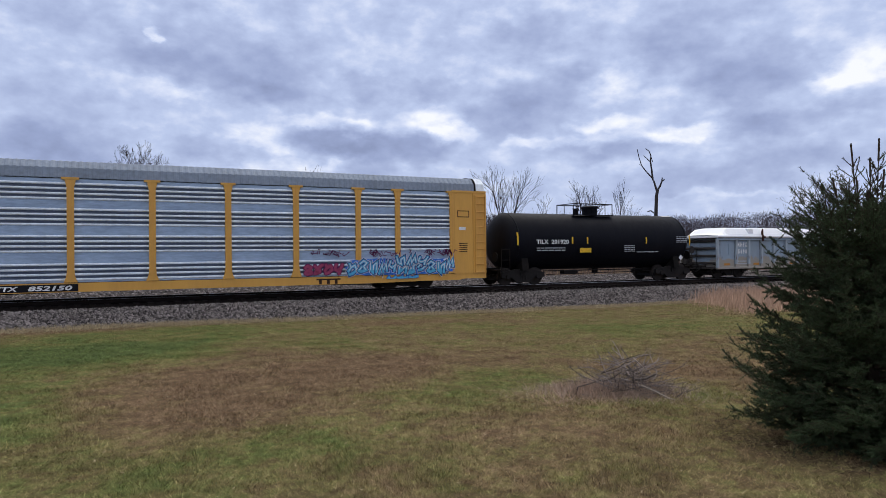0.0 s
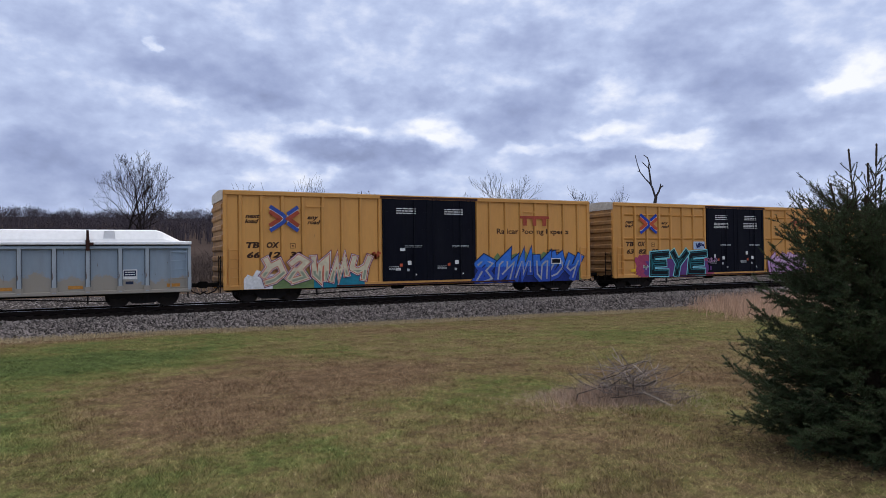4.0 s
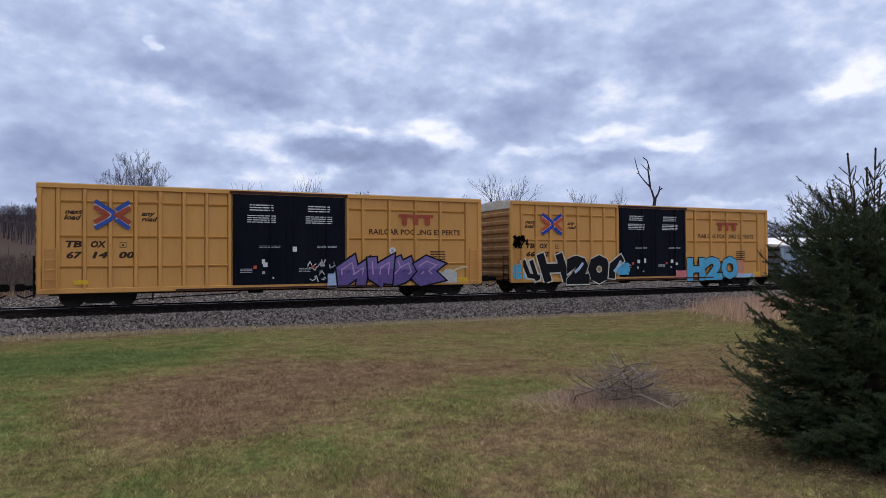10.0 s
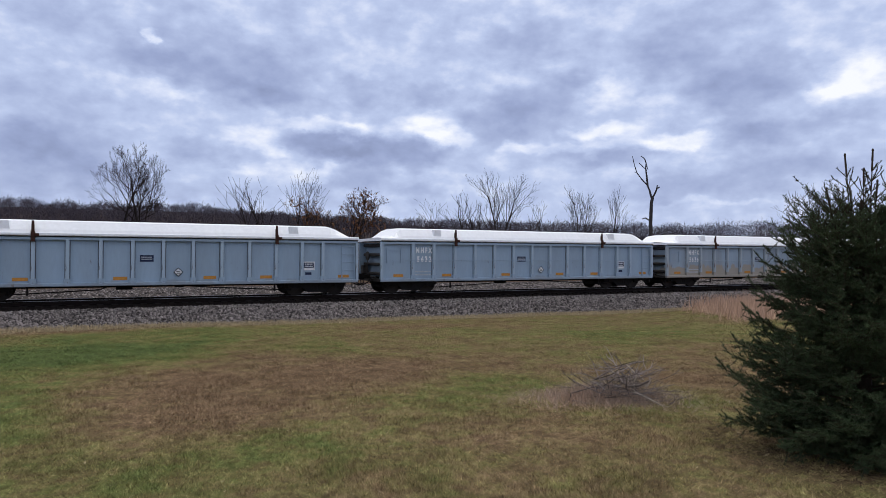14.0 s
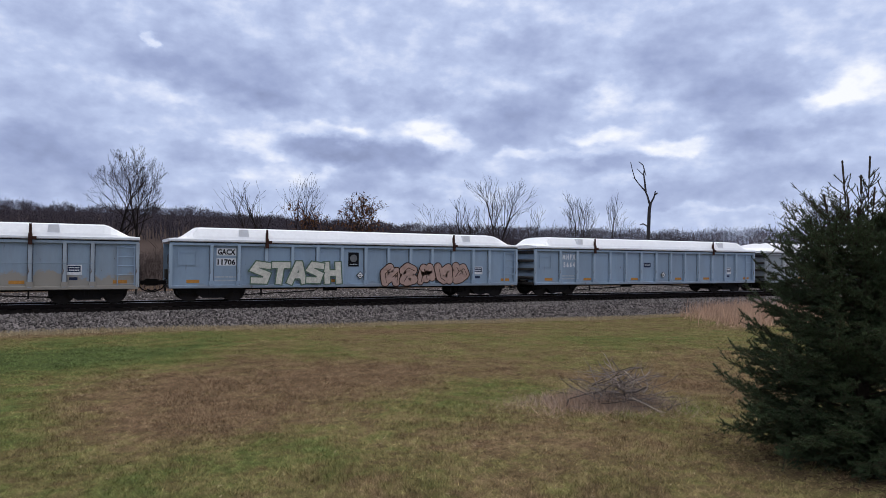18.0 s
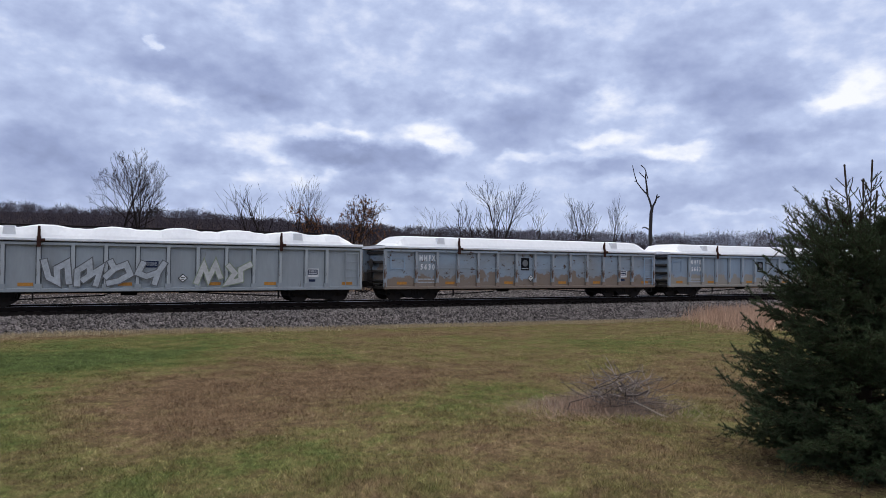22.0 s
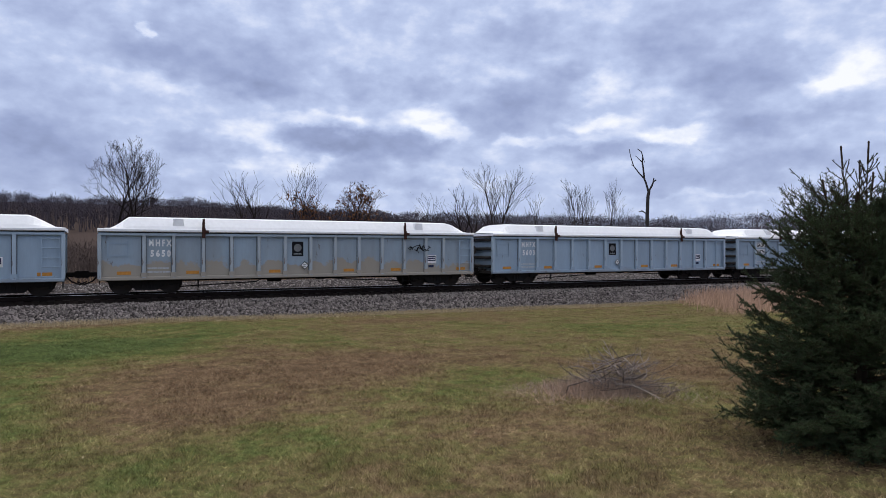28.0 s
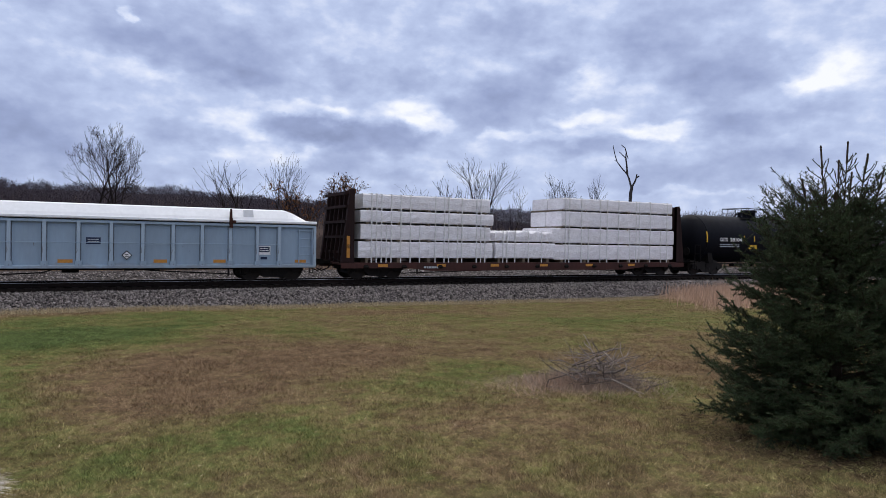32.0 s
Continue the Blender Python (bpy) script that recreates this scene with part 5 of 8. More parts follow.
        part("emblem_disc", Shape().lathe([(0, 0.17), (0.004, 0.17)], 20, 1, (-L + 7.8, y - 0.014, 2.15)), STEELD, car, "grey disc on the plate")
        bars(car, -L + 7.62, -L + 7.98, 1.84, 1.92, 1, GREYP, y - 0.01, 2)
    else:
        part("placard", Shape().box(-L + 7.5, -L + 8.0, y - 0.006, y, 1.80, 2.06), NAVYP, car, "dark blue plate")
        bars(car, -L + 7.55, -L + 7.95, 1.86, 2.02, 2, GREYP, y - 0.01, 2)
    if rod:
        part("side_rod", Shape().tube((-L + 1.3, NEAR - 0.02, 1.86), (L - 1.6, NEAR - 0.02, 1.86), 0.012, n=6), paint, car, "thin rod along the side")
    for x in xs[1:-1]:
        part("rib_foot", shared("rib_foot:" + paint.name, lambda: Shape().extrude([(-0.13, NEAR + 0.08), (-0.12, NEAR - 0.012), (0.12, NEAR - 0.012), (0.13, NEAR + 0.08)], 2, 0.98, 1.16)), paint, car, at=pose(x, 0, 0))
    dm = Shape().add([(-0.19, 0, 0), (0, 0, -0.19), (0.19, 0, 0), (0, 0, 0.19)], [(0, 1, 2, 3)])
    x = -L + (8.1 if big else 8.92)
    part("hazard_diamond", shared("hazard_diamond", lambda: dm), BLACKP, car, "diamond hazard placard with a dark rim", at=pose(x, NEAR + 0.06, 1.38))
    part("hazard_face", shared("hazard_face", lambda: Shape().add([(-0.15, 0, 0), (0, 0, -0.15), (0.15, 0, 0), (0, 0, 0.15)], [(0, 1, 2, 3)])), WHITE, car, at=pose(x, NEAR + 0.055, 1.38))
    bars(car, x - 0.07, x + 0.07, 1.30, 1.44, 2, BLACKP, NEAR + 0.047, int(s0) + 2)
    part("test_plate", Shape().box(L - 2.5, L - 1.98, y - 0.006, y, 1.42, 1.80), WHITE, car, "white-framed dark test plate")
    part("test_plate_face", Shape().box(L - 2.46, L - 2.02, y - 0.009, y - 0.006, 1.53, 1.76), NAVYP, car)
    bars(car, L - 2.42, L - 2.06, 1.55, 1.74, 2, WHITE, y - 0.014, int(s0) + 9)
    part("small_plate", Shape().box(L - 2.40, L - 2.12, y - 0.006, y, 1.22, 1.33), NAVYP, car, "small dark plate")
    part("ladder", shared("ladder:g%.2f" % L, lambda: ladder(L - 0.45, 1.0, 2.55, 0.6, NEAR + 0.01)), paint, car)
    part("hatch_frame", shared("hatch_frame:%.2f" % L, lambda: Shape().box(-L + 0.3, -L + 0.36, y - 0.03, y, 1.75, 2.4).box(-L + 1.0, -L + 1.06, y - 0.03, y, 1.75, 2.4).box(-L + 0.36, -L + 1.0, y - 0.02, y, 2.3, 2.34).box(-L + 0.36, -L + 1.0, y - 0.02, y, 1.8, 1.84)), paint, car)
    running_gear(car, L, 1.75)
    if extra:
        extra(car, L)
    return car


# -- tank cars --
def tank_car(s0, s1, mark, number, label, whitened=False):
    car, L = car_at("tank_car", s0, s1, label, "tank car", "tank cars of the train")
    R, cz, T = 1.52, 2.56, L - 0.02
    prof = [(-T, 0.02), (-T + 0.02, 0.45), (-T + 0.12, 0.9), (-T + 0.3, 1.25), (-T + 0.5, 1.43), (-T + 0.72, R)]
    prof += [(-T + 0.72 + k * (2 * T - 1.44) / 6, R) for k in range(1, 6)]
    prof += [(-x, r) for x, r in reversed(prof[:6])]
    part("tank", shared("tank:%.1f" % L, lambda: Shape().lathe(prof, 48, 0, (0, 0, cz)), True), TANK, car)

    def seams():
        s = Shape()
        for x in (-T + 0.72, T - 0.72):
            s.lathe([(x - 0.03, R + 0.002), (x - 0.02, R + 0.012), (x + 0.02, R + 0.012), (x + 0.03, R + 0.002)], 48, 0, (0, 0, cz))
        return s
    if whitened:
        # bare white patch on the shoulder of one end
        s, rows = Shape(), [(-x, r) for x, r in reversed(prof[1:6])]
        rows = [(T - 1.5, R)] + rows
        for k, ((xa, ra), (xb, rb)) in enumerate(zip(rows[:-1], rows[1:])):
            for j in range(6):
                a0, a1 = radians(84 + j * 6), radians(90 + j * 6)
                if k == 0 and j > 3:
                    continue
                s.add([(x, (r + 0.012) * math.cos(a), cz + (r + 0.012) * math.sin(a)) for x, r, a in ((xa, ra, a0), (xb, rb, a0), (xb, rb, a1), (xa, ra, a1))], [(0, 1, 2, 3)])
        part("shoulder_patch", s, GREYW, car, "bare whitish patch on the tank shoulder")
    part("weld_band", shared("weld_band:%.1f" % L, seams), TANK, car)
    x0, x1 = 22.87 - 18.14 - L, 25.56 - 18.14 - L

    def rails():
        s = Shape()
        zt, zb = 4.62, 4.06
        for y in (-0.75, 0.75):
            s.pipe([(x0, y, zb - 0.1), (x0, y, zt), (x1, y, zt), (x1, y, zb - 0.1)], 0.028, 6)
            for x in (x0 + 0.5, (x0 + x1) / 2, x1 - 0.5):
                s.tube((x, y, zb - 0.1), (x, y, zt), 0.022, n=5)
        s.tube((x0, -0.75, zt), (x0, 0.75, zt), 0.022, n=5).tube((x1, -0.75, zt), (x1, 0.75, zt), 0.022, n=5)
        s.box(x0, x1, -0.85, -0.55, 4.0, 4.03).box(x0, x1, 0.55, 0.85, 4.0, 4.03)
        return s
    part("top_railing", shared("top_railing:%.1f" % L, rails), TANK, car, "black steel railing round the manway")
    mx = 24.57 - 18.14 - L
    part("manway", shared("manway", lambda: Shape().lathe([(0, 0.42), (0.35, 0.42), (0.36, 0.52), (0.44, 0.52), (0.47, 0.48), (0.5, 0.2)], 20, 2, (0, 0, 4.05))), TANK, car, at=pose(mx, 0, 0))
    part("valve", shared("valve", lambda: Shape().tube((0, 0, 4.0), (0, 0, 4.4), 0.12, n=10).tube((0, -0.2, 4.3), (0, 0.2, 4.3), 0.06, n=8)), TANK, car, at=pose(mx - 0.95, 0, 0))

    def sill():
        s = Shape()
        s.box(-L - 0.25, -L + 2.9, -0.3, 0.3, 0.85, 1.2).box(L - 2.9, L + 0.25, -0.3, 0.3, 0.85, 1.2)
        for sx in (-1, 1):
            x = sx * (L - 1.25)
            s.extrude([(-1.35, 1.05), (1.35, 1.05), (1.2, 1.9), (0.9, 1.5), (-0.9, 1.5), (-1.2, 1.9)], 0, x - 0.2, x + 0.2)
            a, b = sorted((sx * (L - 0.1), sx * (L + 0.3)))
            s.box(a, b, -1.45, 1.45, 1.06, 1.12)
            s.pipe([(sx * (L + 0.25), -1.4, 0.7), (sx * (L + 0.25), -1.4, 2.15), (sx * (L - 0.25), -1.4, 2.15), (sx * (L - 0.25), -1.4, 1.1)], 0.022, 5)
            s.pipe([(sx * (L + 0.25), -1.4, 1.6), (sx * (L - 0.25), -1.4, 1.6)], 0.02, 5)
            s.lathe([(-0.03, 0.25), (0.03, 0.25)], 14, 0, (sx * (L + 0.2), -0.7, 1.75))
        for k in range(5):
            x = -3 + k * 1.4
            s.tube((x, -0.6, 1.25), (x, -0.6, 0.72), 0.02, n=5)
        s.pipe([(-L + 2.8, -0.62, 0.98), (L - 2.8, -0.62, 0.98)], 0.03, 5)
        s.pipe([(-L + 2.8, -0.9, 0.80), (L - 2.8, -0.9, 0.86)], 0.02, 5)
        s.lathe([(0, 0.2), (-0.3, 0.16)], 12, 2, (0.3, 0, 1.06))
        s.box(-2.4, -1.5, -0.8, -0.4, 0.78, 1.0, 0.05)
        return s
    part("underframe", shared("underframe:%.1f" % L, sill), STEEL_DARK, car)

    def skin(z):
        """The tank's side surface at a height."""
        return -math.sqrt(max(R * R - (z - cz) ** 2, 0)) - 0.012
    for x, z0, z1, w in ((18.75, 2.35, 3.0, 0.10), (22.18, 2.42, 2.78, 0.09), (23.17, 2.42, 2.78, 0.09), (27.3, 2.42, 2.78, 0.09), (30.6, 2.3, 2.9, 0.10)):
        x = x - 18.14 - L
        s = Shape()
        n = 5
        for k in range(n):
            a, b = z0 + (z1 - z0) * k / n, z0 + (z1 - z0) * (k + 1) / n
            s.add([(x, skin(a), a), (x + w, skin(a), a), (x + w, skin(b), b), (x, skin(b), b)], [(0, 1, 2, 3)])
        part("reflector", s, AMBER, car)
    sign(car, mark, 19.92 - 18.14 - L, 2.42, 0.22, WHITE, skin(2.55) - 0.01, fit=0.76, bold=0.01)
    sign(car, number, 20.86 - 18.14 - L, 2.42, 0.22, WHITE, skin(2.55) - 0.01, fit=1.12, bold=0.01)
    bars(car, 19.95 - 18.14 - L, 21.75 - 18.14 - L, 2.02, 2.26, 2, GREYP, skin(2.3) - 0.02, 3)
    bars(car, 25.75 - 18.14 - L, 26.5 - 18.14 - L, 1.95, 2.35, 4, GREYP, skin(2.3) - 0.02, 4)
    bars(car, 26.7 - 18.14 - L, 28.3 - 18.14 - L, 1.9, 2.0, 1, GREYP, skin(2.0) - 0.03, 5)
    bars(car, 29.6 - 18.14 - L, 30.45 - 18.14 - L, 2.45, 2.85, 4, GREYP, skin(2.55) - 0.02, 6)
    part("placard", Shape().box(22.75 - 18.14 - L, 23.5 - 18.14 - L, skin(2.05) - 0.03, skin(2.05) - 0.02, 1.95, 2.22), AMBER, car, "yellow stencil panel")
    part("hazard_diamond", Shape().add([(-0.17, 0, 0), (0, 0, -0.17), (0.17, 0, 0), (0, 0, 0.17)], [(0, 1, 2, 3)]), WHITE, car, at=pose(30.2 - 18.14 - L, skin(1.65) - 0.05, 1.6))
    running_gear(car, L, 1.25, under=False)
    return car


# -- enclosed car carrier --
def autorack(s0, s1):
    car, L = car_at("autorack", s0, s1, "yellow enclosed car carrier with galvanised side panels and grey roof", "autorack")
    part("deck", Shape().box(-L + 0.1, L - 0.1, NEAR + 0.1, HALF - 0.1, 0.95, 1.05).box(-L + 0.1, L - 0.1, NEAR + 0.1, HALF - 0.1, 2.6, 2.66), STEEL_DARK, car)
    sill = [(-L, 0.98), (L, 0.98), (L, 0.74), (L - 1.2, 0.74), (L - 1.5, 0.68), (L - 3.6, 0.68), (L - 5.6, 0.64), (-L + 5.6, 0.64), (-L + 3.6, 0.68), (-L, 0.74)]
    for y0 in (NEAR + 0.01, HALF - 0.09):
        part("side_sill", Shape().extrude(sill, 1, y0, y0 + 0.08), RACK_YELLOW, car, "yellow side sill")
    posts = [x - s0 - L for x in (-10.3, -7.0, -4.05, -1.2, 1.66, 4.57, 7.41, 10.25, 12.18, 15.02)]
    post = shared("post:rack", lambda: Shape().extrude([(-0.24, 1.0), (0.24, 1.0), (0.15, 1.22), (0.125, 1.5), (0.125, 4.6), (0.19, 4.9), (-0.19, 4.9), (-0.125, 4.6), (-0.125, 1.5), (-0.15, 1.22)], 1, NEAR - 0.035, NEAR + 0.08).box(-0.3, 0.3, NEAR - 0.045, NEAR + 0.06, 4.9, 4.99).box(-0.02, 0.02, NEAR - 0.05, NEAR - 0.03, 1.2, 4.85))
    for x in posts:
        part("post", post, RACK_YELLOW, car, at=pose(x, 0, 0))
    # panels in bays between the posts: bright ridges over dark perforated strips, in groups
    for a, b in zip(posts[:-1], posts[1:]):
        a, b = a + 0.12, b - 0.12
        key = "%.2f" % (b - a)
        w = b - a
        part("side_panel", shared("side_panel:" + key, lambda: Shape().box(0, w, NEAR + 0.05, NEAR + 0.07, 1.0, 4.93)), GALV, car, "galvanised side panel", at=pose(a, 0, 0))
        for g in (1.05, 2.12, 3.14, 4.12):
            for k in range(4):
                z = g + 0.06 + k * 0.19
                part("ridge", shared("ridge:" + key, lambda: Shape().extrude([(NEAR + 0.05, -0.045), (NEAR + 0.012, -0.02), (NEAR + 0.012, 0.02), (NEAR + 0.05, 0.045)], 0, 0, w)), ZINC, car, at=pose(a, 0, z))
                if k < 3:
                    part("perforated_strip", shared("perforated_strip:" + key, lambda: Shape().box(0, w, NEAR + 0.045, NEAR + 0.05, -0.048, 0.048)), PERFORATED, car, at=pose(a, 0, z + 0.095))
    part("far_side", Shape().box(-L + 0.1, L - 0.1, HALF - 0.06, HALF - 0.02, 0.98, 4.95), GALV, car)
    def roof():
        """Corrugated sheet: rings that step in and out along the car."""
        ring = [(NEAR + 0.05, 4.96), (NEAR + 0.09, 5.35), (NEAR + 0.35, 5.62), (-0.5, 5.72), (0.5, 5.72), (HALF - 0.35, 5.62), (HALF - 0.09, 5.35), (HALF - 0.05, 4.96)]
        rows, x = [], -L + 0.2
        while x < L - 0.6:
            for dx, up in ((0, 0), (0.05, 1), (0.13, 1), (0.18, 0)):
                rows.append([(x + dx, u * (1 + 0.010 * up), z + 0.016 * up) for u, z in ring])
            x += 0.24
        m = len(ring)
        f = [(i * m + j, (i + 1) * m + j, (i + 1) * m + j + 1, i * m + j + 1) for i in range(len(rows) - 1) for j in range(m - 1)]
        return Shape().add([p for r in rows for p in r], f + [tuple(range(m - 1, -1, -1)), tuple(range((len(rows) - 1) * m, len(rows) * m))])
    part("roof", roof(), ROOF_GREY, car, "grey corrugated steel roof")
    hood = [(NEAR + 0.03, 5.0), (NEAR + 0.07, 5.37), (NEAR + 0.34, 5.64), (-0.5, 5.74), (0.5, 5.74), (HALF - 0.34, 5.64), (HALF - 0.07, 5.37), (HALF - 0.03, 5.0)]
    part("roof_gasket", Shape().extrude([(u * 1.012, z + 0.02) for u, z in hood], 0, L - 0.62, L - 0.55), STEEL_DARK, car, "dark gasket round the roof end")
    part("roof_hood", Shape().extrude(hood, 0, L - 0.55, L - 0.08), ZINC, car, "pale end hood of the roof")
    end = Shape().box(L - 1.75, L - 0.02, NEAR - 0.01, HALF, 0.98, 4.93, 0.02)
    end.box(L - 1.9, L, NEAR - 0.05, HALF + 0.03, 4.93, 5.02)
    end.box(L - 0.75, L, NEAR - 0.045, NEAR + 0.05, 1.0, 4.9, 0.02)
    part("end_door", end, RACK_YELLOW, car, "yellow end door frame")
    part("end_door", Shape().box(-L + 0.02, -L + 0.5, NEAR - 0.01, HALF, 0.98, 4.93, 0.02), RACK_YELLOW, car, "yellow end door frame")
    part("ladder", ladder(L - 0.35, 1.0, 4.8, 0.55, NEAR - 0.10), RACK_YELLOW, car)
    bars(car, L - 1.5, L - 1.05, 2.0, 2.5, 5, BLACKP, NEAR - 0.016, 7)
    part("placard", Shape().box(L - 1.5, L - 1.15, NEAR - 0.018, NEAR - 0.012, 3.1, 3.25), WHITE, car, "small white plate")
    part("placard", Shape().box(L - 1.6, L - 0.95, NEAR - 0.018, NEAR - 0.012, 3.72, 4.05), BROWNP, car, "brown stencilled emblem")
    part("placard", Shape().box(L - 1.56, L - 0.99, NEAR - 0.022, NEAR - 0.018, 3.76, 4.01), RACK_YELLOW, car, "emblem field")
    x = 8.3 - s0 - L
    for a, b, c, d in ((0, 1.1, 0.84, 0.9), (0.12, 0.24, 0.66, 0.84), (0.48, 0.60, 0.66, 0.84), (0.84, 0.96, 0.66, 0.84)):
        part("owner_mark", Shape().box(x + a, x + b, NEAR - 0.002, NEAR + 0.005, c, d), BROWNP, car)
    part("number_board", Shape().box(-4.0 - s0 - L, -0.95 - s0 - L, NEAR - 0.002, NEAR + 0.008, 0.67, 0.94), BLACKP, car, "black number board")
    sign(car, "ETTX", -3.85 - s0 - L, 0.72, 0.17, WHITE, NEAR - 0.008, fit=0.95, bold=0.008, slant=0.2)
    sign(car, "852150", -2.6 - s0 - L, 0.72, 0.17, WHITE, NEAR - 0.008, fit=1.45, bold=0.008, slant=0.2)
    running_gear(car, L, 3.9)
    y = NEAR - 0.04
    x0 = 10.0 - s0 - L
    cloud(car, x0 - 0.3, x0 + 5.1, 1.02, 1.75, ROYALB, 3, y)
    wild = [WILD_FORMS[k] for k in (3, 1, 5, 0, 6, 4, 2)]
    coats = ((0.25, WHITE, ANY, BELOW), (0.21, NAVYB, ANY, BELOW), (0.13, SKYB, ANY, BELOW), (0.035, WHITE, 1.25, BELOW))
    fat_word(car, wild + wild[:4], [x0 - 0.3 + 0.49 * k for k in range(12)], 1.10, 0.50, coats, y - 0.003, 0.15, 0.07)
    fat_word(car, wild[2:5], [x0 + 2.0, x0 + 2.55, x0 + 3.1, x0 + 3.7], 1.45, 0.38, coats, y - 0.06, 0.1)
    fat_word(car, wild[4:7], [x0 + 1.6, x0 + 2.1, x0 + 2.65, x0 + 3.2], 0.72, 0.2, ((0.16, ROYAL, ANY, BELOW), (0.11, SKYB, ANY, BELOW)), y, 0.1)
    graffiti(car, x0 - 2.3, x0 - 0.5, 1.03, 1.6, 4, MAGENTAD, PLUM, None, 8, y)
    for a, b in ((-2.0, 0.0), (0.7, 2.8), (3.0, 4.9)):
        tags(car, x0 + a, x0 + b, 1.98, 2.06, 9, PLUM, int(a * 10) + 50, y, 0.03)
    return car


# -- bulkhead flatcar with wrapped lumber --
def flatcar(s0, s1):
    car, L = car_at("bulkhead_flatcar", s0, s1, "maroon bulkhead flatcar with a deep side sill", "flatcar")
    part("deck", Shape().box(-L, L, NEAR + 0.03, HALF - 0.03, 0.98, 1.08, 0.02), MAROON, car)
    sill = [(-L, 1.06), (L, 1.06), (L, 0.82), (L - 3.4, 0.82), (L - 4.6, 0.68), (-L + 4.6, 0.68), (-L + 3.4, 0.82), (-L, 0.82)]
    for y0 in (NEAR, HALF - 0.08):
        part("side_sill", Shape().extrude(sill, 1, y0, y0 + 0.08), MAROON, car)
    for sx in (-1, 1):
        s = Shape()
        a, b = sorted((sx * (L - 0.12), sx * (L - 0.55)))
        for y in (NEAR + 0.02, HALF - 0.22):
            s.extrude([(sx * L, 1.08), (sx * (L - 0.62), 1.08), (sx * (L - 0.62), 4.42), (sx * (L - 0.4), 4.45)], 1, y, y + 0.2)
        s.box(min(sx * (L - 0.62), sx * (L - 0.5)), max(sx * (L - 0.62), sx * (L - 0.5)), NEAR + 0.05, HALF - 0.05, 1.08, 4.4)
        for z in (1.5, 2.2, 2.9, 3.6, 4.2):
            x = sx * (L - 0.3)
            s.box(x - 0.12, x + 0.05, NEAR + 0.1, HALF - 0.1, z, z + 0.12)
        for y in (-0.9, -0.3, 0.3, 0.9):
            s.extrude([(sx * (L - 0.05), 1.08), (sx * (L - 0.55), 1.08), (sx * (L - 0.5), 4.4), (sx * (L - 0.38), 4.4)], 1, y - 0.05, y + 0.05)
        part("bulkhead", s, MAROON_DARK, car, "sooty dark maroon end bulkhead")
    part("reflector", Shape().box(-L + 0.25, -L + 0.4, NEAR + 0.01, NEAR + 0.016, 1.3, 2.3), ORANGE, car, "orange reflective strip")
    for k in range(11):
        x = -L + 1.2 + k * (2 * L - 2.4) / 10
        part("winch", shared("winch", lambda: Shape().box(-0.09, 0.09, NEAR - 0.05, NEAR, 0.80, 0.98, 0.02).tube((-0.12, NEAR - 0.04, 0.88), (0.12, NEAR - 0.04, 0.88), 0.05, n=8)), STEEL_DARK, car, at=pose(x, 0, 0))
    for k in range(6):
        part("reflector", shared("reflector", lambda: Shape()), AMBER, car, at=pose(-L + 1.8 + k * 3.1, NEAR - 0.003, 0.88))
    sign(car, "B", -L + 0.28, 1.75, 0.2, WHITE, NEAR + 0.01)
    bars(car, -L + 4.2, -L + 5.0, 0.74, 0.96, 1, GREYP, NEAR - 0.002, 4)
    running_gear(car, L, 2.0)

    def stack(a, b, bounds, label, seed, soft_top=False, steps=(0, 0, 0, 0)):
        """Wrapped lumber between two stations: bundles in layers, held by straps. bounds: lower and upper edge of each layer."""
        rnd = random.Random(seed)
        mid = (a + b) / 2
        ob = thing("lumber_stack", pose(mid, TRACK_Y, 0), label, "lumber", "wrapped lumber stacks")
        TRAIN.append((ob, mid))
        h = (b - a) / 2
        under = 1.08
        for k, (z0, z1) in enumerate(bounds):
            n = max(int(h * 2 / 1.6), 2)
            for j in range(n + 1):
                x = -h + 0.35 + j * (2 * h - 0.7) / n
                part("dunnage", shared("dunnage:%.2f" % (z0 - under), lambda: Shape().box(-0.07, 0.07, -1.42, 1.42, 0, z0 - under)), LUMBER, ob, at=pose(x, 0, under))
            e0, e1 = rnd.uniform(-0.12, 0.12) + steps[k], rnd.uniform(-0.15, 0.15)
            for side in (-1, 1):
                s = Shape()
                y0, y1 = (-1.42 + rnd.uniform(-0.03, 0.03), -0.02) if side < 0 else (0.02, 1.42)
                nx, rows = 26, []
                for q in range(nx + 1):
                    x = -h + e0 + q * (2 * h + e1 - e0) / nx
                    w1, w2 = rnd.uniform(-0.018, 0.018), rnd.uniform(-0.018, 0.018)
                    t = z1 + rnd.uniform(-0.012, 0.012) + (0.06 * math.sin(q * 1.1) - 0.10 * (abs(q / nx - 0.5) * 2) ** 4 if soft_top and k == len(bounds) - 1 else 0)
                    rows.append([(x, y0 + 0.03 + w1, z0), (x, y0 + w2, z0 + 0.06), (x, y0 - 0.012 + w1, (z0 + t) / 2), (x, y0 + w2, t - 0.06), (x, y0 + 0.05, t), (x, y1 - 0.05, t), (x, y1, t - 0.06), (x, y1, z0 + 0.06), (x, y1 - 0.03, z0)])
                m = len(rows[0])
                f = [(u * m + v, u * m + (v + 1) % m, (u + 1) * m + (v + 1) % m, (u + 1) * m + v) for u in range(nx) for v in range(m)]
                s.add([p for r in rows for p in r], f + [tuple(range(m - 1, -1, -1)), tuple(range(nx * m, nx * m + m))])
                part("wrapped_pack", s, WRAP, ob, "white plastic-wrapped lumber bundle")
            under = z1
        x = -h + 0.55
        k = 0
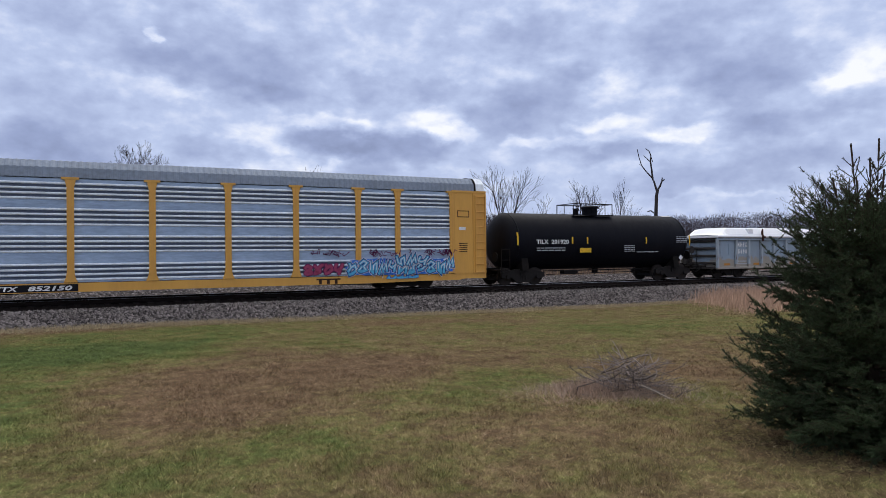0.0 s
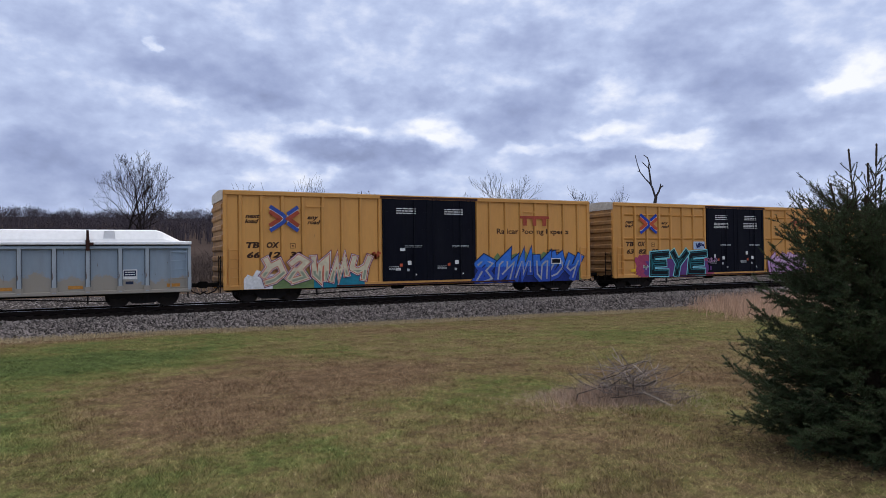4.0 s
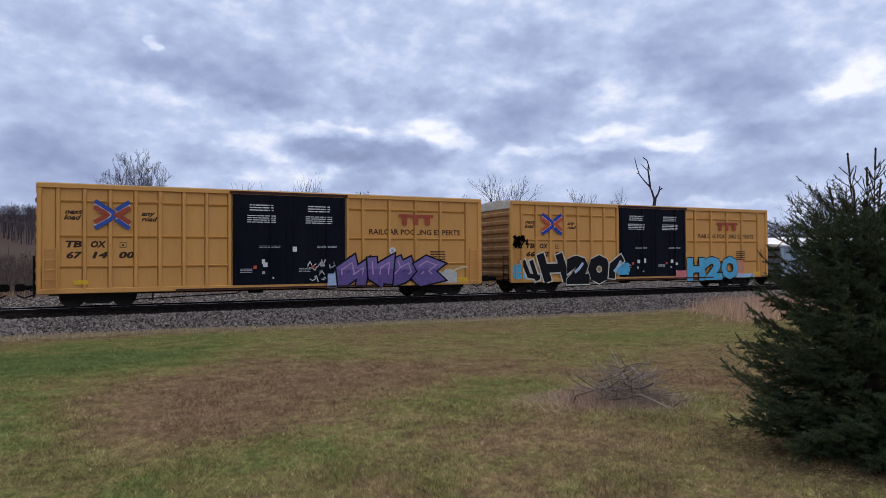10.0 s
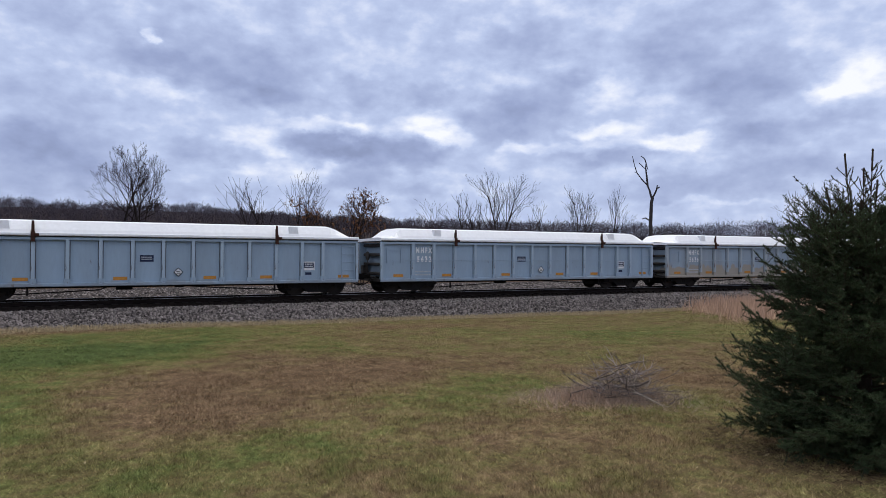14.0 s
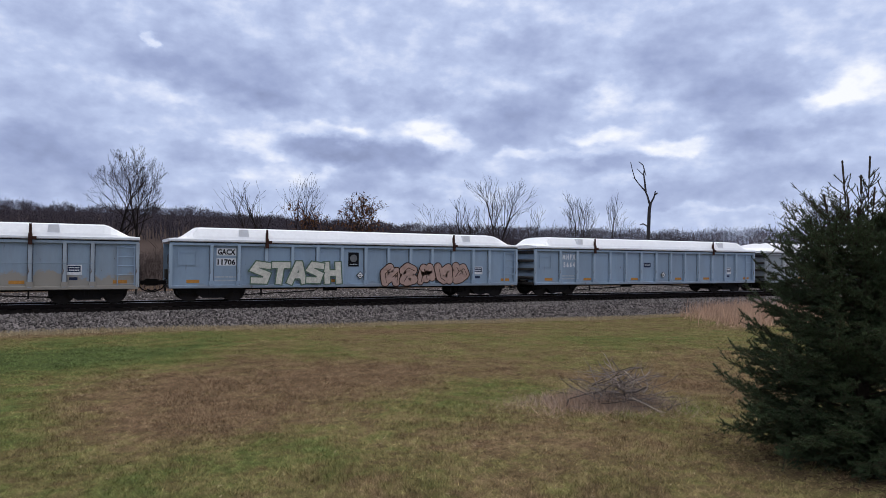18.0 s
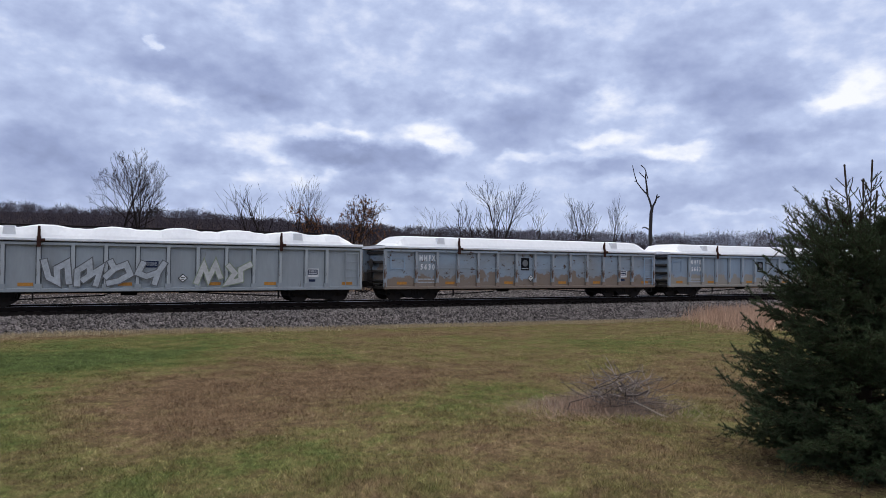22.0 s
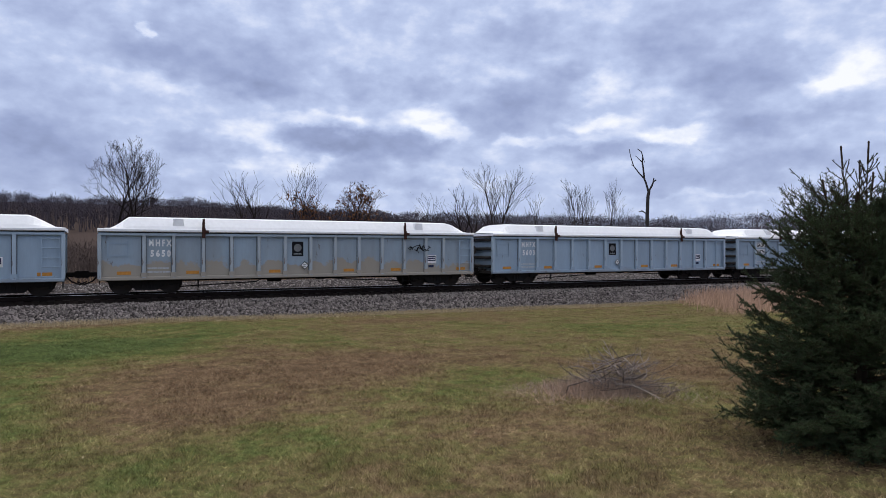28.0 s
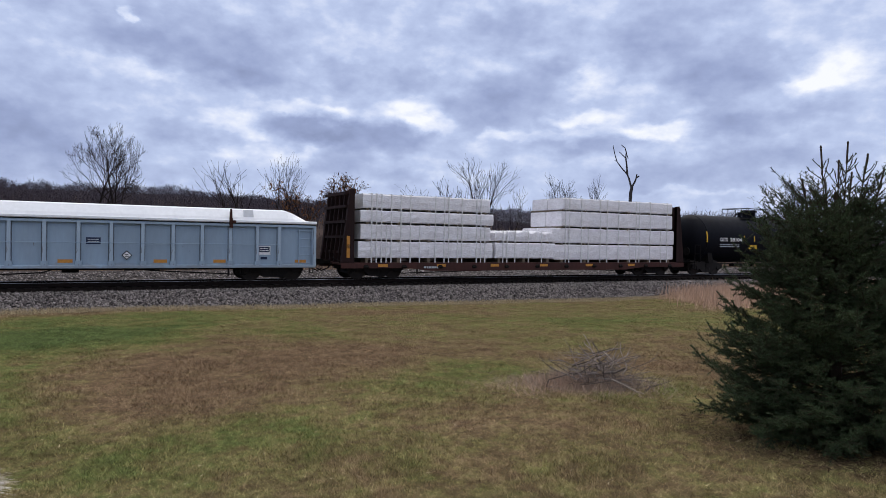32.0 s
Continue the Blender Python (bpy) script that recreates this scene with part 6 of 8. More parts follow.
        while x < h - 0.2:
            top = bounds[-1][1] + 0.01 if k % 4 != 3 or len(bounds) < 3 else bounds[-3][1] + 0.02
            part("strap", shared("strap:%.2f" % top, lambda: Shape().box(-0.028, 0.028, -1.475, -1.462, 0.88, top).box(-0.028, 0.028, -1.475, 1.47, top, top + 0.008)), STRAP, ob, at=pose(x, 0, 0))
            x += rnd.choice((0.25, 0.5, 0.85))
            k += 1
        return ob
    stack(s0 + 0.95, s0 + 8.1, ((1.30, 2.07), (2.16, 2.87), (2.97, 3.52), (3.62, 4.29)), "tall stack of white plastic-wrapped lumber under tie-down straps", 1)
    stack(s0 + 8.25, s0 + 12.05, ((1.30, 2.10), (2.18, 2.70)), "low stack of white plastic-wrapped lumber under tie-down straps", 2, True)
    stack(s0 + 12.3, s0 + 21.0, ((1.24, 2.05), (2.14, 2.95), (3.05, 3.87), (3.96, 4.60)), "tall stack of white plastic-wrapped lumber under tie-down straps", 3, steps=(-0.1, -0.2, 0.35, 0.45))
    return car

# ---- the train, car by car ----
autorack(-10.5, 16.9)
tank_car(18.14, 31.06, "TILX", "201920", "black tank car with railed manway and white lettering", True)



def piece_green(c, L, d0, d1):
    spikes(c, -L + 0.75, -L + 2.2, 0.88, 1.75, WHITE, 15, NEAR - 0.002, 8)
    spikes(c, -L + 2.0, -L + 4.0, 0.87, 1.75, GREENM, 11, NEAR - 0.004, 12)
    spikes(c, -L + 3.8, -L + 6.2, 0.86, 1.7, TEALB, 12, NEAR - 0.005, 12)
    wild = [WILD_FORMS[k] for k in (3, 1, 5, 0, 6)]
    fat_word(c, wild, [-L + x for x in (1.5, 2.6, 3.6, 4.5, 5.4, 6.5)], 1.15, 1.0, ((0.40, PLUM, ANY, BELOW), (0.34, WHITE, ANY, BELOW), (0.29, REDV, ANY, BELOW), (0.22, CREAM, ANY, BELOW), (0.10, SAGE, ANY, 1.6)), NEAR - 0.01, 0.1, 0.05)
    tags(c, -L + 6.35, -L + 6.6, 2.2, 2.3, 2, REDV, 16, NEAR - 0.012, 0.08)
    spikes(c, d1 - 0.1, L - 0.6, 0.86, 2.55, GREENM, 14, NEAR - 0.004, 24)
    spikes(c, d1 - 0.2, L - 0.75, 0.82, 2.0, NAVYB, 19, NEAR - 0.007, 20)
    wild = [WILD_FORMS[k] for k in (1, 4, 0, 5, 3, 6)]
    st = [d1 - 0.15, d1 + 1.1, d1 + 2.2, d1 + 3.3, d1 + 4.3, d1 + 5.3, L - 0.75]
    fat_word(c, wild, st, 0.95, 1.15, ((0.52, NAVYP, ANY, BELOW), (0.44, ROYAL, ANY, BELOW), (0.40, ROYALB, 1.62, BELOW), (0.09, STEELP, ANY, 1.9)), NEAR - 0.012, 0.18, 0.08)
    part("number_plate", Shape().box(L - 2.55, L - 1.95, NEAR - 0.075, NEAR - 0.07, 1.72, 2.02), WHITE, c, "white-framed plate left clear of paint")
    part("number_plate_face", Shape().box(L - 2.50, L - 2.0, NEAR - 0.079, NEAR - 0.075, 1.77, 1.97), BLACKP, c)


def piece_eye(c, L, d0, d1):
    cloud(c, -L + 1.5, -L + 3.6, 0.88, 2.15, MAGENTAD, 21, NEAR - 0.003)
    cloud(c, -L + 5.9, -L + 7.7, 0.88, 2.25, MAGENTAD, 27, NEAR - 0.003)
    cloud(c, -L + 2.2, -L + 7.2, 0.86, 1.9, PURPLE, 22, NEAR - 0.006)
    fat_word(c, "EYE", [-L + x for x in (2.45, 4.0, 5.35, 6.95)], 1.03, 1.2, ((0.50, AQUAL, ANY, BELOW), (0.38, BLACKP, ANY, BELOW), (0.26, TEAL, ANY, BELOW), (0.20, BLACKP, ANY, BELOW), (0.07, TEAL, 1.3, 1.9)), NEAR - 0.014, 0.12)
    tags(c, -L + 1.75, -L + 2.2, 1.35, 1.5, 3, WHITE, 23, NEAR - 0.01, 0.04)
    tags(c, -L + 7.0, -L + 7.5, 1.7, 1.85, 3, LILAC, 28, NEAR - 0.04, 0.04)
    part("graffiti_patch", Shape().box(-L + 5.95, -L + 6.85, NEAR - 0.004, NEAR, 2.42, 2.88), SKYP, c, "pale blue sprayed block")
    tags(c, -L + 6.05, -L + 6.35, 2.62, 2.66, 3, NAVYB, 25, NEAR - 0.012, 0.06)
    spikes(c, d1 + 0.4, d1 + 4.0, 0.86, 2.3, LILACP, 26, NEAR - 0.003, 14)
    wild = [WILD_FORMS[k] for k in (4, 6, 1)]
    fat_word(c, wild, [d1 + 0.4, d1 + 1.5, d1 + 2.5, d1 + 3.8], 1.05, 0.9, ((0.50, PLUM, ANY, BELOW), (0.42, LILAC, ANY, BELOW), (0.34, LILACP, 1.55, BELOW), (0.05, PLUM, ANY, BELOW)), NEAR - 0.012, 0.05, 0.04)
    tags(c, d1 + 0.3, d1 + 0.7, 2.3, 2.36, 2, BROWNP, 29, NEAR - 0.004, 0.03)


def piece_stone(c, L, d0, d1):
    cloud(c, -L + 0.25, -L + 1.0, 0.88, 1.55, GREYW, 30, NEAR - 0.004)
    cloud(c, -L + 0.9, -L + 1.7, 1.0, 2.2, GREYW, 60, NEAR - 0.006)
    coats = ((0.56, BLACKP, ANY, BELOW), (0.40, SAGE, ANY, BELOW), (0.28, SAGEW, ANY, BELOW), (0.16, WHITE, 1.55, BELOW), (0.05, GREENG, ANY, BELOW))
    fat_word(c, "ZONK", [-L + x for x in (1.45, 2.75, 3.9, 5.1, 6.35)], 1.08, 1.02, coats, NEAR - 0.012, 0.1, 0.03)
    fat_word(c, [WILD_FORMS[6]], [-L + 6.15, -L + 7.2], 1.08, 1.0, coats, NEAR - 0.045, 0.1)
    tags(c, -L + 6.9, -L + 7.9, 1.2, 1.9, 9, WHITE, 61, NEAR - 0.05, 0.05)
    part("graffiti_patch", Shape().box(-L + 1.0, -L + 1.12, NEAR - 0.02, NEAR - 0.016, 1.3, 2.1), AMBER, c, "yellow reflective strip")
    part("graffiti_patch", Shape().box(-L + 0.98, -L + 1.75, NEAR - 0.075, NEAR - 0.07, 0.97, 1.2), ORANGE, c, "orange reflective panel")
    part("graffiti_patch", Shape().box(-L + 6.45, -L + 6.58, NEAR - 0.075, NEAR - 0.07, 1.3, 1.75), AMBER, c, "yellow reflective strip")
    tags(c, d0 + 0.2, d0 + 1.6, 1.15, 1.45, 8, WHITE, 32, NEAR - 0.036, 0.05)
    tags(c, d0 + 2.9, d1 - 0.5, 1.15, 1.4, 6, WHITE, 62, NEAR - 0.036, 0.05)
    tags(c, d0 + 0.5, d0 + 1.5, 2.85, 3.25, 12, GREYP, 33, NEAR - 0.036, 0.035)
    tags(c, d0 + 3.1, d0 + 3.9, 2.9, 3.2, 8, WHITE, 38, NEAR - 0.036, 0.035)
    tags(c, d0 + 3.2, d0 + 3.8, 2.35, 2.5, 5, WHITE, 63, NEAR - 0.036, 0.035)
    tags(c, -L + 0.85, -L + 1.3, 2.9, 3.3, 8, BROWNP, 36, NEAR + 0.0, 0.025)
    tags(c, L - 0.75, L - 0.4, 2.6, 3.0, 6, BLACKP, 37, NEAR - 0.01, 0.04)
    cloud(c, d1 - 0.3, d1 + 0.9, 0.84, 1.45, SKYB, 34, NEAR - 0.003)
    cloud(c, d1 + 1.5, L - 1.1, 1.3, 2.35, SKYB, 39, NEAR - 0.003)
    cloud(c, L - 0.9, L - 0.25, 0.86, 1.4, SKYB, 59, NEAR - 0.003)
    coats = ((0.54, BLACKP, ANY, BELOW), (0.38, CREAMP, 1.5, BELOW), (0.38, PINK, ANY, 1.5), (0.14, PINKL, ANY, 1.3))
    fat_word(c, "KERSE", [d1 + x for x in (0.45, 1.75, 2.75, 3.75, 4.75, 5.75)], 1.02, 1.12, coats, NEAR - 0.012, -0.10, 0.05)
    fat_word(c, [(((0, .05), (.5, .5), (1, .1)),)], [d1 + 5.5, L - 0.55], 0.98, 0.6, coats, NEAR - 0.008)


def piece_violet(c, L, d0, d1):
    spikes(c, d1 - 0.9, d1 + 0.2, 0.86, 1.7, SKYP, 40, NEAR - 0.038, 8)
    wild = [WILD_FORMS[k] for k in (4, 5, 3, 1)]
    fat_word(c, wild, [d1 + x for x in (-0.4, 0.95, 2.2, 3.3, 4.7)], 1.08, 0.92, ((0.60, BLACKP, ANY, BELOW), (0.46, VIOLET, ANY, BELOW), (0.42, VIOLETL, 1.65, BELOW), (0.06, LILAC, 1.4, BELOW)), NEAR - 0.04, 0.15)
    spikes(c, d1 + 4.6, d1 + 5.6, 0.95, 1.75, GREYW, 45, NEAR - 0.004, 7)
    part("graffiti_stroke", band([(d1 + 5.2, 1.45), (d1 + 5.6, 1.6), (d1 + 6.0, 1.72), (d1 + 6.2, 1.7)], 0.09, NEAR - 0.006), CREAM, c)
    part("graffiti_stroke", Shape().lathe([(0, 0.16), (0.003, 0.16)], 18, 1, (d1 + 2.25, NEAR - 0.01, 2.5)), WHITE, c, "white sprayed dot")
    part("graffiti_stroke", Shape().lathe([(0, 0.08), (0.003, 0.08)], 14, 1, (d1 + 2.25, NEAR - 0.014, 2.5)), GREYP, c)
    tags(c, d0 + 3.2, d1 - 0.2, 1.2, 2.0, 8, WHITE, 43, NEAR - 0.036, 0.04)


def piece_water(c, L, d0, d1):
    cloud(c, -L + 0.1, -L + 0.95, 1.05, 1.8, SKYB, 50, NEAR - 0.004)
    cloud(c, -L + 6.8, -L + 7.7, 1.15, 1.85, SKYB, 52, NEAR - 0.036)
    coats = ((0.60, CREAMW, ANY, BELOW), (0.46, BLACKP, ANY, BELOW))
    fat_word(c, [(((.1, 1), (.2, .2), (.9, .1)), ((.7, 1), (.75, 0)))], [-L + 0.7, -L + 1.75], 1.05, 0.85, ((0.42, CREAMW, ANY, BELOW), (0.24, BLACKP, ANY, BELOW)), NEAR - 0.01, -0.25)
    fat_word(c, "H", [-L + 1.65, -L + 3.55], 1.05, 1.1, coats, NEAR - 0.014, -0.22)
    painted_word(c, "2O", -L + 3.45, -L + 6.25, 0.95, 2.1, ((0.26, CREAMW), (0.20, BLACKP)), NEAR - 0.045)
    fat_word(c, [(((.9, 1), (.3, .6), (.25, .05)),)], [-L + 6.05, -L + 7.25], 1.12, 0.9, ((0.58, CREAMW, ANY, BELOW), (0.44, BLACKP, ANY, BELOW)), NEAR - 0.07, 0.1)
    part("graffiti_stroke", band([(-L + 3.9, 1.35), (-L + 4.2, 1.55), (-L + 4.45, 1.85)], 0.16, NEAR - 0.08), SKYP, c, "pale blue sprayed highlight")
    part("graffiti_stroke", band([(-L + 6.55, 1.35), (-L + 6.8, 1.6), (-L + 7.05, 1.95)], 0.16, NEAR - 0.095), SKYP, c, "pale blue sprayed highlight")
    tags(c, -L + 0.05, -L + 0.45, 2.6, 3.2, 12, BLACKP, 53, NEAR - 0.01, 0.08)
    cloud(c, d1 - 0.8, d1 + 0.2, 0.86, 1.35, PINK, 57, NEAR - 0.036)
    cloud(c, d1 + 3.9, d1 + 4.9, 0.9, 1.9, PINKD, 55, NEAR - 0.002)
    cloud(c, d1 + 4.0, d1 + 5.8, 0.86, 1.10, SKYP, 58, NEAR - 0.006)
    painted_word(c, "H2O", d1 + 0.10, d1 + 4.3, 0.88, 2.05, ((0.17, BLACKP), (0.115, SKYB)), NEAR - 0.04)


def tagged_side(c, L):
    fat_word(c, "STASH", [-L + x for x in (3.2, 4.05, 4.8, 5.6, 6.35, 7.2)], 1.12, 0.75, ((0.36, GREENG, ANY, BELOW), (0.25, CREAMW, ANY, BELOW)), NEAR - 0.012, 0.05)
    throw_up(c, -L + 9.1, -L + 13.7, 0.90, 2.0, 5, SALMONG, BROWNP, 62)


def tagged_white(c, L):
    wild = [WILD_FORMS[k] for k in (5, 4, 3, 6)]
    fat_word(c, wild, [-L + x for x in (3.9, 5.0, 6.0, 7.1, 8.3)], 1.15, 0.85, ((0.28, STEELD, ANY, BELOW), (0.20, GREYP, ANY, BELOW)), NEAR - 0.012, 0.1)
    fat_word(c, [WILD_FORMS[0], WILD_FORMS[2]], [-L + 9.3, -L + 10.5, -L + 11.6], 1.15, 0.8, ((0.28, SAGE, ANY, BELOW), (0.20, GREYW, ANY, BELOW)), NEAR - 0.012, 0.1)


def scrawled(c, L):
    tags(c, -L + 12.9, -L + 14.0, 2.0, 2.2, 6, BLACKP, 65, NEAR - 0.012)


gondola(32.9, 49.48, "MHFX", "5698", GOND_TAN, False, "weathered grey covered gondola with a white lid", big=True)
boxcar(50.78, 69.72, "661232", False, False, "yellow boxcar with black double doors, red, green and blue graffiti", "mixed", piece_green)
boxcar(71.4, 90.35, "638283", True, False, "yellow boxcar with black double doors and large aqua graffiti", "caps", piece_eye, True)
boxcar(91.79, 110.74, "660842", False, True, "pale yellow boxcar with black double doors, green and salmon graffiti", "plate", piece_stone)
boxcar(112.6, 131.52, "671400", True, False, "yellow boxcar with black double doors and violet graffiti", "caps", piece_violet)
boxcar(133.3, 152.28, "661209", True, False, "yellow boxcar with black double doors, black and sky-blue graffiti", "caps", piece_water, True)
PITCH = 17.688
COVERED = [  # mark, number, paint, number boards, graffiti, dented lid, large emblem plate, side rod
    ("GACX", "11746", GOND, True, None, 0, False, False), ("MHFX", "5632", GOND, False, None, 0, False, True), ("MHFX", "5636", GOND_TAN, False, None, 0, False, True),
    ("GACX", "11706", GOND, True, tagged_side, 0, True, False), ("MHFX", "5664", GOND, False, None, 0, False, False), ("GACX", "11699", GOND_GREY, True, tagged_white, 2, False, False),
    ("MHFX", "5630", GOND_RUST, False, None, 0, True, True), ("MHFX", "5663", GOND_TAN, False, None, 0, True, False), ("GACX", "11736", GOND, True, None, 0, False, False),
    ("MHFX", "5650", GOND_TAN, False, scrawled, 0, True, False), ("MHFX", "5603", GOND, False, None, 0, True, False), ("GACX", "11774", GOND, True, None, 0, False, True),
]
LOOKS = {GOND.name: "blue-grey covered gondola with a white lid", GOND_GREY.name: "faded plain grey covered gondola with a dented white lid", GOND_TAN.name: "weathered grey covered gondola with a white lid", GOND_RUST.name: "heavily rusted grey covered gondola with a white lid"}
for k, (mark, number, paint, plates, extra, dents, big, rod) in enumerate(COVERED):
    s0 = 153.67 + k * PITCH
    gondola(s0, s0 + 16.55, mark, number, paint, plates, LOOKS[paint.name] + (" and graffiti" if extra else ""), extra, dents, big, rod)
flatcar(366.0, 387.8)
tank_car(389.2, 402.1, "CGTX", "28104", "black tank car with railed manway and white lettering")


# ---- plants ----
def ray_place(az, dist, z=None):
    """A spot on the land by its bearing from the eye and its distance."""
    a = radians(az)
    x, y = dist * math.sin(a), dist * math.cos(a)
    return Vector((x, y, land(x, y) if z is None else z))


BARK = surface("bark_grey_brown", (0.036, 0.029, 0.027), (0.022, 0.018, 0.017), 0.95, grain=4, stain=0.8, spec=0.0)
BARK_DEAD = surface("bark_dead_grey", (0.060, 0.054, 0.054), (0.035, 0.032, 0.034), 0.95, grain=4, stain=0.8, spec=0.0)
LEAF_RUST = surface("leaf_rust", (0.17, 0.082, 0.040), (0.11, 0.055, 0.03), 0.8, grain=8, stain=1.0, vary=0.3, island=True, bump=0, spec=0.0)
BRUSH = surface("brush_twigs", (0.098, 0.075, 0.066), (0.062, 0.048, 0.045), 0.95, grain=0.3, stain=0.03, world=True, vary=0.2, island=True, bump=0, spec=0.0)
# ridge colour with the bluish haze of distance mixed in
WOODS = surface("hazy_far_woods", (0.074, 0.064, 0.078), (0.056, 0.048, 0.056), 0.95, grain=0.2, stain=0.015, world=True, vary=0.12, island=True, bump=0, spec=0.0)
REED = surface("dry_reed", (0.33, 0.225, 0.135), (0.22, 0.14, 0.09), 0.9, grain=3, stain=0.5, world=True, vary=0.3, island=True, bump=0, spec=0.0)
REED_PINK = surface("dry_tall_grass", (0.50, 0.34, 0.245), (0.38, 0.24, 0.17), 0.9, grain=3, stain=0.5, world=True, vary=0.3, island=True, bump=0, spec=0.0)
NEEDLE = surface("spruce_needle", (0.062, 0.090, 0.042), (0.020, 0.036, 0.021), 0.65, grain=6, stain=1.5, world=True, vary=0.4, island=True, bump=0, spec=0.1)
NEEDLE_DRY = surface("fallen_needles", (0.075, 0.052, 0.034), (0.04, 0.028, 0.02), 0.95, grain=9, stain=2, world=True, vary=0.5, island=True, bump=0, spec=0.0)
TWIG = surface("spruce_twig", (0.055, 0.040, 0.028), (0.035, 0.025, 0.02), 0.9, grain=20, stain=3, spec=0.1)
STICK = surface("dead_stick", (0.200, 0.168, 0.154), (0.085, 0.069, 0.066), 0.9, grain=20, stain=3, vary=0.6, spec=0.1)
STICK_PALE = surface("peeled_stick", (0.42, 0.36, 0.30), (0.16, 0.13, 0.11), 0.8, grain=18, stain=6, spec=0.1)


def slivers(name, base, tip, width, rng):
    """Thin triangles from base to tip: blades, reeds and far twigs."""
    n = len(base)
    a = rng.uniform(0, math.tau, n)
    w = np.stack([np.cos(a), np.sin(a), np.zeros(n)], 1) * (np.asarray(width) / 2)[:, None]
    v = np.stack([base - w, base + w, tip], 1).reshape(-1, 3)
    return array_mesh(name, v, np.arange(3 * n).reshape(-1, 3))


def grow(s, rnd, p, d, length, r, depth, spread, first=0.3, limbs=None):
    """One limb: bent pieces that thin out, with side limbs beyond its first part that strive upward."""
    n = (9 if limbs else 6 if depth < 3 else 5) if depth > 1 else (4 if depth else 2)
    tip = max(r * 0.3, 0.017)
    for k in range(n):
        f = (k + 1) / n
        d = (d + Vector((rnd.uniform(-1, 1), rnd.uniform(-1, 1), rnd.uniform(-0.8, 0.9))) * (0.11 if limbs else 0.24) + Vector((0, 0, 0.05))).normalized()
        q = p + d * length / n
        ra, rb = r + (tip - r) * (f - 1 / n), r + (tip - r) * f
        (limbs or s).tube(p, q, ra, rb, 7 if limbs else (5 if depth > 1 else 3), cap=False)
        if depth > 0 and f >= first:
            for j in range(2 if limbs else 1):
                side = d.cross(Vector((rnd.uniform(-1, 1), rnd.uniform(-1, 1), rnd.uniform(-1, 1)))).normalized()
                a = spread * rnd.uniform(0.7, 1.25)
                nd = (d * math.cos(a) + side * math.sin(a) + Vector((0, 0, 0.18))).normalized()
                reach = length * (0.70 - 0.42 * f if limbs else 0.74 - 0.34 * f) * rnd.uniform(0.75, 1.15)
                grow(s, rnd, q, nd, reach, rb * 0.6, depth - 1, spread)
        p = q


def bare_tree(name, az, dist, top, seed, stems, spread, label, thick=0.2, depth=3, fork=0.15, bark=None, tilt=0.0, slim=1.0):
    """A leafless tree whose tip stands at an elevation, seen from the eye."""
    rnd = random.Random(seed)
    base = ray_place(az, dist)
    h = EYE[2] + dist * math.tan(radians(top)) - base.z
    t = thing(name, Matrix.Translation(base), label, "tree", "bare trees beyond the track")
    trunk, crown = Shape(), Shape()
    for k in range(stems):
        lean = Vector(((k - (stems - 1) / 2) * fork * 1.6 + tilt + rnd.uniform(-0.05, 0.05), rnd.uniform(-0.12, 0.12), 1)).normalized()
        grow(crown, rnd, Vector(((k - (stems - 1) / 2) * 0.5, 0, -0.2)), lean, h * rnd.uniform(0.9, 1.0), thick * 0.9, depth, spread, 0.34, trunk)
    f = h / float(np.percentile([v[2] for v in crown.v], 99))
    crown.v = [(x * slim, y * slim, z * f) for x, y, z in crown.v]
    trunk.v = [(x * slim, y * slim, z * f) for x, y, z in trunk.v]
    part("trunk", trunk, bark or BARK, t)
    part("crown", crown, bark or BARK, t)
    return t, crown


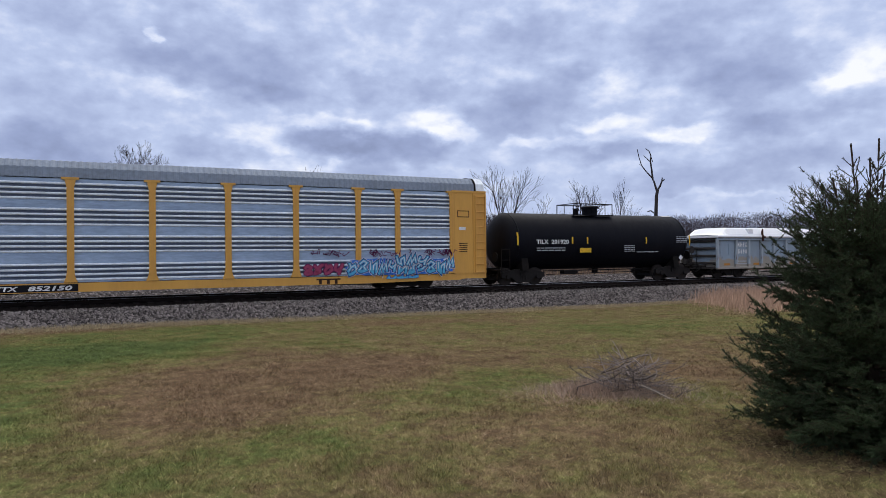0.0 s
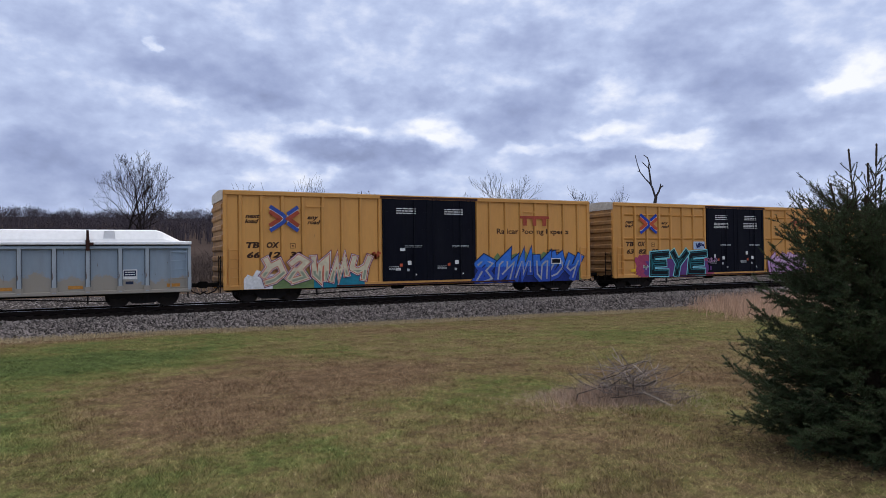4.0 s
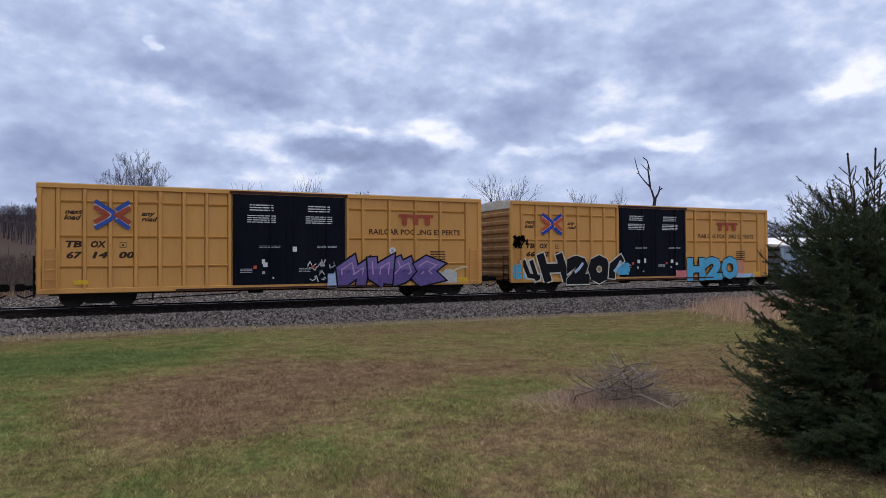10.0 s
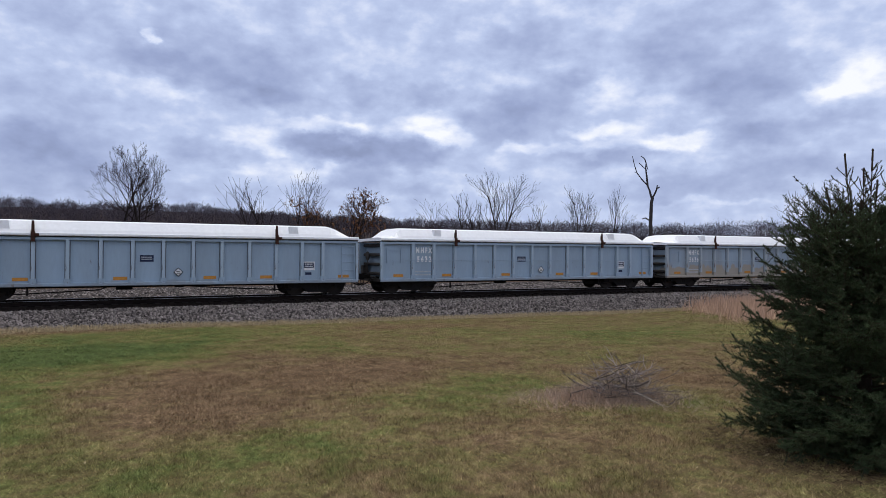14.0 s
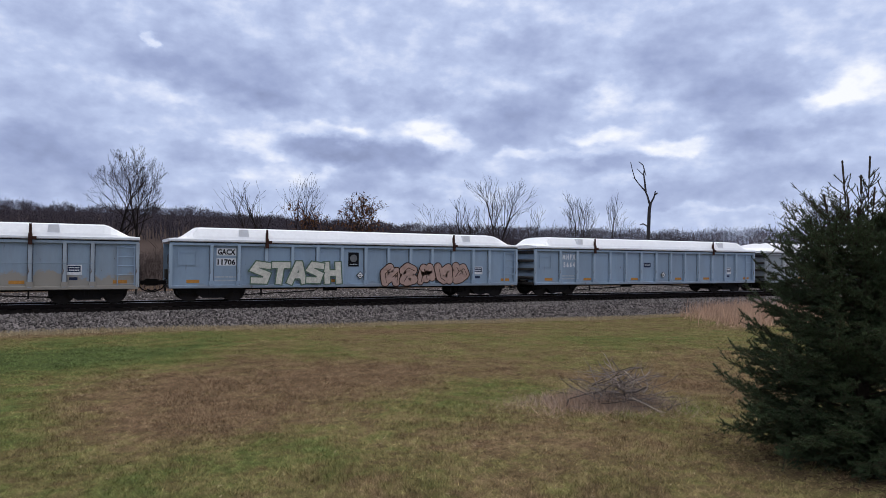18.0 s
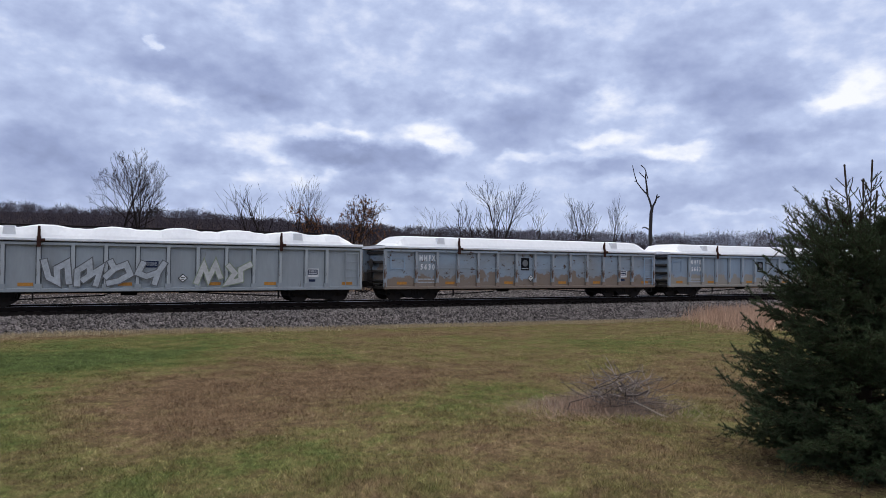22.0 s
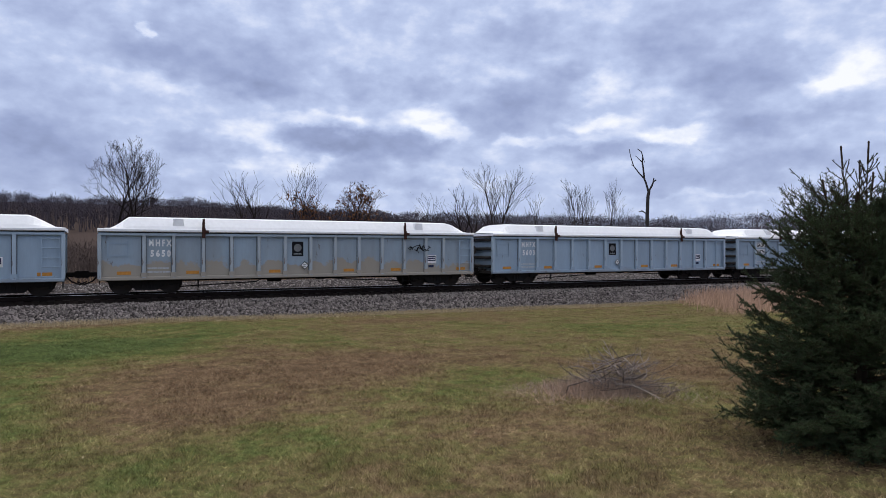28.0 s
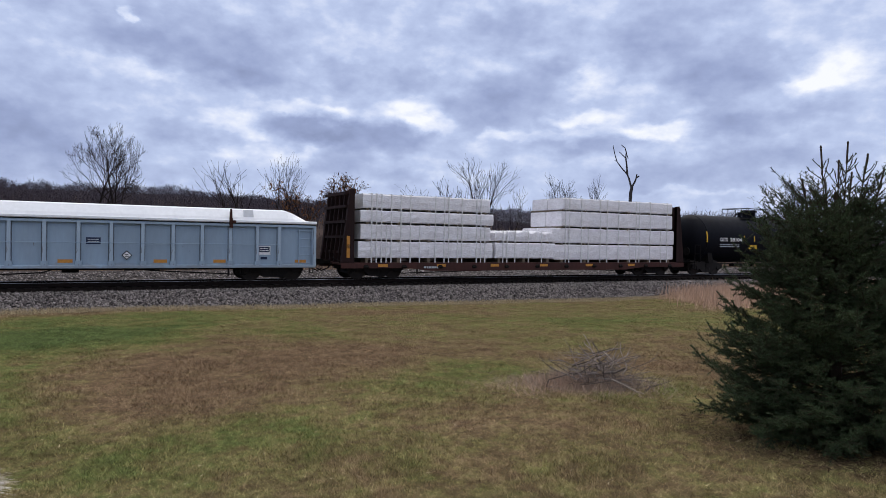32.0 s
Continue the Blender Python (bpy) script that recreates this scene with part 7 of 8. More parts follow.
def far_trees():
    label = "leafless grey-brown tree in the brush beyond the track"
    bare_tree("tree", 3.0, 68, 8.36, 3, 1, 0.72, label, 0.26, 4, 0.07, slim=0.66)
    bare_tree("tree", 1.0, 70, 7.5, 9, 1, 0.76, label, 0.25, 4, 0.10, slim=0.66)
    bare_tree("tree", 12.9, 72, 6.1, 11, 2, 0.42, label, 0.16, 2, 0.16, tilt=-0.36)
    bare_tree("tree", 14.75, 78, 6.9, 21, 2, 0.45, label, 0.15, 2, 0.05, slim=0.8)
    bare_tree("tree", 15.9, 78, 6.6, 23, 1, 0.45, label, 0.13, 2, 0.05, slim=0.8)
    bare_tree("tree", 25.6, 95, 4.7, 31, 1, 0.50, label, 0.11, 2)
    bare_tree("tree", 29.6, 84, 5.1, 33, 2, 0.55, label, 0.21, 2, 0.25, tilt=-0.25)
    bare_tree("tree", 31.3, 84, 6.93, 37, 2, 0.55, label, 0.22, 3, 0.10, slim=0.75)
    bare_tree("tree", 34.0, 95, 4.6, 41, 1, 0.60, label, 0.11, 2, 0.2)
    bare_tree("tree", 38.3, 96, 5.5, 47, 2, 0.45, label, 0.17, 3, 0.08, slim=0.7)
    bare_tree("tree", 40.3, 96, 5.4, 52, 1, 0.50, label, 0.17, 3, slim=0.7)
    bare_tree("tree", 55.5, 100, 5.2, 61, 2, 0.60, label, 0.16, 3, 0.15)
    # young oak that keeps its rusty leaves
    t, crown = bare_tree("oak_tree", 18.4, 76, 5.3, 71, 3, 0.66, "small oak with clinging rust-brown leaves", 0.13, 3, 0.22)
    rng = np.random.default_rng(4)
    tips = np.array(crown.v)
    tips = tips[tips[:, 2] > tips[:, 2].max() * 0.42]
    pick = tips[rng.integers(0, len(tips), 1500)] + rng.normal(0, 0.12, (1500, 3))
    part("leaves", slivers("leaves", pick, pick + rng.normal(0, 0.2, (1500, 3)), rng.uniform(0.12, 0.26, 1500), rng), LEAF_RUST, t, "clinging rust-brown leaves")["kind"] = "stuff"
    # tall dead tree with broken limbs
    base = ray_place(43.62, 88)
    t = thing("dead_tree", Matrix.Translation(base), "tall dead grey tree with forked broken limbs", "tree")
    side = Vector((math.cos(radians(43.6)), -math.sin(radians(43.6)), 0))

    def at(az, el):
        """A point in the tree's plane across the line of sight."""
        return side * (88 * math.tan(radians(az - 43.62))) + Vector((0, 0, EYE[2] + 88 * math.tan(radians(el)) - base.z))
    s = Shape()
    pts = [at(43.62, -1.8), at(43.6, 2.6), at(43.66, 4.3), at(43.75, 4.75)]
    for (a, b), (ra, rb) in zip(zip(pts[:-1], pts[1:]), ((0.30, 0.22), (0.22, 0.20), (0.20, 0.18))):
        s.tube(a, b, ra, rb, 9)
    part("trunk", s, BARK_DEAD, t)

    def limb(chain, r):
        s = Shape()
        for k, (a, b) in enumerate(zip(chain[:-1], chain[1:])):
            s.tube(at(*a), at(*b), r * 0.82 ** k, r * 0.82 ** (k + 1), 7)
        part("limb", s, BARK_DEAD, t)
    limb([(43.72, 4.7), (43.95, 5.1), (44.08, 5.45), (44.3, 5.6)], 0.136)
    limb([(44.05, 5.35), (44.12, 5.75)], 0.082)
    limb([(43.72, 4.6), (43.5, 5.4), (43.35, 5.75), (42.95, 6.2), (42.55, 6.75), (42.35, 7.4), (42.2, 8.1)], 0.136)
    limb([(43.38, 5.7), (43.3, 6.5), (43.22, 7.1), (43.26, 7.5), (43.15, 7.85), (42.85, 8.1)], 0.129)
    limb([(43.25, 7.0), (42.95, 7.3), (42.7, 7.55)], 0.061)
    limb([(42.5, 6.8), (42.35, 6.85)], 0.048)
    limb([(43.55, 2.9), (43.2, 3.15), (42.95, 3.05)], 0.088)
    limb([(43.28, 7.4), (43.4, 7.0)], 0.054)


far_trees()


def brush_and_woods():
    rng = np.random.default_rng(11)
    # far wooded ridge
    az_t, el_t = [-40, -10, -5.8, -2.7, 7.1, 9.2, 22.9, 27.6, 39.8, 46.3, 50.0, 53.1, 75, 110], [4.3, 4.4, 4.15, 3.9, 4.13, 3.75, 3.18, 3.13, 2.86, 2.64, 2.95, 2.82, 3, 3]
    n = 4200
    az = rng.uniform(-30, 80, n)
    r = rng.uniform(250, 430, n)
    x, y = r * np.sin(np.radians(az)), r * np.cos(np.radians(az))
    z = np.array([land(a, b) for a, b in zip(x, y)])
    el = np.interp(az, az_t, el_t) * (0.97 + 0.03 * np.sin(az * 2.1)) + 0.10 * np.sin(az * 5.3) * np.sin(az * 2.9 + 1) + rng.normal(0, 0.12, n)
    h = np.clip(r * np.tan(np.radians(el)) + EYE[2] - z, 2.5, 30)
    base, tip, wid = [], [], []
    for k in range(84):
        if k < 2:
            # stems
            b = np.stack([x + rng.normal(0, 0.4, n), y, z], 1)
            t = b + np.stack([rng.normal(0, 0.6, n), np.zeros(n), h * 0.8], 1)
        else:
            # short twigs that fill a rounded crown
            o = rng.normal(0, 1, (n, 3))
            o /= np.linalg.norm(o, axis=1, keepdims=True)
            o *= rng.uniform(0.35, 1.0, (n, 1)) ** 0.6
            b = np.stack([x + o[:, 0] * h * 0.30, y + o[:, 1] * h * 0.30, z + h * (0.60 + 0.36 * o[:, 2])], 1)
            t = b + rng.normal(0, 1, (n, 3)) * np.array([0.5, 0.5, 0.6]) + o * 0.8
        base.append(b), tip.append(t), wid.append(np.full(n, 0.3 if k < 2 else 0.17))
    solid("wooded_ridge", slivers("wooded_ridge", np.concatenate(base), np.concatenate(tip), np.concatenate(wid), rng), WOODS, "distant leafless grey-brown woods on a low ridge", "woods", "stuff")
    # brush between the track and the woods
    n = 140000
    az = rng.uniform(-35, 85, n)
    r = 63 + 105 * rng.uniform(0, 1, n) ** 1.5
    x, y = r * np.sin(np.radians(az)), r * np.cos(np.radians(az))
    keep = y > 63
    az, r, x, y = az[keep], r[keep], x[keep], y[keep]
    n = len(x)
    z = np.array([land(a, b) for a, b in zip(x, y)])
    lump = 0.5 + 0.5 * np.sin(az * 1.7 + r * 0.05) * np.sin(az * 0.61 + 1.0)
    el = 0.85 + 1.0 * lump * rng.uniform(0.3, 1.0, n) + np.where(rng.uniform(0, 1, n) > 0.96, 0.5, 0)
    el = np.where((az > 4) & (az < 9), el + 0.9 * rng.uniform(0, 1, n), el)
    h = np.clip(r * np.tan(np.radians(el)) + EYE[2] - z, 0.8, 5.5) * rng.uniform(0.5, 1.0, n)
    # stems from the ground and, for the most part, twigs at all heights and angles
    lift = np.where(rng.uniform(0, 1, n) < 0.12, 0.0, rng.uniform(0, 0.8, n))
    base = np.stack([x, y, z - 0.05 + h * lift], 1)
    reach = h * np.where(lift == 0, 0.95, rng.uniform(0.12, 0.34, n))
    way = rng.normal(0, 1, (n, 3)) * np.where(lift == 0, 0.14, 0.8)[:, None] + np.array([0, 0, 0.75])
    tip = base + way / np.linalg.norm(way, axis=1, keepdims=True) * reach[:, None]
    solid("brush_thicket", slivers("brush_thicket", base, tip, rng.uniform(0.025, 0.07, n) * (r / 75) ** 0.7, rng), BRUSH, "brown-grey leafless brush beyond the track", "brush", "stuff")
    n = 9000
    x, y = rng.uniform(-40, 150, n), rng.uniform(54.5, 68, n)
    base = np.stack([x, y, np.array([land(a, b) for a, b in zip(x, y)])], 1)
    hh = rng.uniform(0.3, 0.9, n)
    tip = base + np.stack([rng.normal(0, 0.16, n), rng.normal(0, 0.16, n), hh], 1)
    solid("reed_bed", slivers("reed_bed", base, tip, rng.uniform(0.02, 0.05, n), rng), REED, "dry tan reeds behind the track", "reeds", "stuff")


brush_and_woods()


def tall_grass():
    rng = np.random.default_rng(21)
    n = 15000
    u, v = rng.uniform(0, 1, n), rng.uniform(0, 1, n)
    # a clump that widens towards the east, between lawn and ballast
    y = 17.5 + 10.3 * u ** 0.7
    az = 46.2 + (28 - y) * 0.42 + 17 * v ** 1.2 + rng.normal(0, 0.8, n)
    x = y * np.tan(np.radians(az))
    base = np.stack([x, y, np.array([land(a, b) for a, b in zip(x, y)])], 1)
    clump = np.array([noise.noise((a * 0.8, b * 0.8, 3.0)) for a, b in zip(x.tolist(), y.tolist())])
    h = rng.uniform(0.35, 0.95, n) * (0.9 + 0.7 * clump) * np.clip(v / 0.06, 0.45, 1)
    tip = base + np.stack([rng.normal(0.10, 0.20, n), rng.normal(0, 0.20, n), h], 1)
    solid("tall_grass", slivers("tall_grass", base, tip, rng.uniform(0.012, 0.035, n), rng), REED_PINK, "clump of tall dry pinkish-tan grass by the ballast", "grass", "stuff")
    # pale fringe where the lawn meets the stones
    n = 44000
    x = rng.uniform(-14, 40, n)
    y = 27.55 + 0.18 * np.array([noise.noise((a * 0.35, 0, 7.0)) for a in x]) - np.abs(rng.normal(0, 0.75, n))
    base = np.stack([x, y, np.array([land(a, b) for a, b in zip(x, y)])], 1)
    tip = base + np.stack([rng.normal(0, 0.07, n), rng.normal(0, 0.07, n), rng.uniform(0.03, 0.16, n)], 1)
    solid("grass_fringe", slivers("grass_fringe", base, tip, rng.uniform(0.01, 0.035, n), rng), STRAW, "pale dry grass fringe along the ballast", "grass", "stuff")


tall_grass()


def lawn_blades():
    rng = np.random.default_rng(31)
    n = 720000
    az = rng.uniform(-10, 66, n)
    r = 3.0 + 36 * rng.uniform(0, 1, n) ** 1.75
    x, y = r * np.sin(np.radians(az)), r * np.cos(np.radians(az))
    keep = (y < 27.2) & (x < 30) & (x > -8)
    x, y, r = x[keep], y[keep], r[keep]
    n = len(x)
    step = 0.125
    gx, gy = np.arange(-8, 30.3, step), np.arange(0, 27.3, step)
    # height, share of living grass and clumping on one grid, read off between its points
    sheets = np.array([[(land(a, b), greenness(a, b), noise.noise((a * 1.3, b * 1.3, 5.0))) for b in gy.tolist()] for a in gx.tolist()])
    fx, fy = (x + 8) / step, y / step
    ix, iy = fx.astype(int), fy.astype(int)
    wx, wy = (fx - ix)[:, None], (fy - iy)[:, None]
    read = (sheets[ix, iy] * (1 - wx) + sheets[ix + 1, iy] * wx) * (1 - wy) + (sheets[ix, iy + 1] * (1 - wx) + sheets[ix + 1, iy + 1] * wx) * wy
    base = np.stack([x, y, read[:, 0] - 0.004], 1)
    h = rng.uniform(0.012, 0.044, n) * (1 + 0.8 * read[:, 2])
    tip = base + np.stack([rng.normal(0.0, 0.036, n), rng.normal(0, 0.036, n), np.maximum(h, 0.01)], 1)
    me = slivers("lawn_blades", base, tip, rng.uniform(0.004, 0.008, n) * (r / 7) ** 0.8, rng)
    g = read[:, 1].astype(np.float32)
    at = me.attributes.new("green_share", "FLOAT", "POINT")
    at.data.foreach_set("value", np.repeat(g, 3))
    solid("grass_blades", me, BLADE, "short mown grass, green and dormant brown", "grass", "stuff")
    # dry straw and fallen leaf scraps
    n = 1100
    az, r = rng.uniform(-8, 62, n), 3.5 + 20 * rng.uniform(0, 1, n) ** 1.3
    x, y = r * np.sin(np.radians(az)), r * np.cos(np.radians(az))
    base = np.stack([x, y, np.array([land(a, b) for a, b in zip(x, y)]) + 0.025], 1)[y < 26]
    n = len(base)
    d = rng.uniform(0, math.tau, n)
    ln = rng.uniform(0.02, 0.06, n)
    tip = base + np.stack([np.cos(d) * ln, np.sin(d) * ln, rng.uniform(-0.01, 0.02, n)], 1)
    solid("straw_litter", slivers("straw_litter", base, tip, rng.uniform(0.006, 0.018, n), rng), STRAW, "scattered pale straw and leaf scraps on the lawn", "litter", "stuff")


lawn_blades()


def spruce():
    """A young spruce: trunk, whorls of boughs, twigs dressed with needles, upright leaders."""
    rnd, rng = random.Random(77), np.random.default_rng(77)
    base = Vector((6.52, 4.02, land(6.52, 4.02)))
    t = thing("spruce_tree", Matrix.Translation(base), "dense dark green young spruce with bare upright leaders", "spruce")
    H = 2.72
    s = Shape()
    s.tube((0, 0, -0.05), (0.01, 0, 1.2), 0.075, 0.05, 8).tube((0.01, 0, 1.2), (0, 0.02, H - 0.35), 0.05, 0.018, 8)
    part("trunk", s, TWIG, t)
    A, B, RAD = [], [], []  # twig pieces

    def twig(p, q, r=0.004):
        A.append(tuple(p)), B.append(tuple(q)), RAD.append(r)

    def spray(p, d, ln, r, deep):
        """A finger twig with shorter fingers at both sides; its tip sags, then turns up."""
        m = p + d * ln * 0.6
        e = m + (d + Vector((0, 0, rnd.uniform(-0.3, 0.35)))).normalized() * ln * 0.4
        twig(p, m, r), twig(m, e, r * 0.8)
        if deep:
            flat = d.cross(Vector((0, 0, 1))).normalized()
            for f in (0.3, 0.55, 0.8):
                for g in (-1, 1):
                    if rnd.random() < 0.85:
                        dd = (d * 0.75 + flat * g * rnd.uniform(0.55, 0.9) + Vector((0, 0, rnd.uniform(-0.35, 0.25)))).normalized()
                        spray(p.lerp(e, f), dd, ln * rnd.uniform(0.35, 0.55) * (1.15 - 0.5 * f), r * 0.7, False)

    def bough(p, az, length, rise, droop, bare=0.25):
        """A bough that curves up at its tip, with flat sprays of finger twigs at its sides."""
        n = max(int(length / 0.085), 4)
        d0 = Vector((math.cos(az), math.sin(az), 0))
        side = Vector((-math.sin(az), math.cos(az), 0))
        prev = Vector(p)
        for k in range(1, n + 1):
            f = k / n
            q = Vector(p) + d0 * length * f + Vector((0, 0, rise * length * f - droop * length * f * f + 0.5 * length * max(f - 0.55, 0) ** 1.3))
            q += side * 0.03 * math.sin(k * 1.3 + az * 7)
            twig(prev, q, 0.007 * (1 - f) + 0.003)
            if f > bare:
                d = (q - prev).normalized()
                for sgn in (-1, 1):
                    ln = (length * 0.26 * (1.08 - f) + 0.075) * rnd.uniform(0.7, 1.2)
                    dv = (d * rnd.uniform(0.65, 0.95) + side * sgn * rnd.uniform(0.5, 0.9) + Vector((0, 0, rnd.uniform(-0.45, 0.50)))).normalized()
                    spray(q, dv, ln, 0.004, ln > 0.11)
                if rnd.random() < 0.55:
                    spray(q, (d + Vector((0, 0, rnd.uniform(0.3, 0.9)))).normalized(), rnd.uniform(0.08, 0.16), 0.003, rnd.random() < 0.4)
                if rnd.random() < 0.45:
                    # hanging fingers below the bough
                    spray(q, (d * 0.6 + Vector((0, 0, -0.9)) + side * rnd.uniform(-0.4, 0.4)).normalized(), rnd.uniform(0.08, 0.16), 0.003, False)
            prev = q
    z, k = 0.05, 0
    while z < H - 0.66:
        f = z / H
        reach = 1.26 * (1 - f) ** 0.55 * (0.92 + 0.08 * min(z / 0.3, 1))
        count = 10 if f < 0.6 else 8
        for j in range(count):
            az = j * math.tau / count + k * 0.62 + rnd.uniform(-0.25, 0.25)
            bough((0, 0, z + rnd.uniform(-0.07, 0.07)), az, reach * rnd.uniform(0.84, 1.03), 0.14 + 0.60 * f + rnd.uniform(-0.22, 0.26), 0.20 * (1 - f))
        # short inner boughs fill the heart of the tree
        for j in range(3):
            bough((0, 0, z + rnd.uniform(0, 0.14)), rnd.uniform(0, math.tau), reach * rnd.uniform(0.4, 0.62), 0.25 + 0.5 * f, 0.1, 0.1)
        z += 0.105
        k += 1
    # long low boughs towards the lawn
    for zz, deg, ln, up in ((0.25, 150, 1.24, 0.26), (0.30, 138, 1.22, 0.24), (0.40, 124, 1.20, 0.28), (0.75, 140, 1.05, 0.45), (1.0, 155, 0.9, 0.6), (0.2, 165, 1.2, 0.2), (0.5, 148, 1.15, 0.35)):
        bough((0, 0, zz), radians(deg), ln, up, 0.1)
    # a skirt that trails on the ground
    for j in range(16):
        bough((0, 0, 0.14 + 0.1 * (j % 3)), radians(150 + 11 * j), 1.26 - 0.1 * (j % 2), 0.06, 0.14)
    # upright leaders and their side shoots
    lead = []
    for x, y, z0, z1 in ((-0.13, 0.10, 1.95, 2.80), (0.0, 0.0, 2.0, 2.66), (0.06, -0.05, 2.05, 2.84), (0.2, -0.16, 2.0, 2.72), (-0.26, 0.2, 1.8, 2.48), (0.30, -0.26, 1.9, 2.58), (-0.36, 0.27, 1.62, 2.24), (0.42, -0.3, 1.7, 2.3), (0.1, 0.2, 1.9, 2.5), (-0.12, -0.2, 1.9, 2.52), (-0.5, 0.4, 1.5, 2.0)):
        p, q = Vector((x * 0.6, y * 0.6, z0)), Vector((x, y, z1))
        steps = 8
        for i in range(steps):
            a, b = p.lerp(q, i / steps), p.lerp(q, (i + 1) / steps)
            if i < steps - 2:
                twig(a, b, 0.006)
            else:
                lead.append((a, b, 0.008))
            if 0 < i < steps - 1:
                an0 = rnd.uniform(0, math.tau)
                for j in range(4 if i % 2 else 2):
                    an = an0 + j * math.tau / 4 + rnd.uniform(-0.4, 0.4)
                    ln = rnd.uniform(0.10, 0.24) * (1.2 - 0.6 * i / steps)
                    dv = Vector((math.cos(an), math.sin(an), rnd.uniform(0.7, 1.3))).normalized()
                    e = a + dv * ln
                    twig(a, e, 0.005)
                    if i > 3 and rnd.random() < 0.6:
                        twig(e, e + (dv + Vector((0, 0, 0.6))).normalized() * 0.05, 0.005)
    a, b, rad = np.array(A), np.array(B), np.array(RAD)
    s = Shape()
    for p, q, r in zip(A, B, RAD):
        s.tube(p, q, r, r * 0.8, 3, cap=False)
    part("bough_work", s, TWIG, t, "brown bough and twig wood")["kind"] = "stuff"
    for k in range(1, len(lead), 2):
        s = Shape()
        for p, q, r in lead[k - 1:k + 1]:
            s.tube(p, q, 0.010, 0.008, 6)
        s.tube(lead[k][1], lead[k][1] + Vector((0, 0, 0.02)), 0.012, 0.006, 6)
        part("leader_shoot", s, TWIG, t, "bare upright leader shoot")
    # needles round every twig
    ln = np.linalg.norm(b - a, axis=1)
    cnt = np.maximum((ln * np.where(a[:, 2] > 2.25, 240, 430)).astype(int), 2)
    idx = np.repeat(np.arange(len(a)), cnt)
    n = len(idx)
    u = rng.uniform(0, 1, n)[:, None]
    w = ((b - a) / np.maximum(ln, 1e-5)[:, None])[idx]
    p = a[idx] * (1 - u) + b[idx] * u
    o = rng.normal(0, 1, (n, 3))
    o -= (o * w).sum(1, keepdims=True) * w
    o /= np.linalg.norm(o, axis=1, keepdims=True) + 1e-6
    d = o * 0.9 + w * 0.5 + np.array([0, 0, 0.1])
    part("needles", slivers("needles", p, p + d * rng.uniform(0.017, 0.025, n)[:, None], np.full(n, 0.0066), rng), NEEDLE, t, "dark green needles")["kind"] = "stuff"


spruce()


def spruce_litter():
    rng = np.random.default_rng(9)
    n = 9000
    a, r = rng.uniform(0, math.tau, n), 1.45 * rng.uniform(0, 1, n) ** 0.6
    x, y = 6.52 + r * np.cos(a), 4.02 + r * np.sin(a)
    base = np.stack([x, y, np.array([land(p, q) for p, q in zip(x, y)]) + rng.uniform(0.005, 0.04, n)], 1)
    d = rng.uniform(0, math.tau, n)
    tip = base + np.stack([np.cos(d) * 0.05, np.sin(d) * 0.05, rng.uniform(-0.01, 0.015, n)], 1)
    solid("needle_litter", slivers("needle_litter", base, tip, rng.uniform(0.008, 0.02, n), rng), NEEDLE_DRY, "dark brown fallen needles and leaves under the spruce", "litter", "stuff")


spruce_litter()


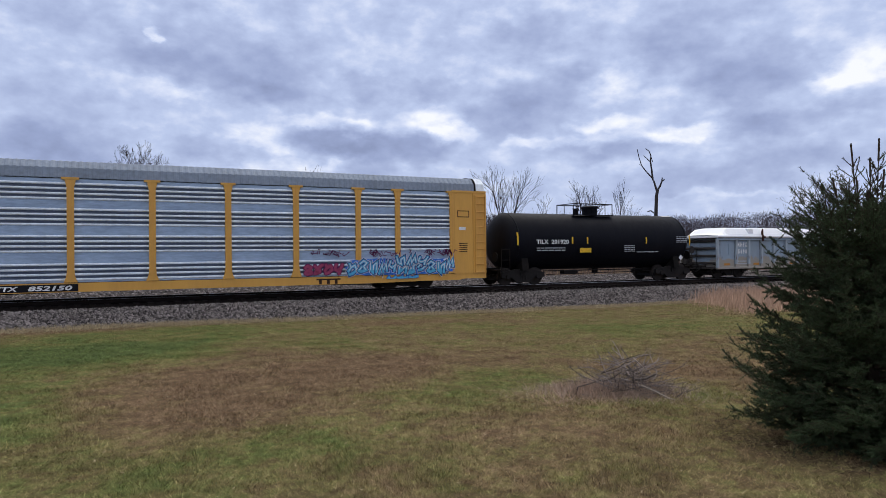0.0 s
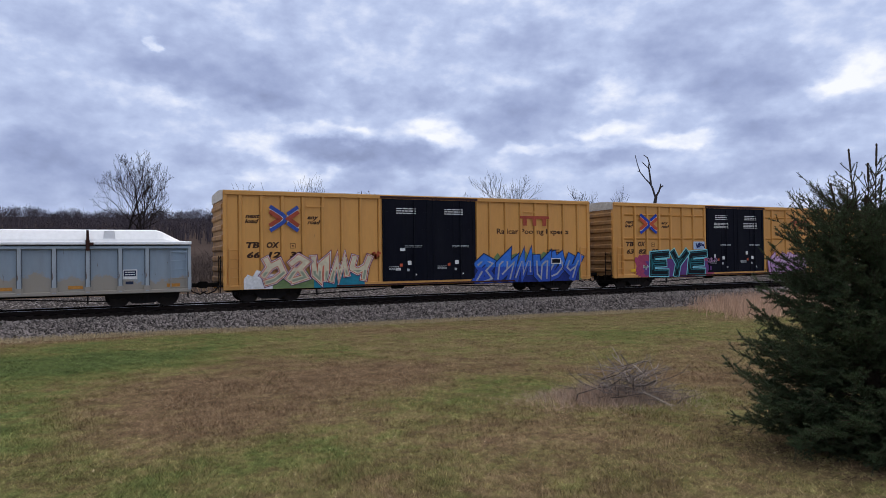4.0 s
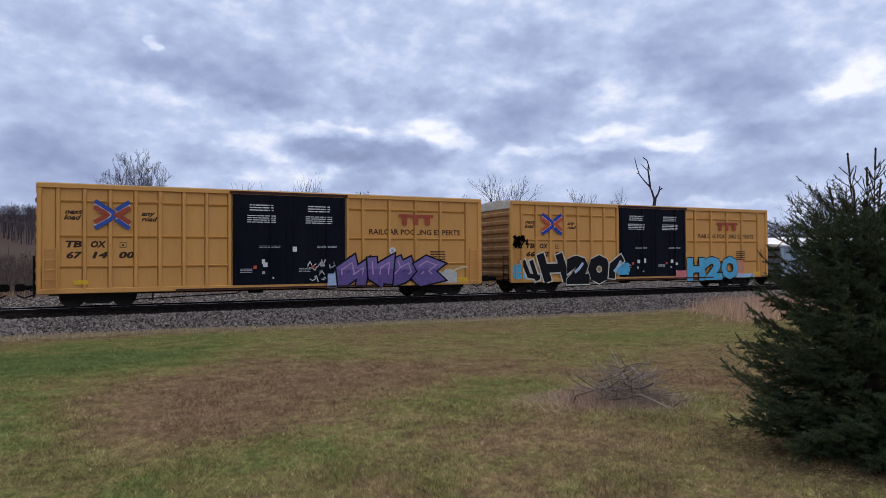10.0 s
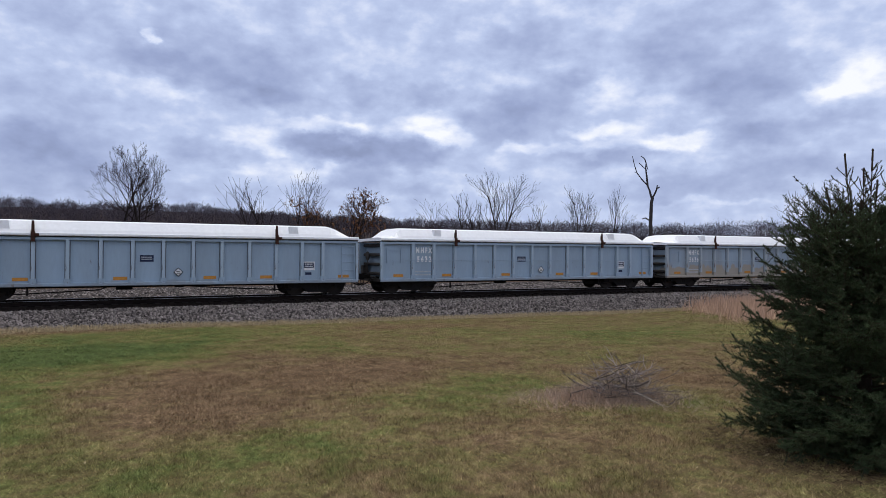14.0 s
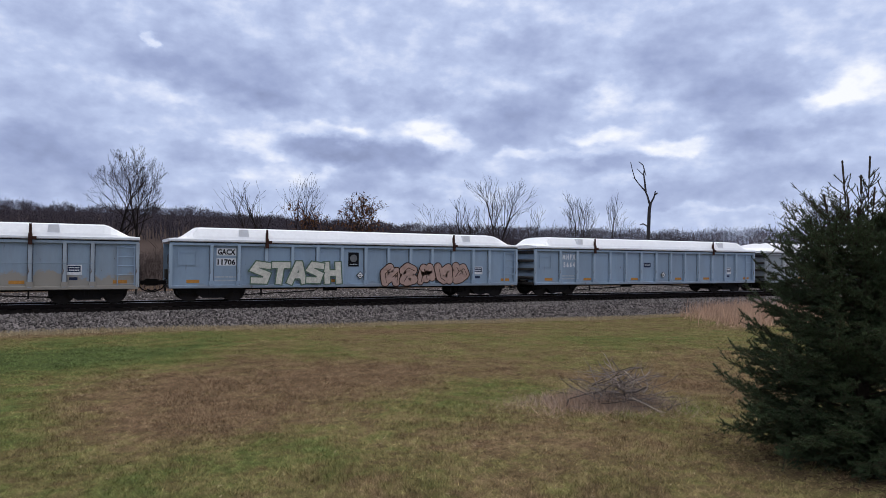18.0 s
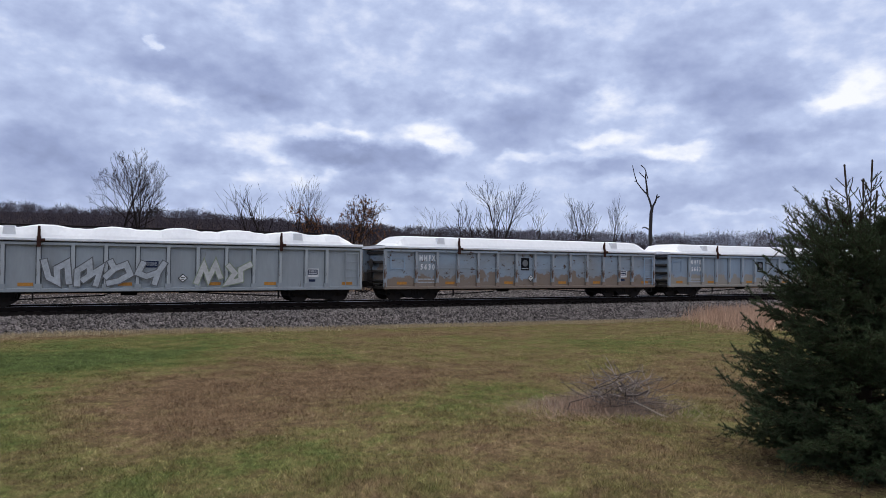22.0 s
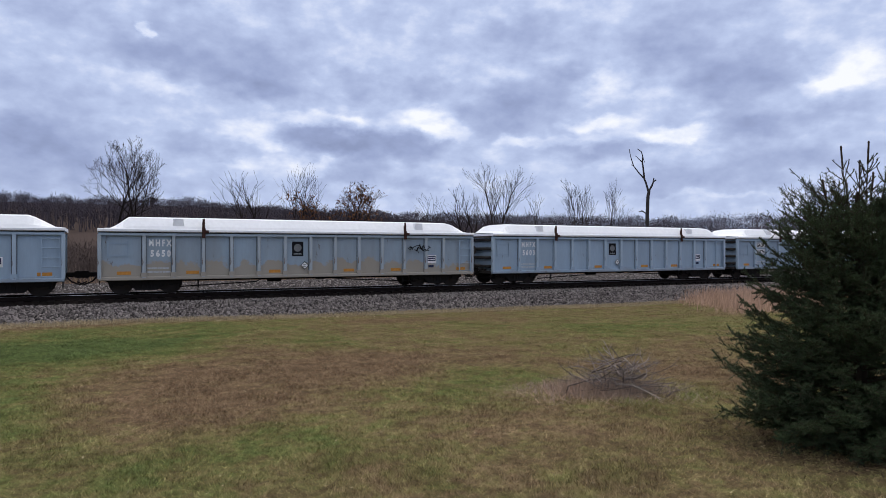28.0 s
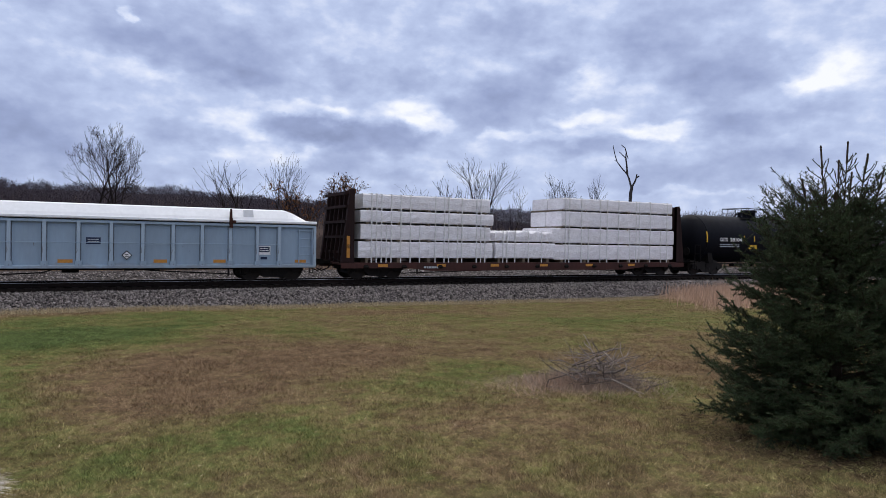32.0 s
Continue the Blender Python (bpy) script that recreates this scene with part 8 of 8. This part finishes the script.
def brush_pile():
    rnd, rng = random.Random(5), np.random.default_rng(5)
    cx, cy = 6.28, 7.35
    t = thing("brush_pile", pose(cx, cy, land(cx, cy)), "heap of dead grey sticks in dry grass on the lawn", "brush pile")
    across, deep = Vector((math.cos(radians(40)), -math.sin(radians(40)), 0)), Vector((math.sin(radians(40)), math.cos(radians(40)), 0))
    for k in range(150):
        s = Shape()
        u, v = rnd.gauss(0.14, 0.26), rnd.gauss(0, 0.26)
        top = 0.52 * math.exp(-((u - 0.12) / 0.48) ** 2 - (v / 0.5) ** 2)
        p = across * u + deep * v + Vector((0, 0, rnd.uniform(0, 1) * top))
        a = rnd.uniform(0, math.tau)
        d = (across * math.cos(a) + deep * math.sin(a) * 0.7 + Vector((0, 0, rnd.uniform(-0.1, 0.55)))).normalized()
        r = rnd.uniform(0.004, 0.011)
        for j in range(rnd.randint(3, 5)):
            q = p + d * rnd.uniform(0.07, 0.15)
            q.z = max(q.z, 0.01)
            s.tube(p, q, r, r * 0.85, 4)
            if rnd.random() < 0.6:
                e = q + (d + Vector((rnd.uniform(-1, 1), rnd.uniform(-1, 1), rnd.uniform(-0.3, 0.8)))).normalized() * rnd.uniform(0.06, 0.16)
                e.z = max(e.z, 0.01)
                s.tube(q, e, r * 0.6, r * 0.3, 3)
            p, r = q, r * 0.85
            d = (d + Vector((rnd.uniform(-1, 1), rnd.uniform(-1, 1), rnd.uniform(-0.6, 0.6))) * 0.45).normalized()
        part("stick", s, STICK, t)

    def branch(chain, r, m, label):
        s = Shape()
        pts = [across * u + deep * v + Vector((0, 0, z)) for u, v, z in chain]
        for k, (p, q) in enumerate(zip(pts[:-1], pts[1:])):
            s.tube(p, q, r * 0.85 ** k, r * 0.85 ** (k + 1), 6)
        part("branch", s, m, t, label)
    branch([(0.30, -0.35, 0.18), (0.46, -0.38, 0.12), (0.62, -0.42, 0.05), (0.80, -0.5, 0.02)], 0.017, STICK_PALE, "peeled pale branch")
    branch([(0.22, -0.3, 0.25), (0.36, -0.32, 0.27), (0.48, -0.34, 0.34)], 0.018, STICK, "dark broken branch")
    branch([(0.30, -0.2, 0.30), (0.34, -0.2, 0.38), (0.28, -0.2, 0.45), (0.2, -0.2, 0.52)], 0.011, STICK_PALE, "peeled pale branch")
    branch([(-0.55, -0.3, 0.02), (-0.52, -0.3, 0.12), (-0.4, -0.3, 0.16), (-0.2, -0.25, 0.22)], 0.012, STICK, "dark broken branch")
    branch([(-0.2, -0.1, 0.3), (0.0, -0.1, 0.42), (0.2, -0.1, 0.5), (0.4, -0.12, 0.56)], 0.012, STICK, "dark broken branch")
    n = 4600
    u, v = rng.normal(-0.12, 0.62, n), rng.normal(-0.05, 0.40, n)
    p = np.outer(u, np.array(across)) + np.outer(v, np.array(deep))
    f = np.exp(-(u / 0.8) ** 2 - (v / 0.6) ** 2)
    p[:, 2] = np.array([land(cx + a, cy + b) for a, b in p[:, :2]]) - land(cx, cy)
    tip = p + np.stack([rng.normal(0, 0.06, n), rng.normal(0, 0.06, n), rng.uniform(0.06, 0.34, n) * f + 0.03], 1)
    part("dry_grass", slivers("dry_grass", p, tip, rng.uniform(0.004, 0.009, n), rng), MAUVE, t, "dry mauve-brown grass round the sticks")["kind"] = "stuff"
    n = 1100
    u, v = rng.normal(-0.35, 0.5, n), rng.normal(-0.12, 0.38, n)
    p = np.outer(u, np.array(across)) + np.outer(v, np.array(deep))
    p[:, 2] = np.array([land(cx + a, cy + b) for a, b in p[:, :2]]) - land(cx, cy)
    tip = p + np.stack([rng.normal(0, 0.13, n), rng.normal(0, 0.13, n), rng.uniform(0.03, 0.30, n) * np.exp(-((u + 0.3) / 0.7) ** 2)], 1)
    part("dry_tussock", slivers("dry_tussock", p, tip, rng.uniform(0.003, 0.007, n), rng), REED_PINK, t, "pale pinkish dry grass stems")["kind"] = "stuff"


brush_pile()

# service cable overhead
cable = Shape()
last = None
for k in range(25):
    az, x = 40 + 2.0 * k, 0
    el = 27.2 - 0.42 * (az - 40) - 0.004 * (az - 40) ** 2 * 0.2
    q = Vector((22 * math.sin(radians(az)), 22 * math.cos(radians(az)), EYE[2] + 22 * math.tan(radians(el))))
    if last:
        cable.tube(last, q, 0.012, 0.012, 6)
    last = q
solid("overhead_cable", cable, STEEL_DARK, "thin dark overhead service cable", "cable")

# ---- dry grass plumes beside the camera, tossed by the wind ----
PLUME = surface("plume_cream", (0.72, 0.66, 0.60), (0.58, 0.51, 0.45), 0.9, grain=60, stain=20, spec=0.0, bump=0)


PLUME_AT = ((-0.585, 0.995, 0.378), (-0.735, 0.98, 0.365))
GUSTS = (
    ((0.0, -18), (11.6, -18), (11.8, 1), (11.9, -16), (12.0, 0.1), (12.1, 0.1), (12.2, -18), (28.8, -18), (29.0, 0), (29.1, 0.3), (29.2, -14), (29.4, 1), (29.6, -6), (29.8, -18), (30.3, -18), (30.5, 0), (30.6, 0.5), (30.8, 1.5), (31.0, 1.2), (31.2, -16), (31.4, -18), (32.0, -18)),
    ((0.0, -18), (29.0, -18), (29.2, 0.5), (29.4, 3), (29.6, -18), (30.6, -18), (30.8, 0.5), (31.0, 1), (31.2, -1), (31.4, -18), (31.8, -18), (32.0, 0)))


def plume(root, seed):
    """An arching stalk with a feathery tip, in its own space from its root."""
    rng = np.random.default_rng(seed)
    t = thing("grass_plume", Matrix.Translation(root), "pale dry grass plume with a feathery tip, bent by wind", "grass plume", "grass plumes")
    # stalk: up from the ground, then arching over to the east
    pts = [Vector(p) for p in ((0, 0, -0.06), (-0.02, 0.02, 0.5), (-0.01, 0.03, 0.9), (0.05, 0.04, 1.24), (0.19, 0.05, 1.39), (0.33, 0.06, 1.442), (0.44, 0.06, 1.438), (0.53, 0.06, 1.412), (0.60, 0.06, 1.385))]
    s = Shape()
    for k, (a, b) in enumerate(zip(pts[:-1], pts[1:])):
        s.tube(a, b, 0.0056 - 0.0002 * k, 0.0054 - 0.0002 * k, 6)
    part("stalk", s, PLUME, t)
    n = 2600
    u = rng.uniform(0, 1, n)
    a, b = np.array(pts[-3]), np.array(pts[-1])
    base = a + (b - a) * u[:, None]
    d = np.array([1.0, 0, -0.2]) + rng.normal(0, 0.09, (n, 3)) * (0.4 + u[:, None])
    tip = base + d * (0.03 + 0.05 * u[:, None]) * rng.uniform(0.5, 1, (n, 1))
    part("feather_tip", slivers("feather_tip", base, tip, np.full(n, 0.0026), rng), PLUME, t, "feathery seed head")["kind"] = "stuff"
    return t


PLUMES = [plume(PLUME_AT[0], 1), plume(PLUME_AT[1], 2)]

# ---- what moves ----
def motions():
    for ob, station in TRAIN:
        walk(ob, [(float(t), pose(station - ahead(t), TRACK_Y, 0)) for t in range(0, 33)])

    # wheels roll without slipping; each row turns them by under a quarter
    steps = [k * 0.05 for k in range(641)]
    leads = {}
    for w in WHEELS:
        x, y, z = w.location
        key = round(x, 3)
        if key not in leads:
            walk(w, [(t, pose(x, y, z, 0, -math.degrees(ahead(t) / 0.46), 0)) for t in steps])
            leads[key] = w.animation_data
        else:
            # all wheelsets at this end of a truck turn alike and share the keys
            w.rotation_mode = "QUATERNION"
            keys = w.animation_data_create()
            keys.action, keys.action_slot = leads[key].action, leads[key].action_slot
    # the plumes nod into view in gusts; angles of nod about the line of sight, positive lifts the tip
    for ob, root, gusts in zip(PLUMES, PLUME_AT, GUSTS):
        walk(ob, [(t, pose(*root, 0, nod, 0)) for t, nod in gusts])


motions()
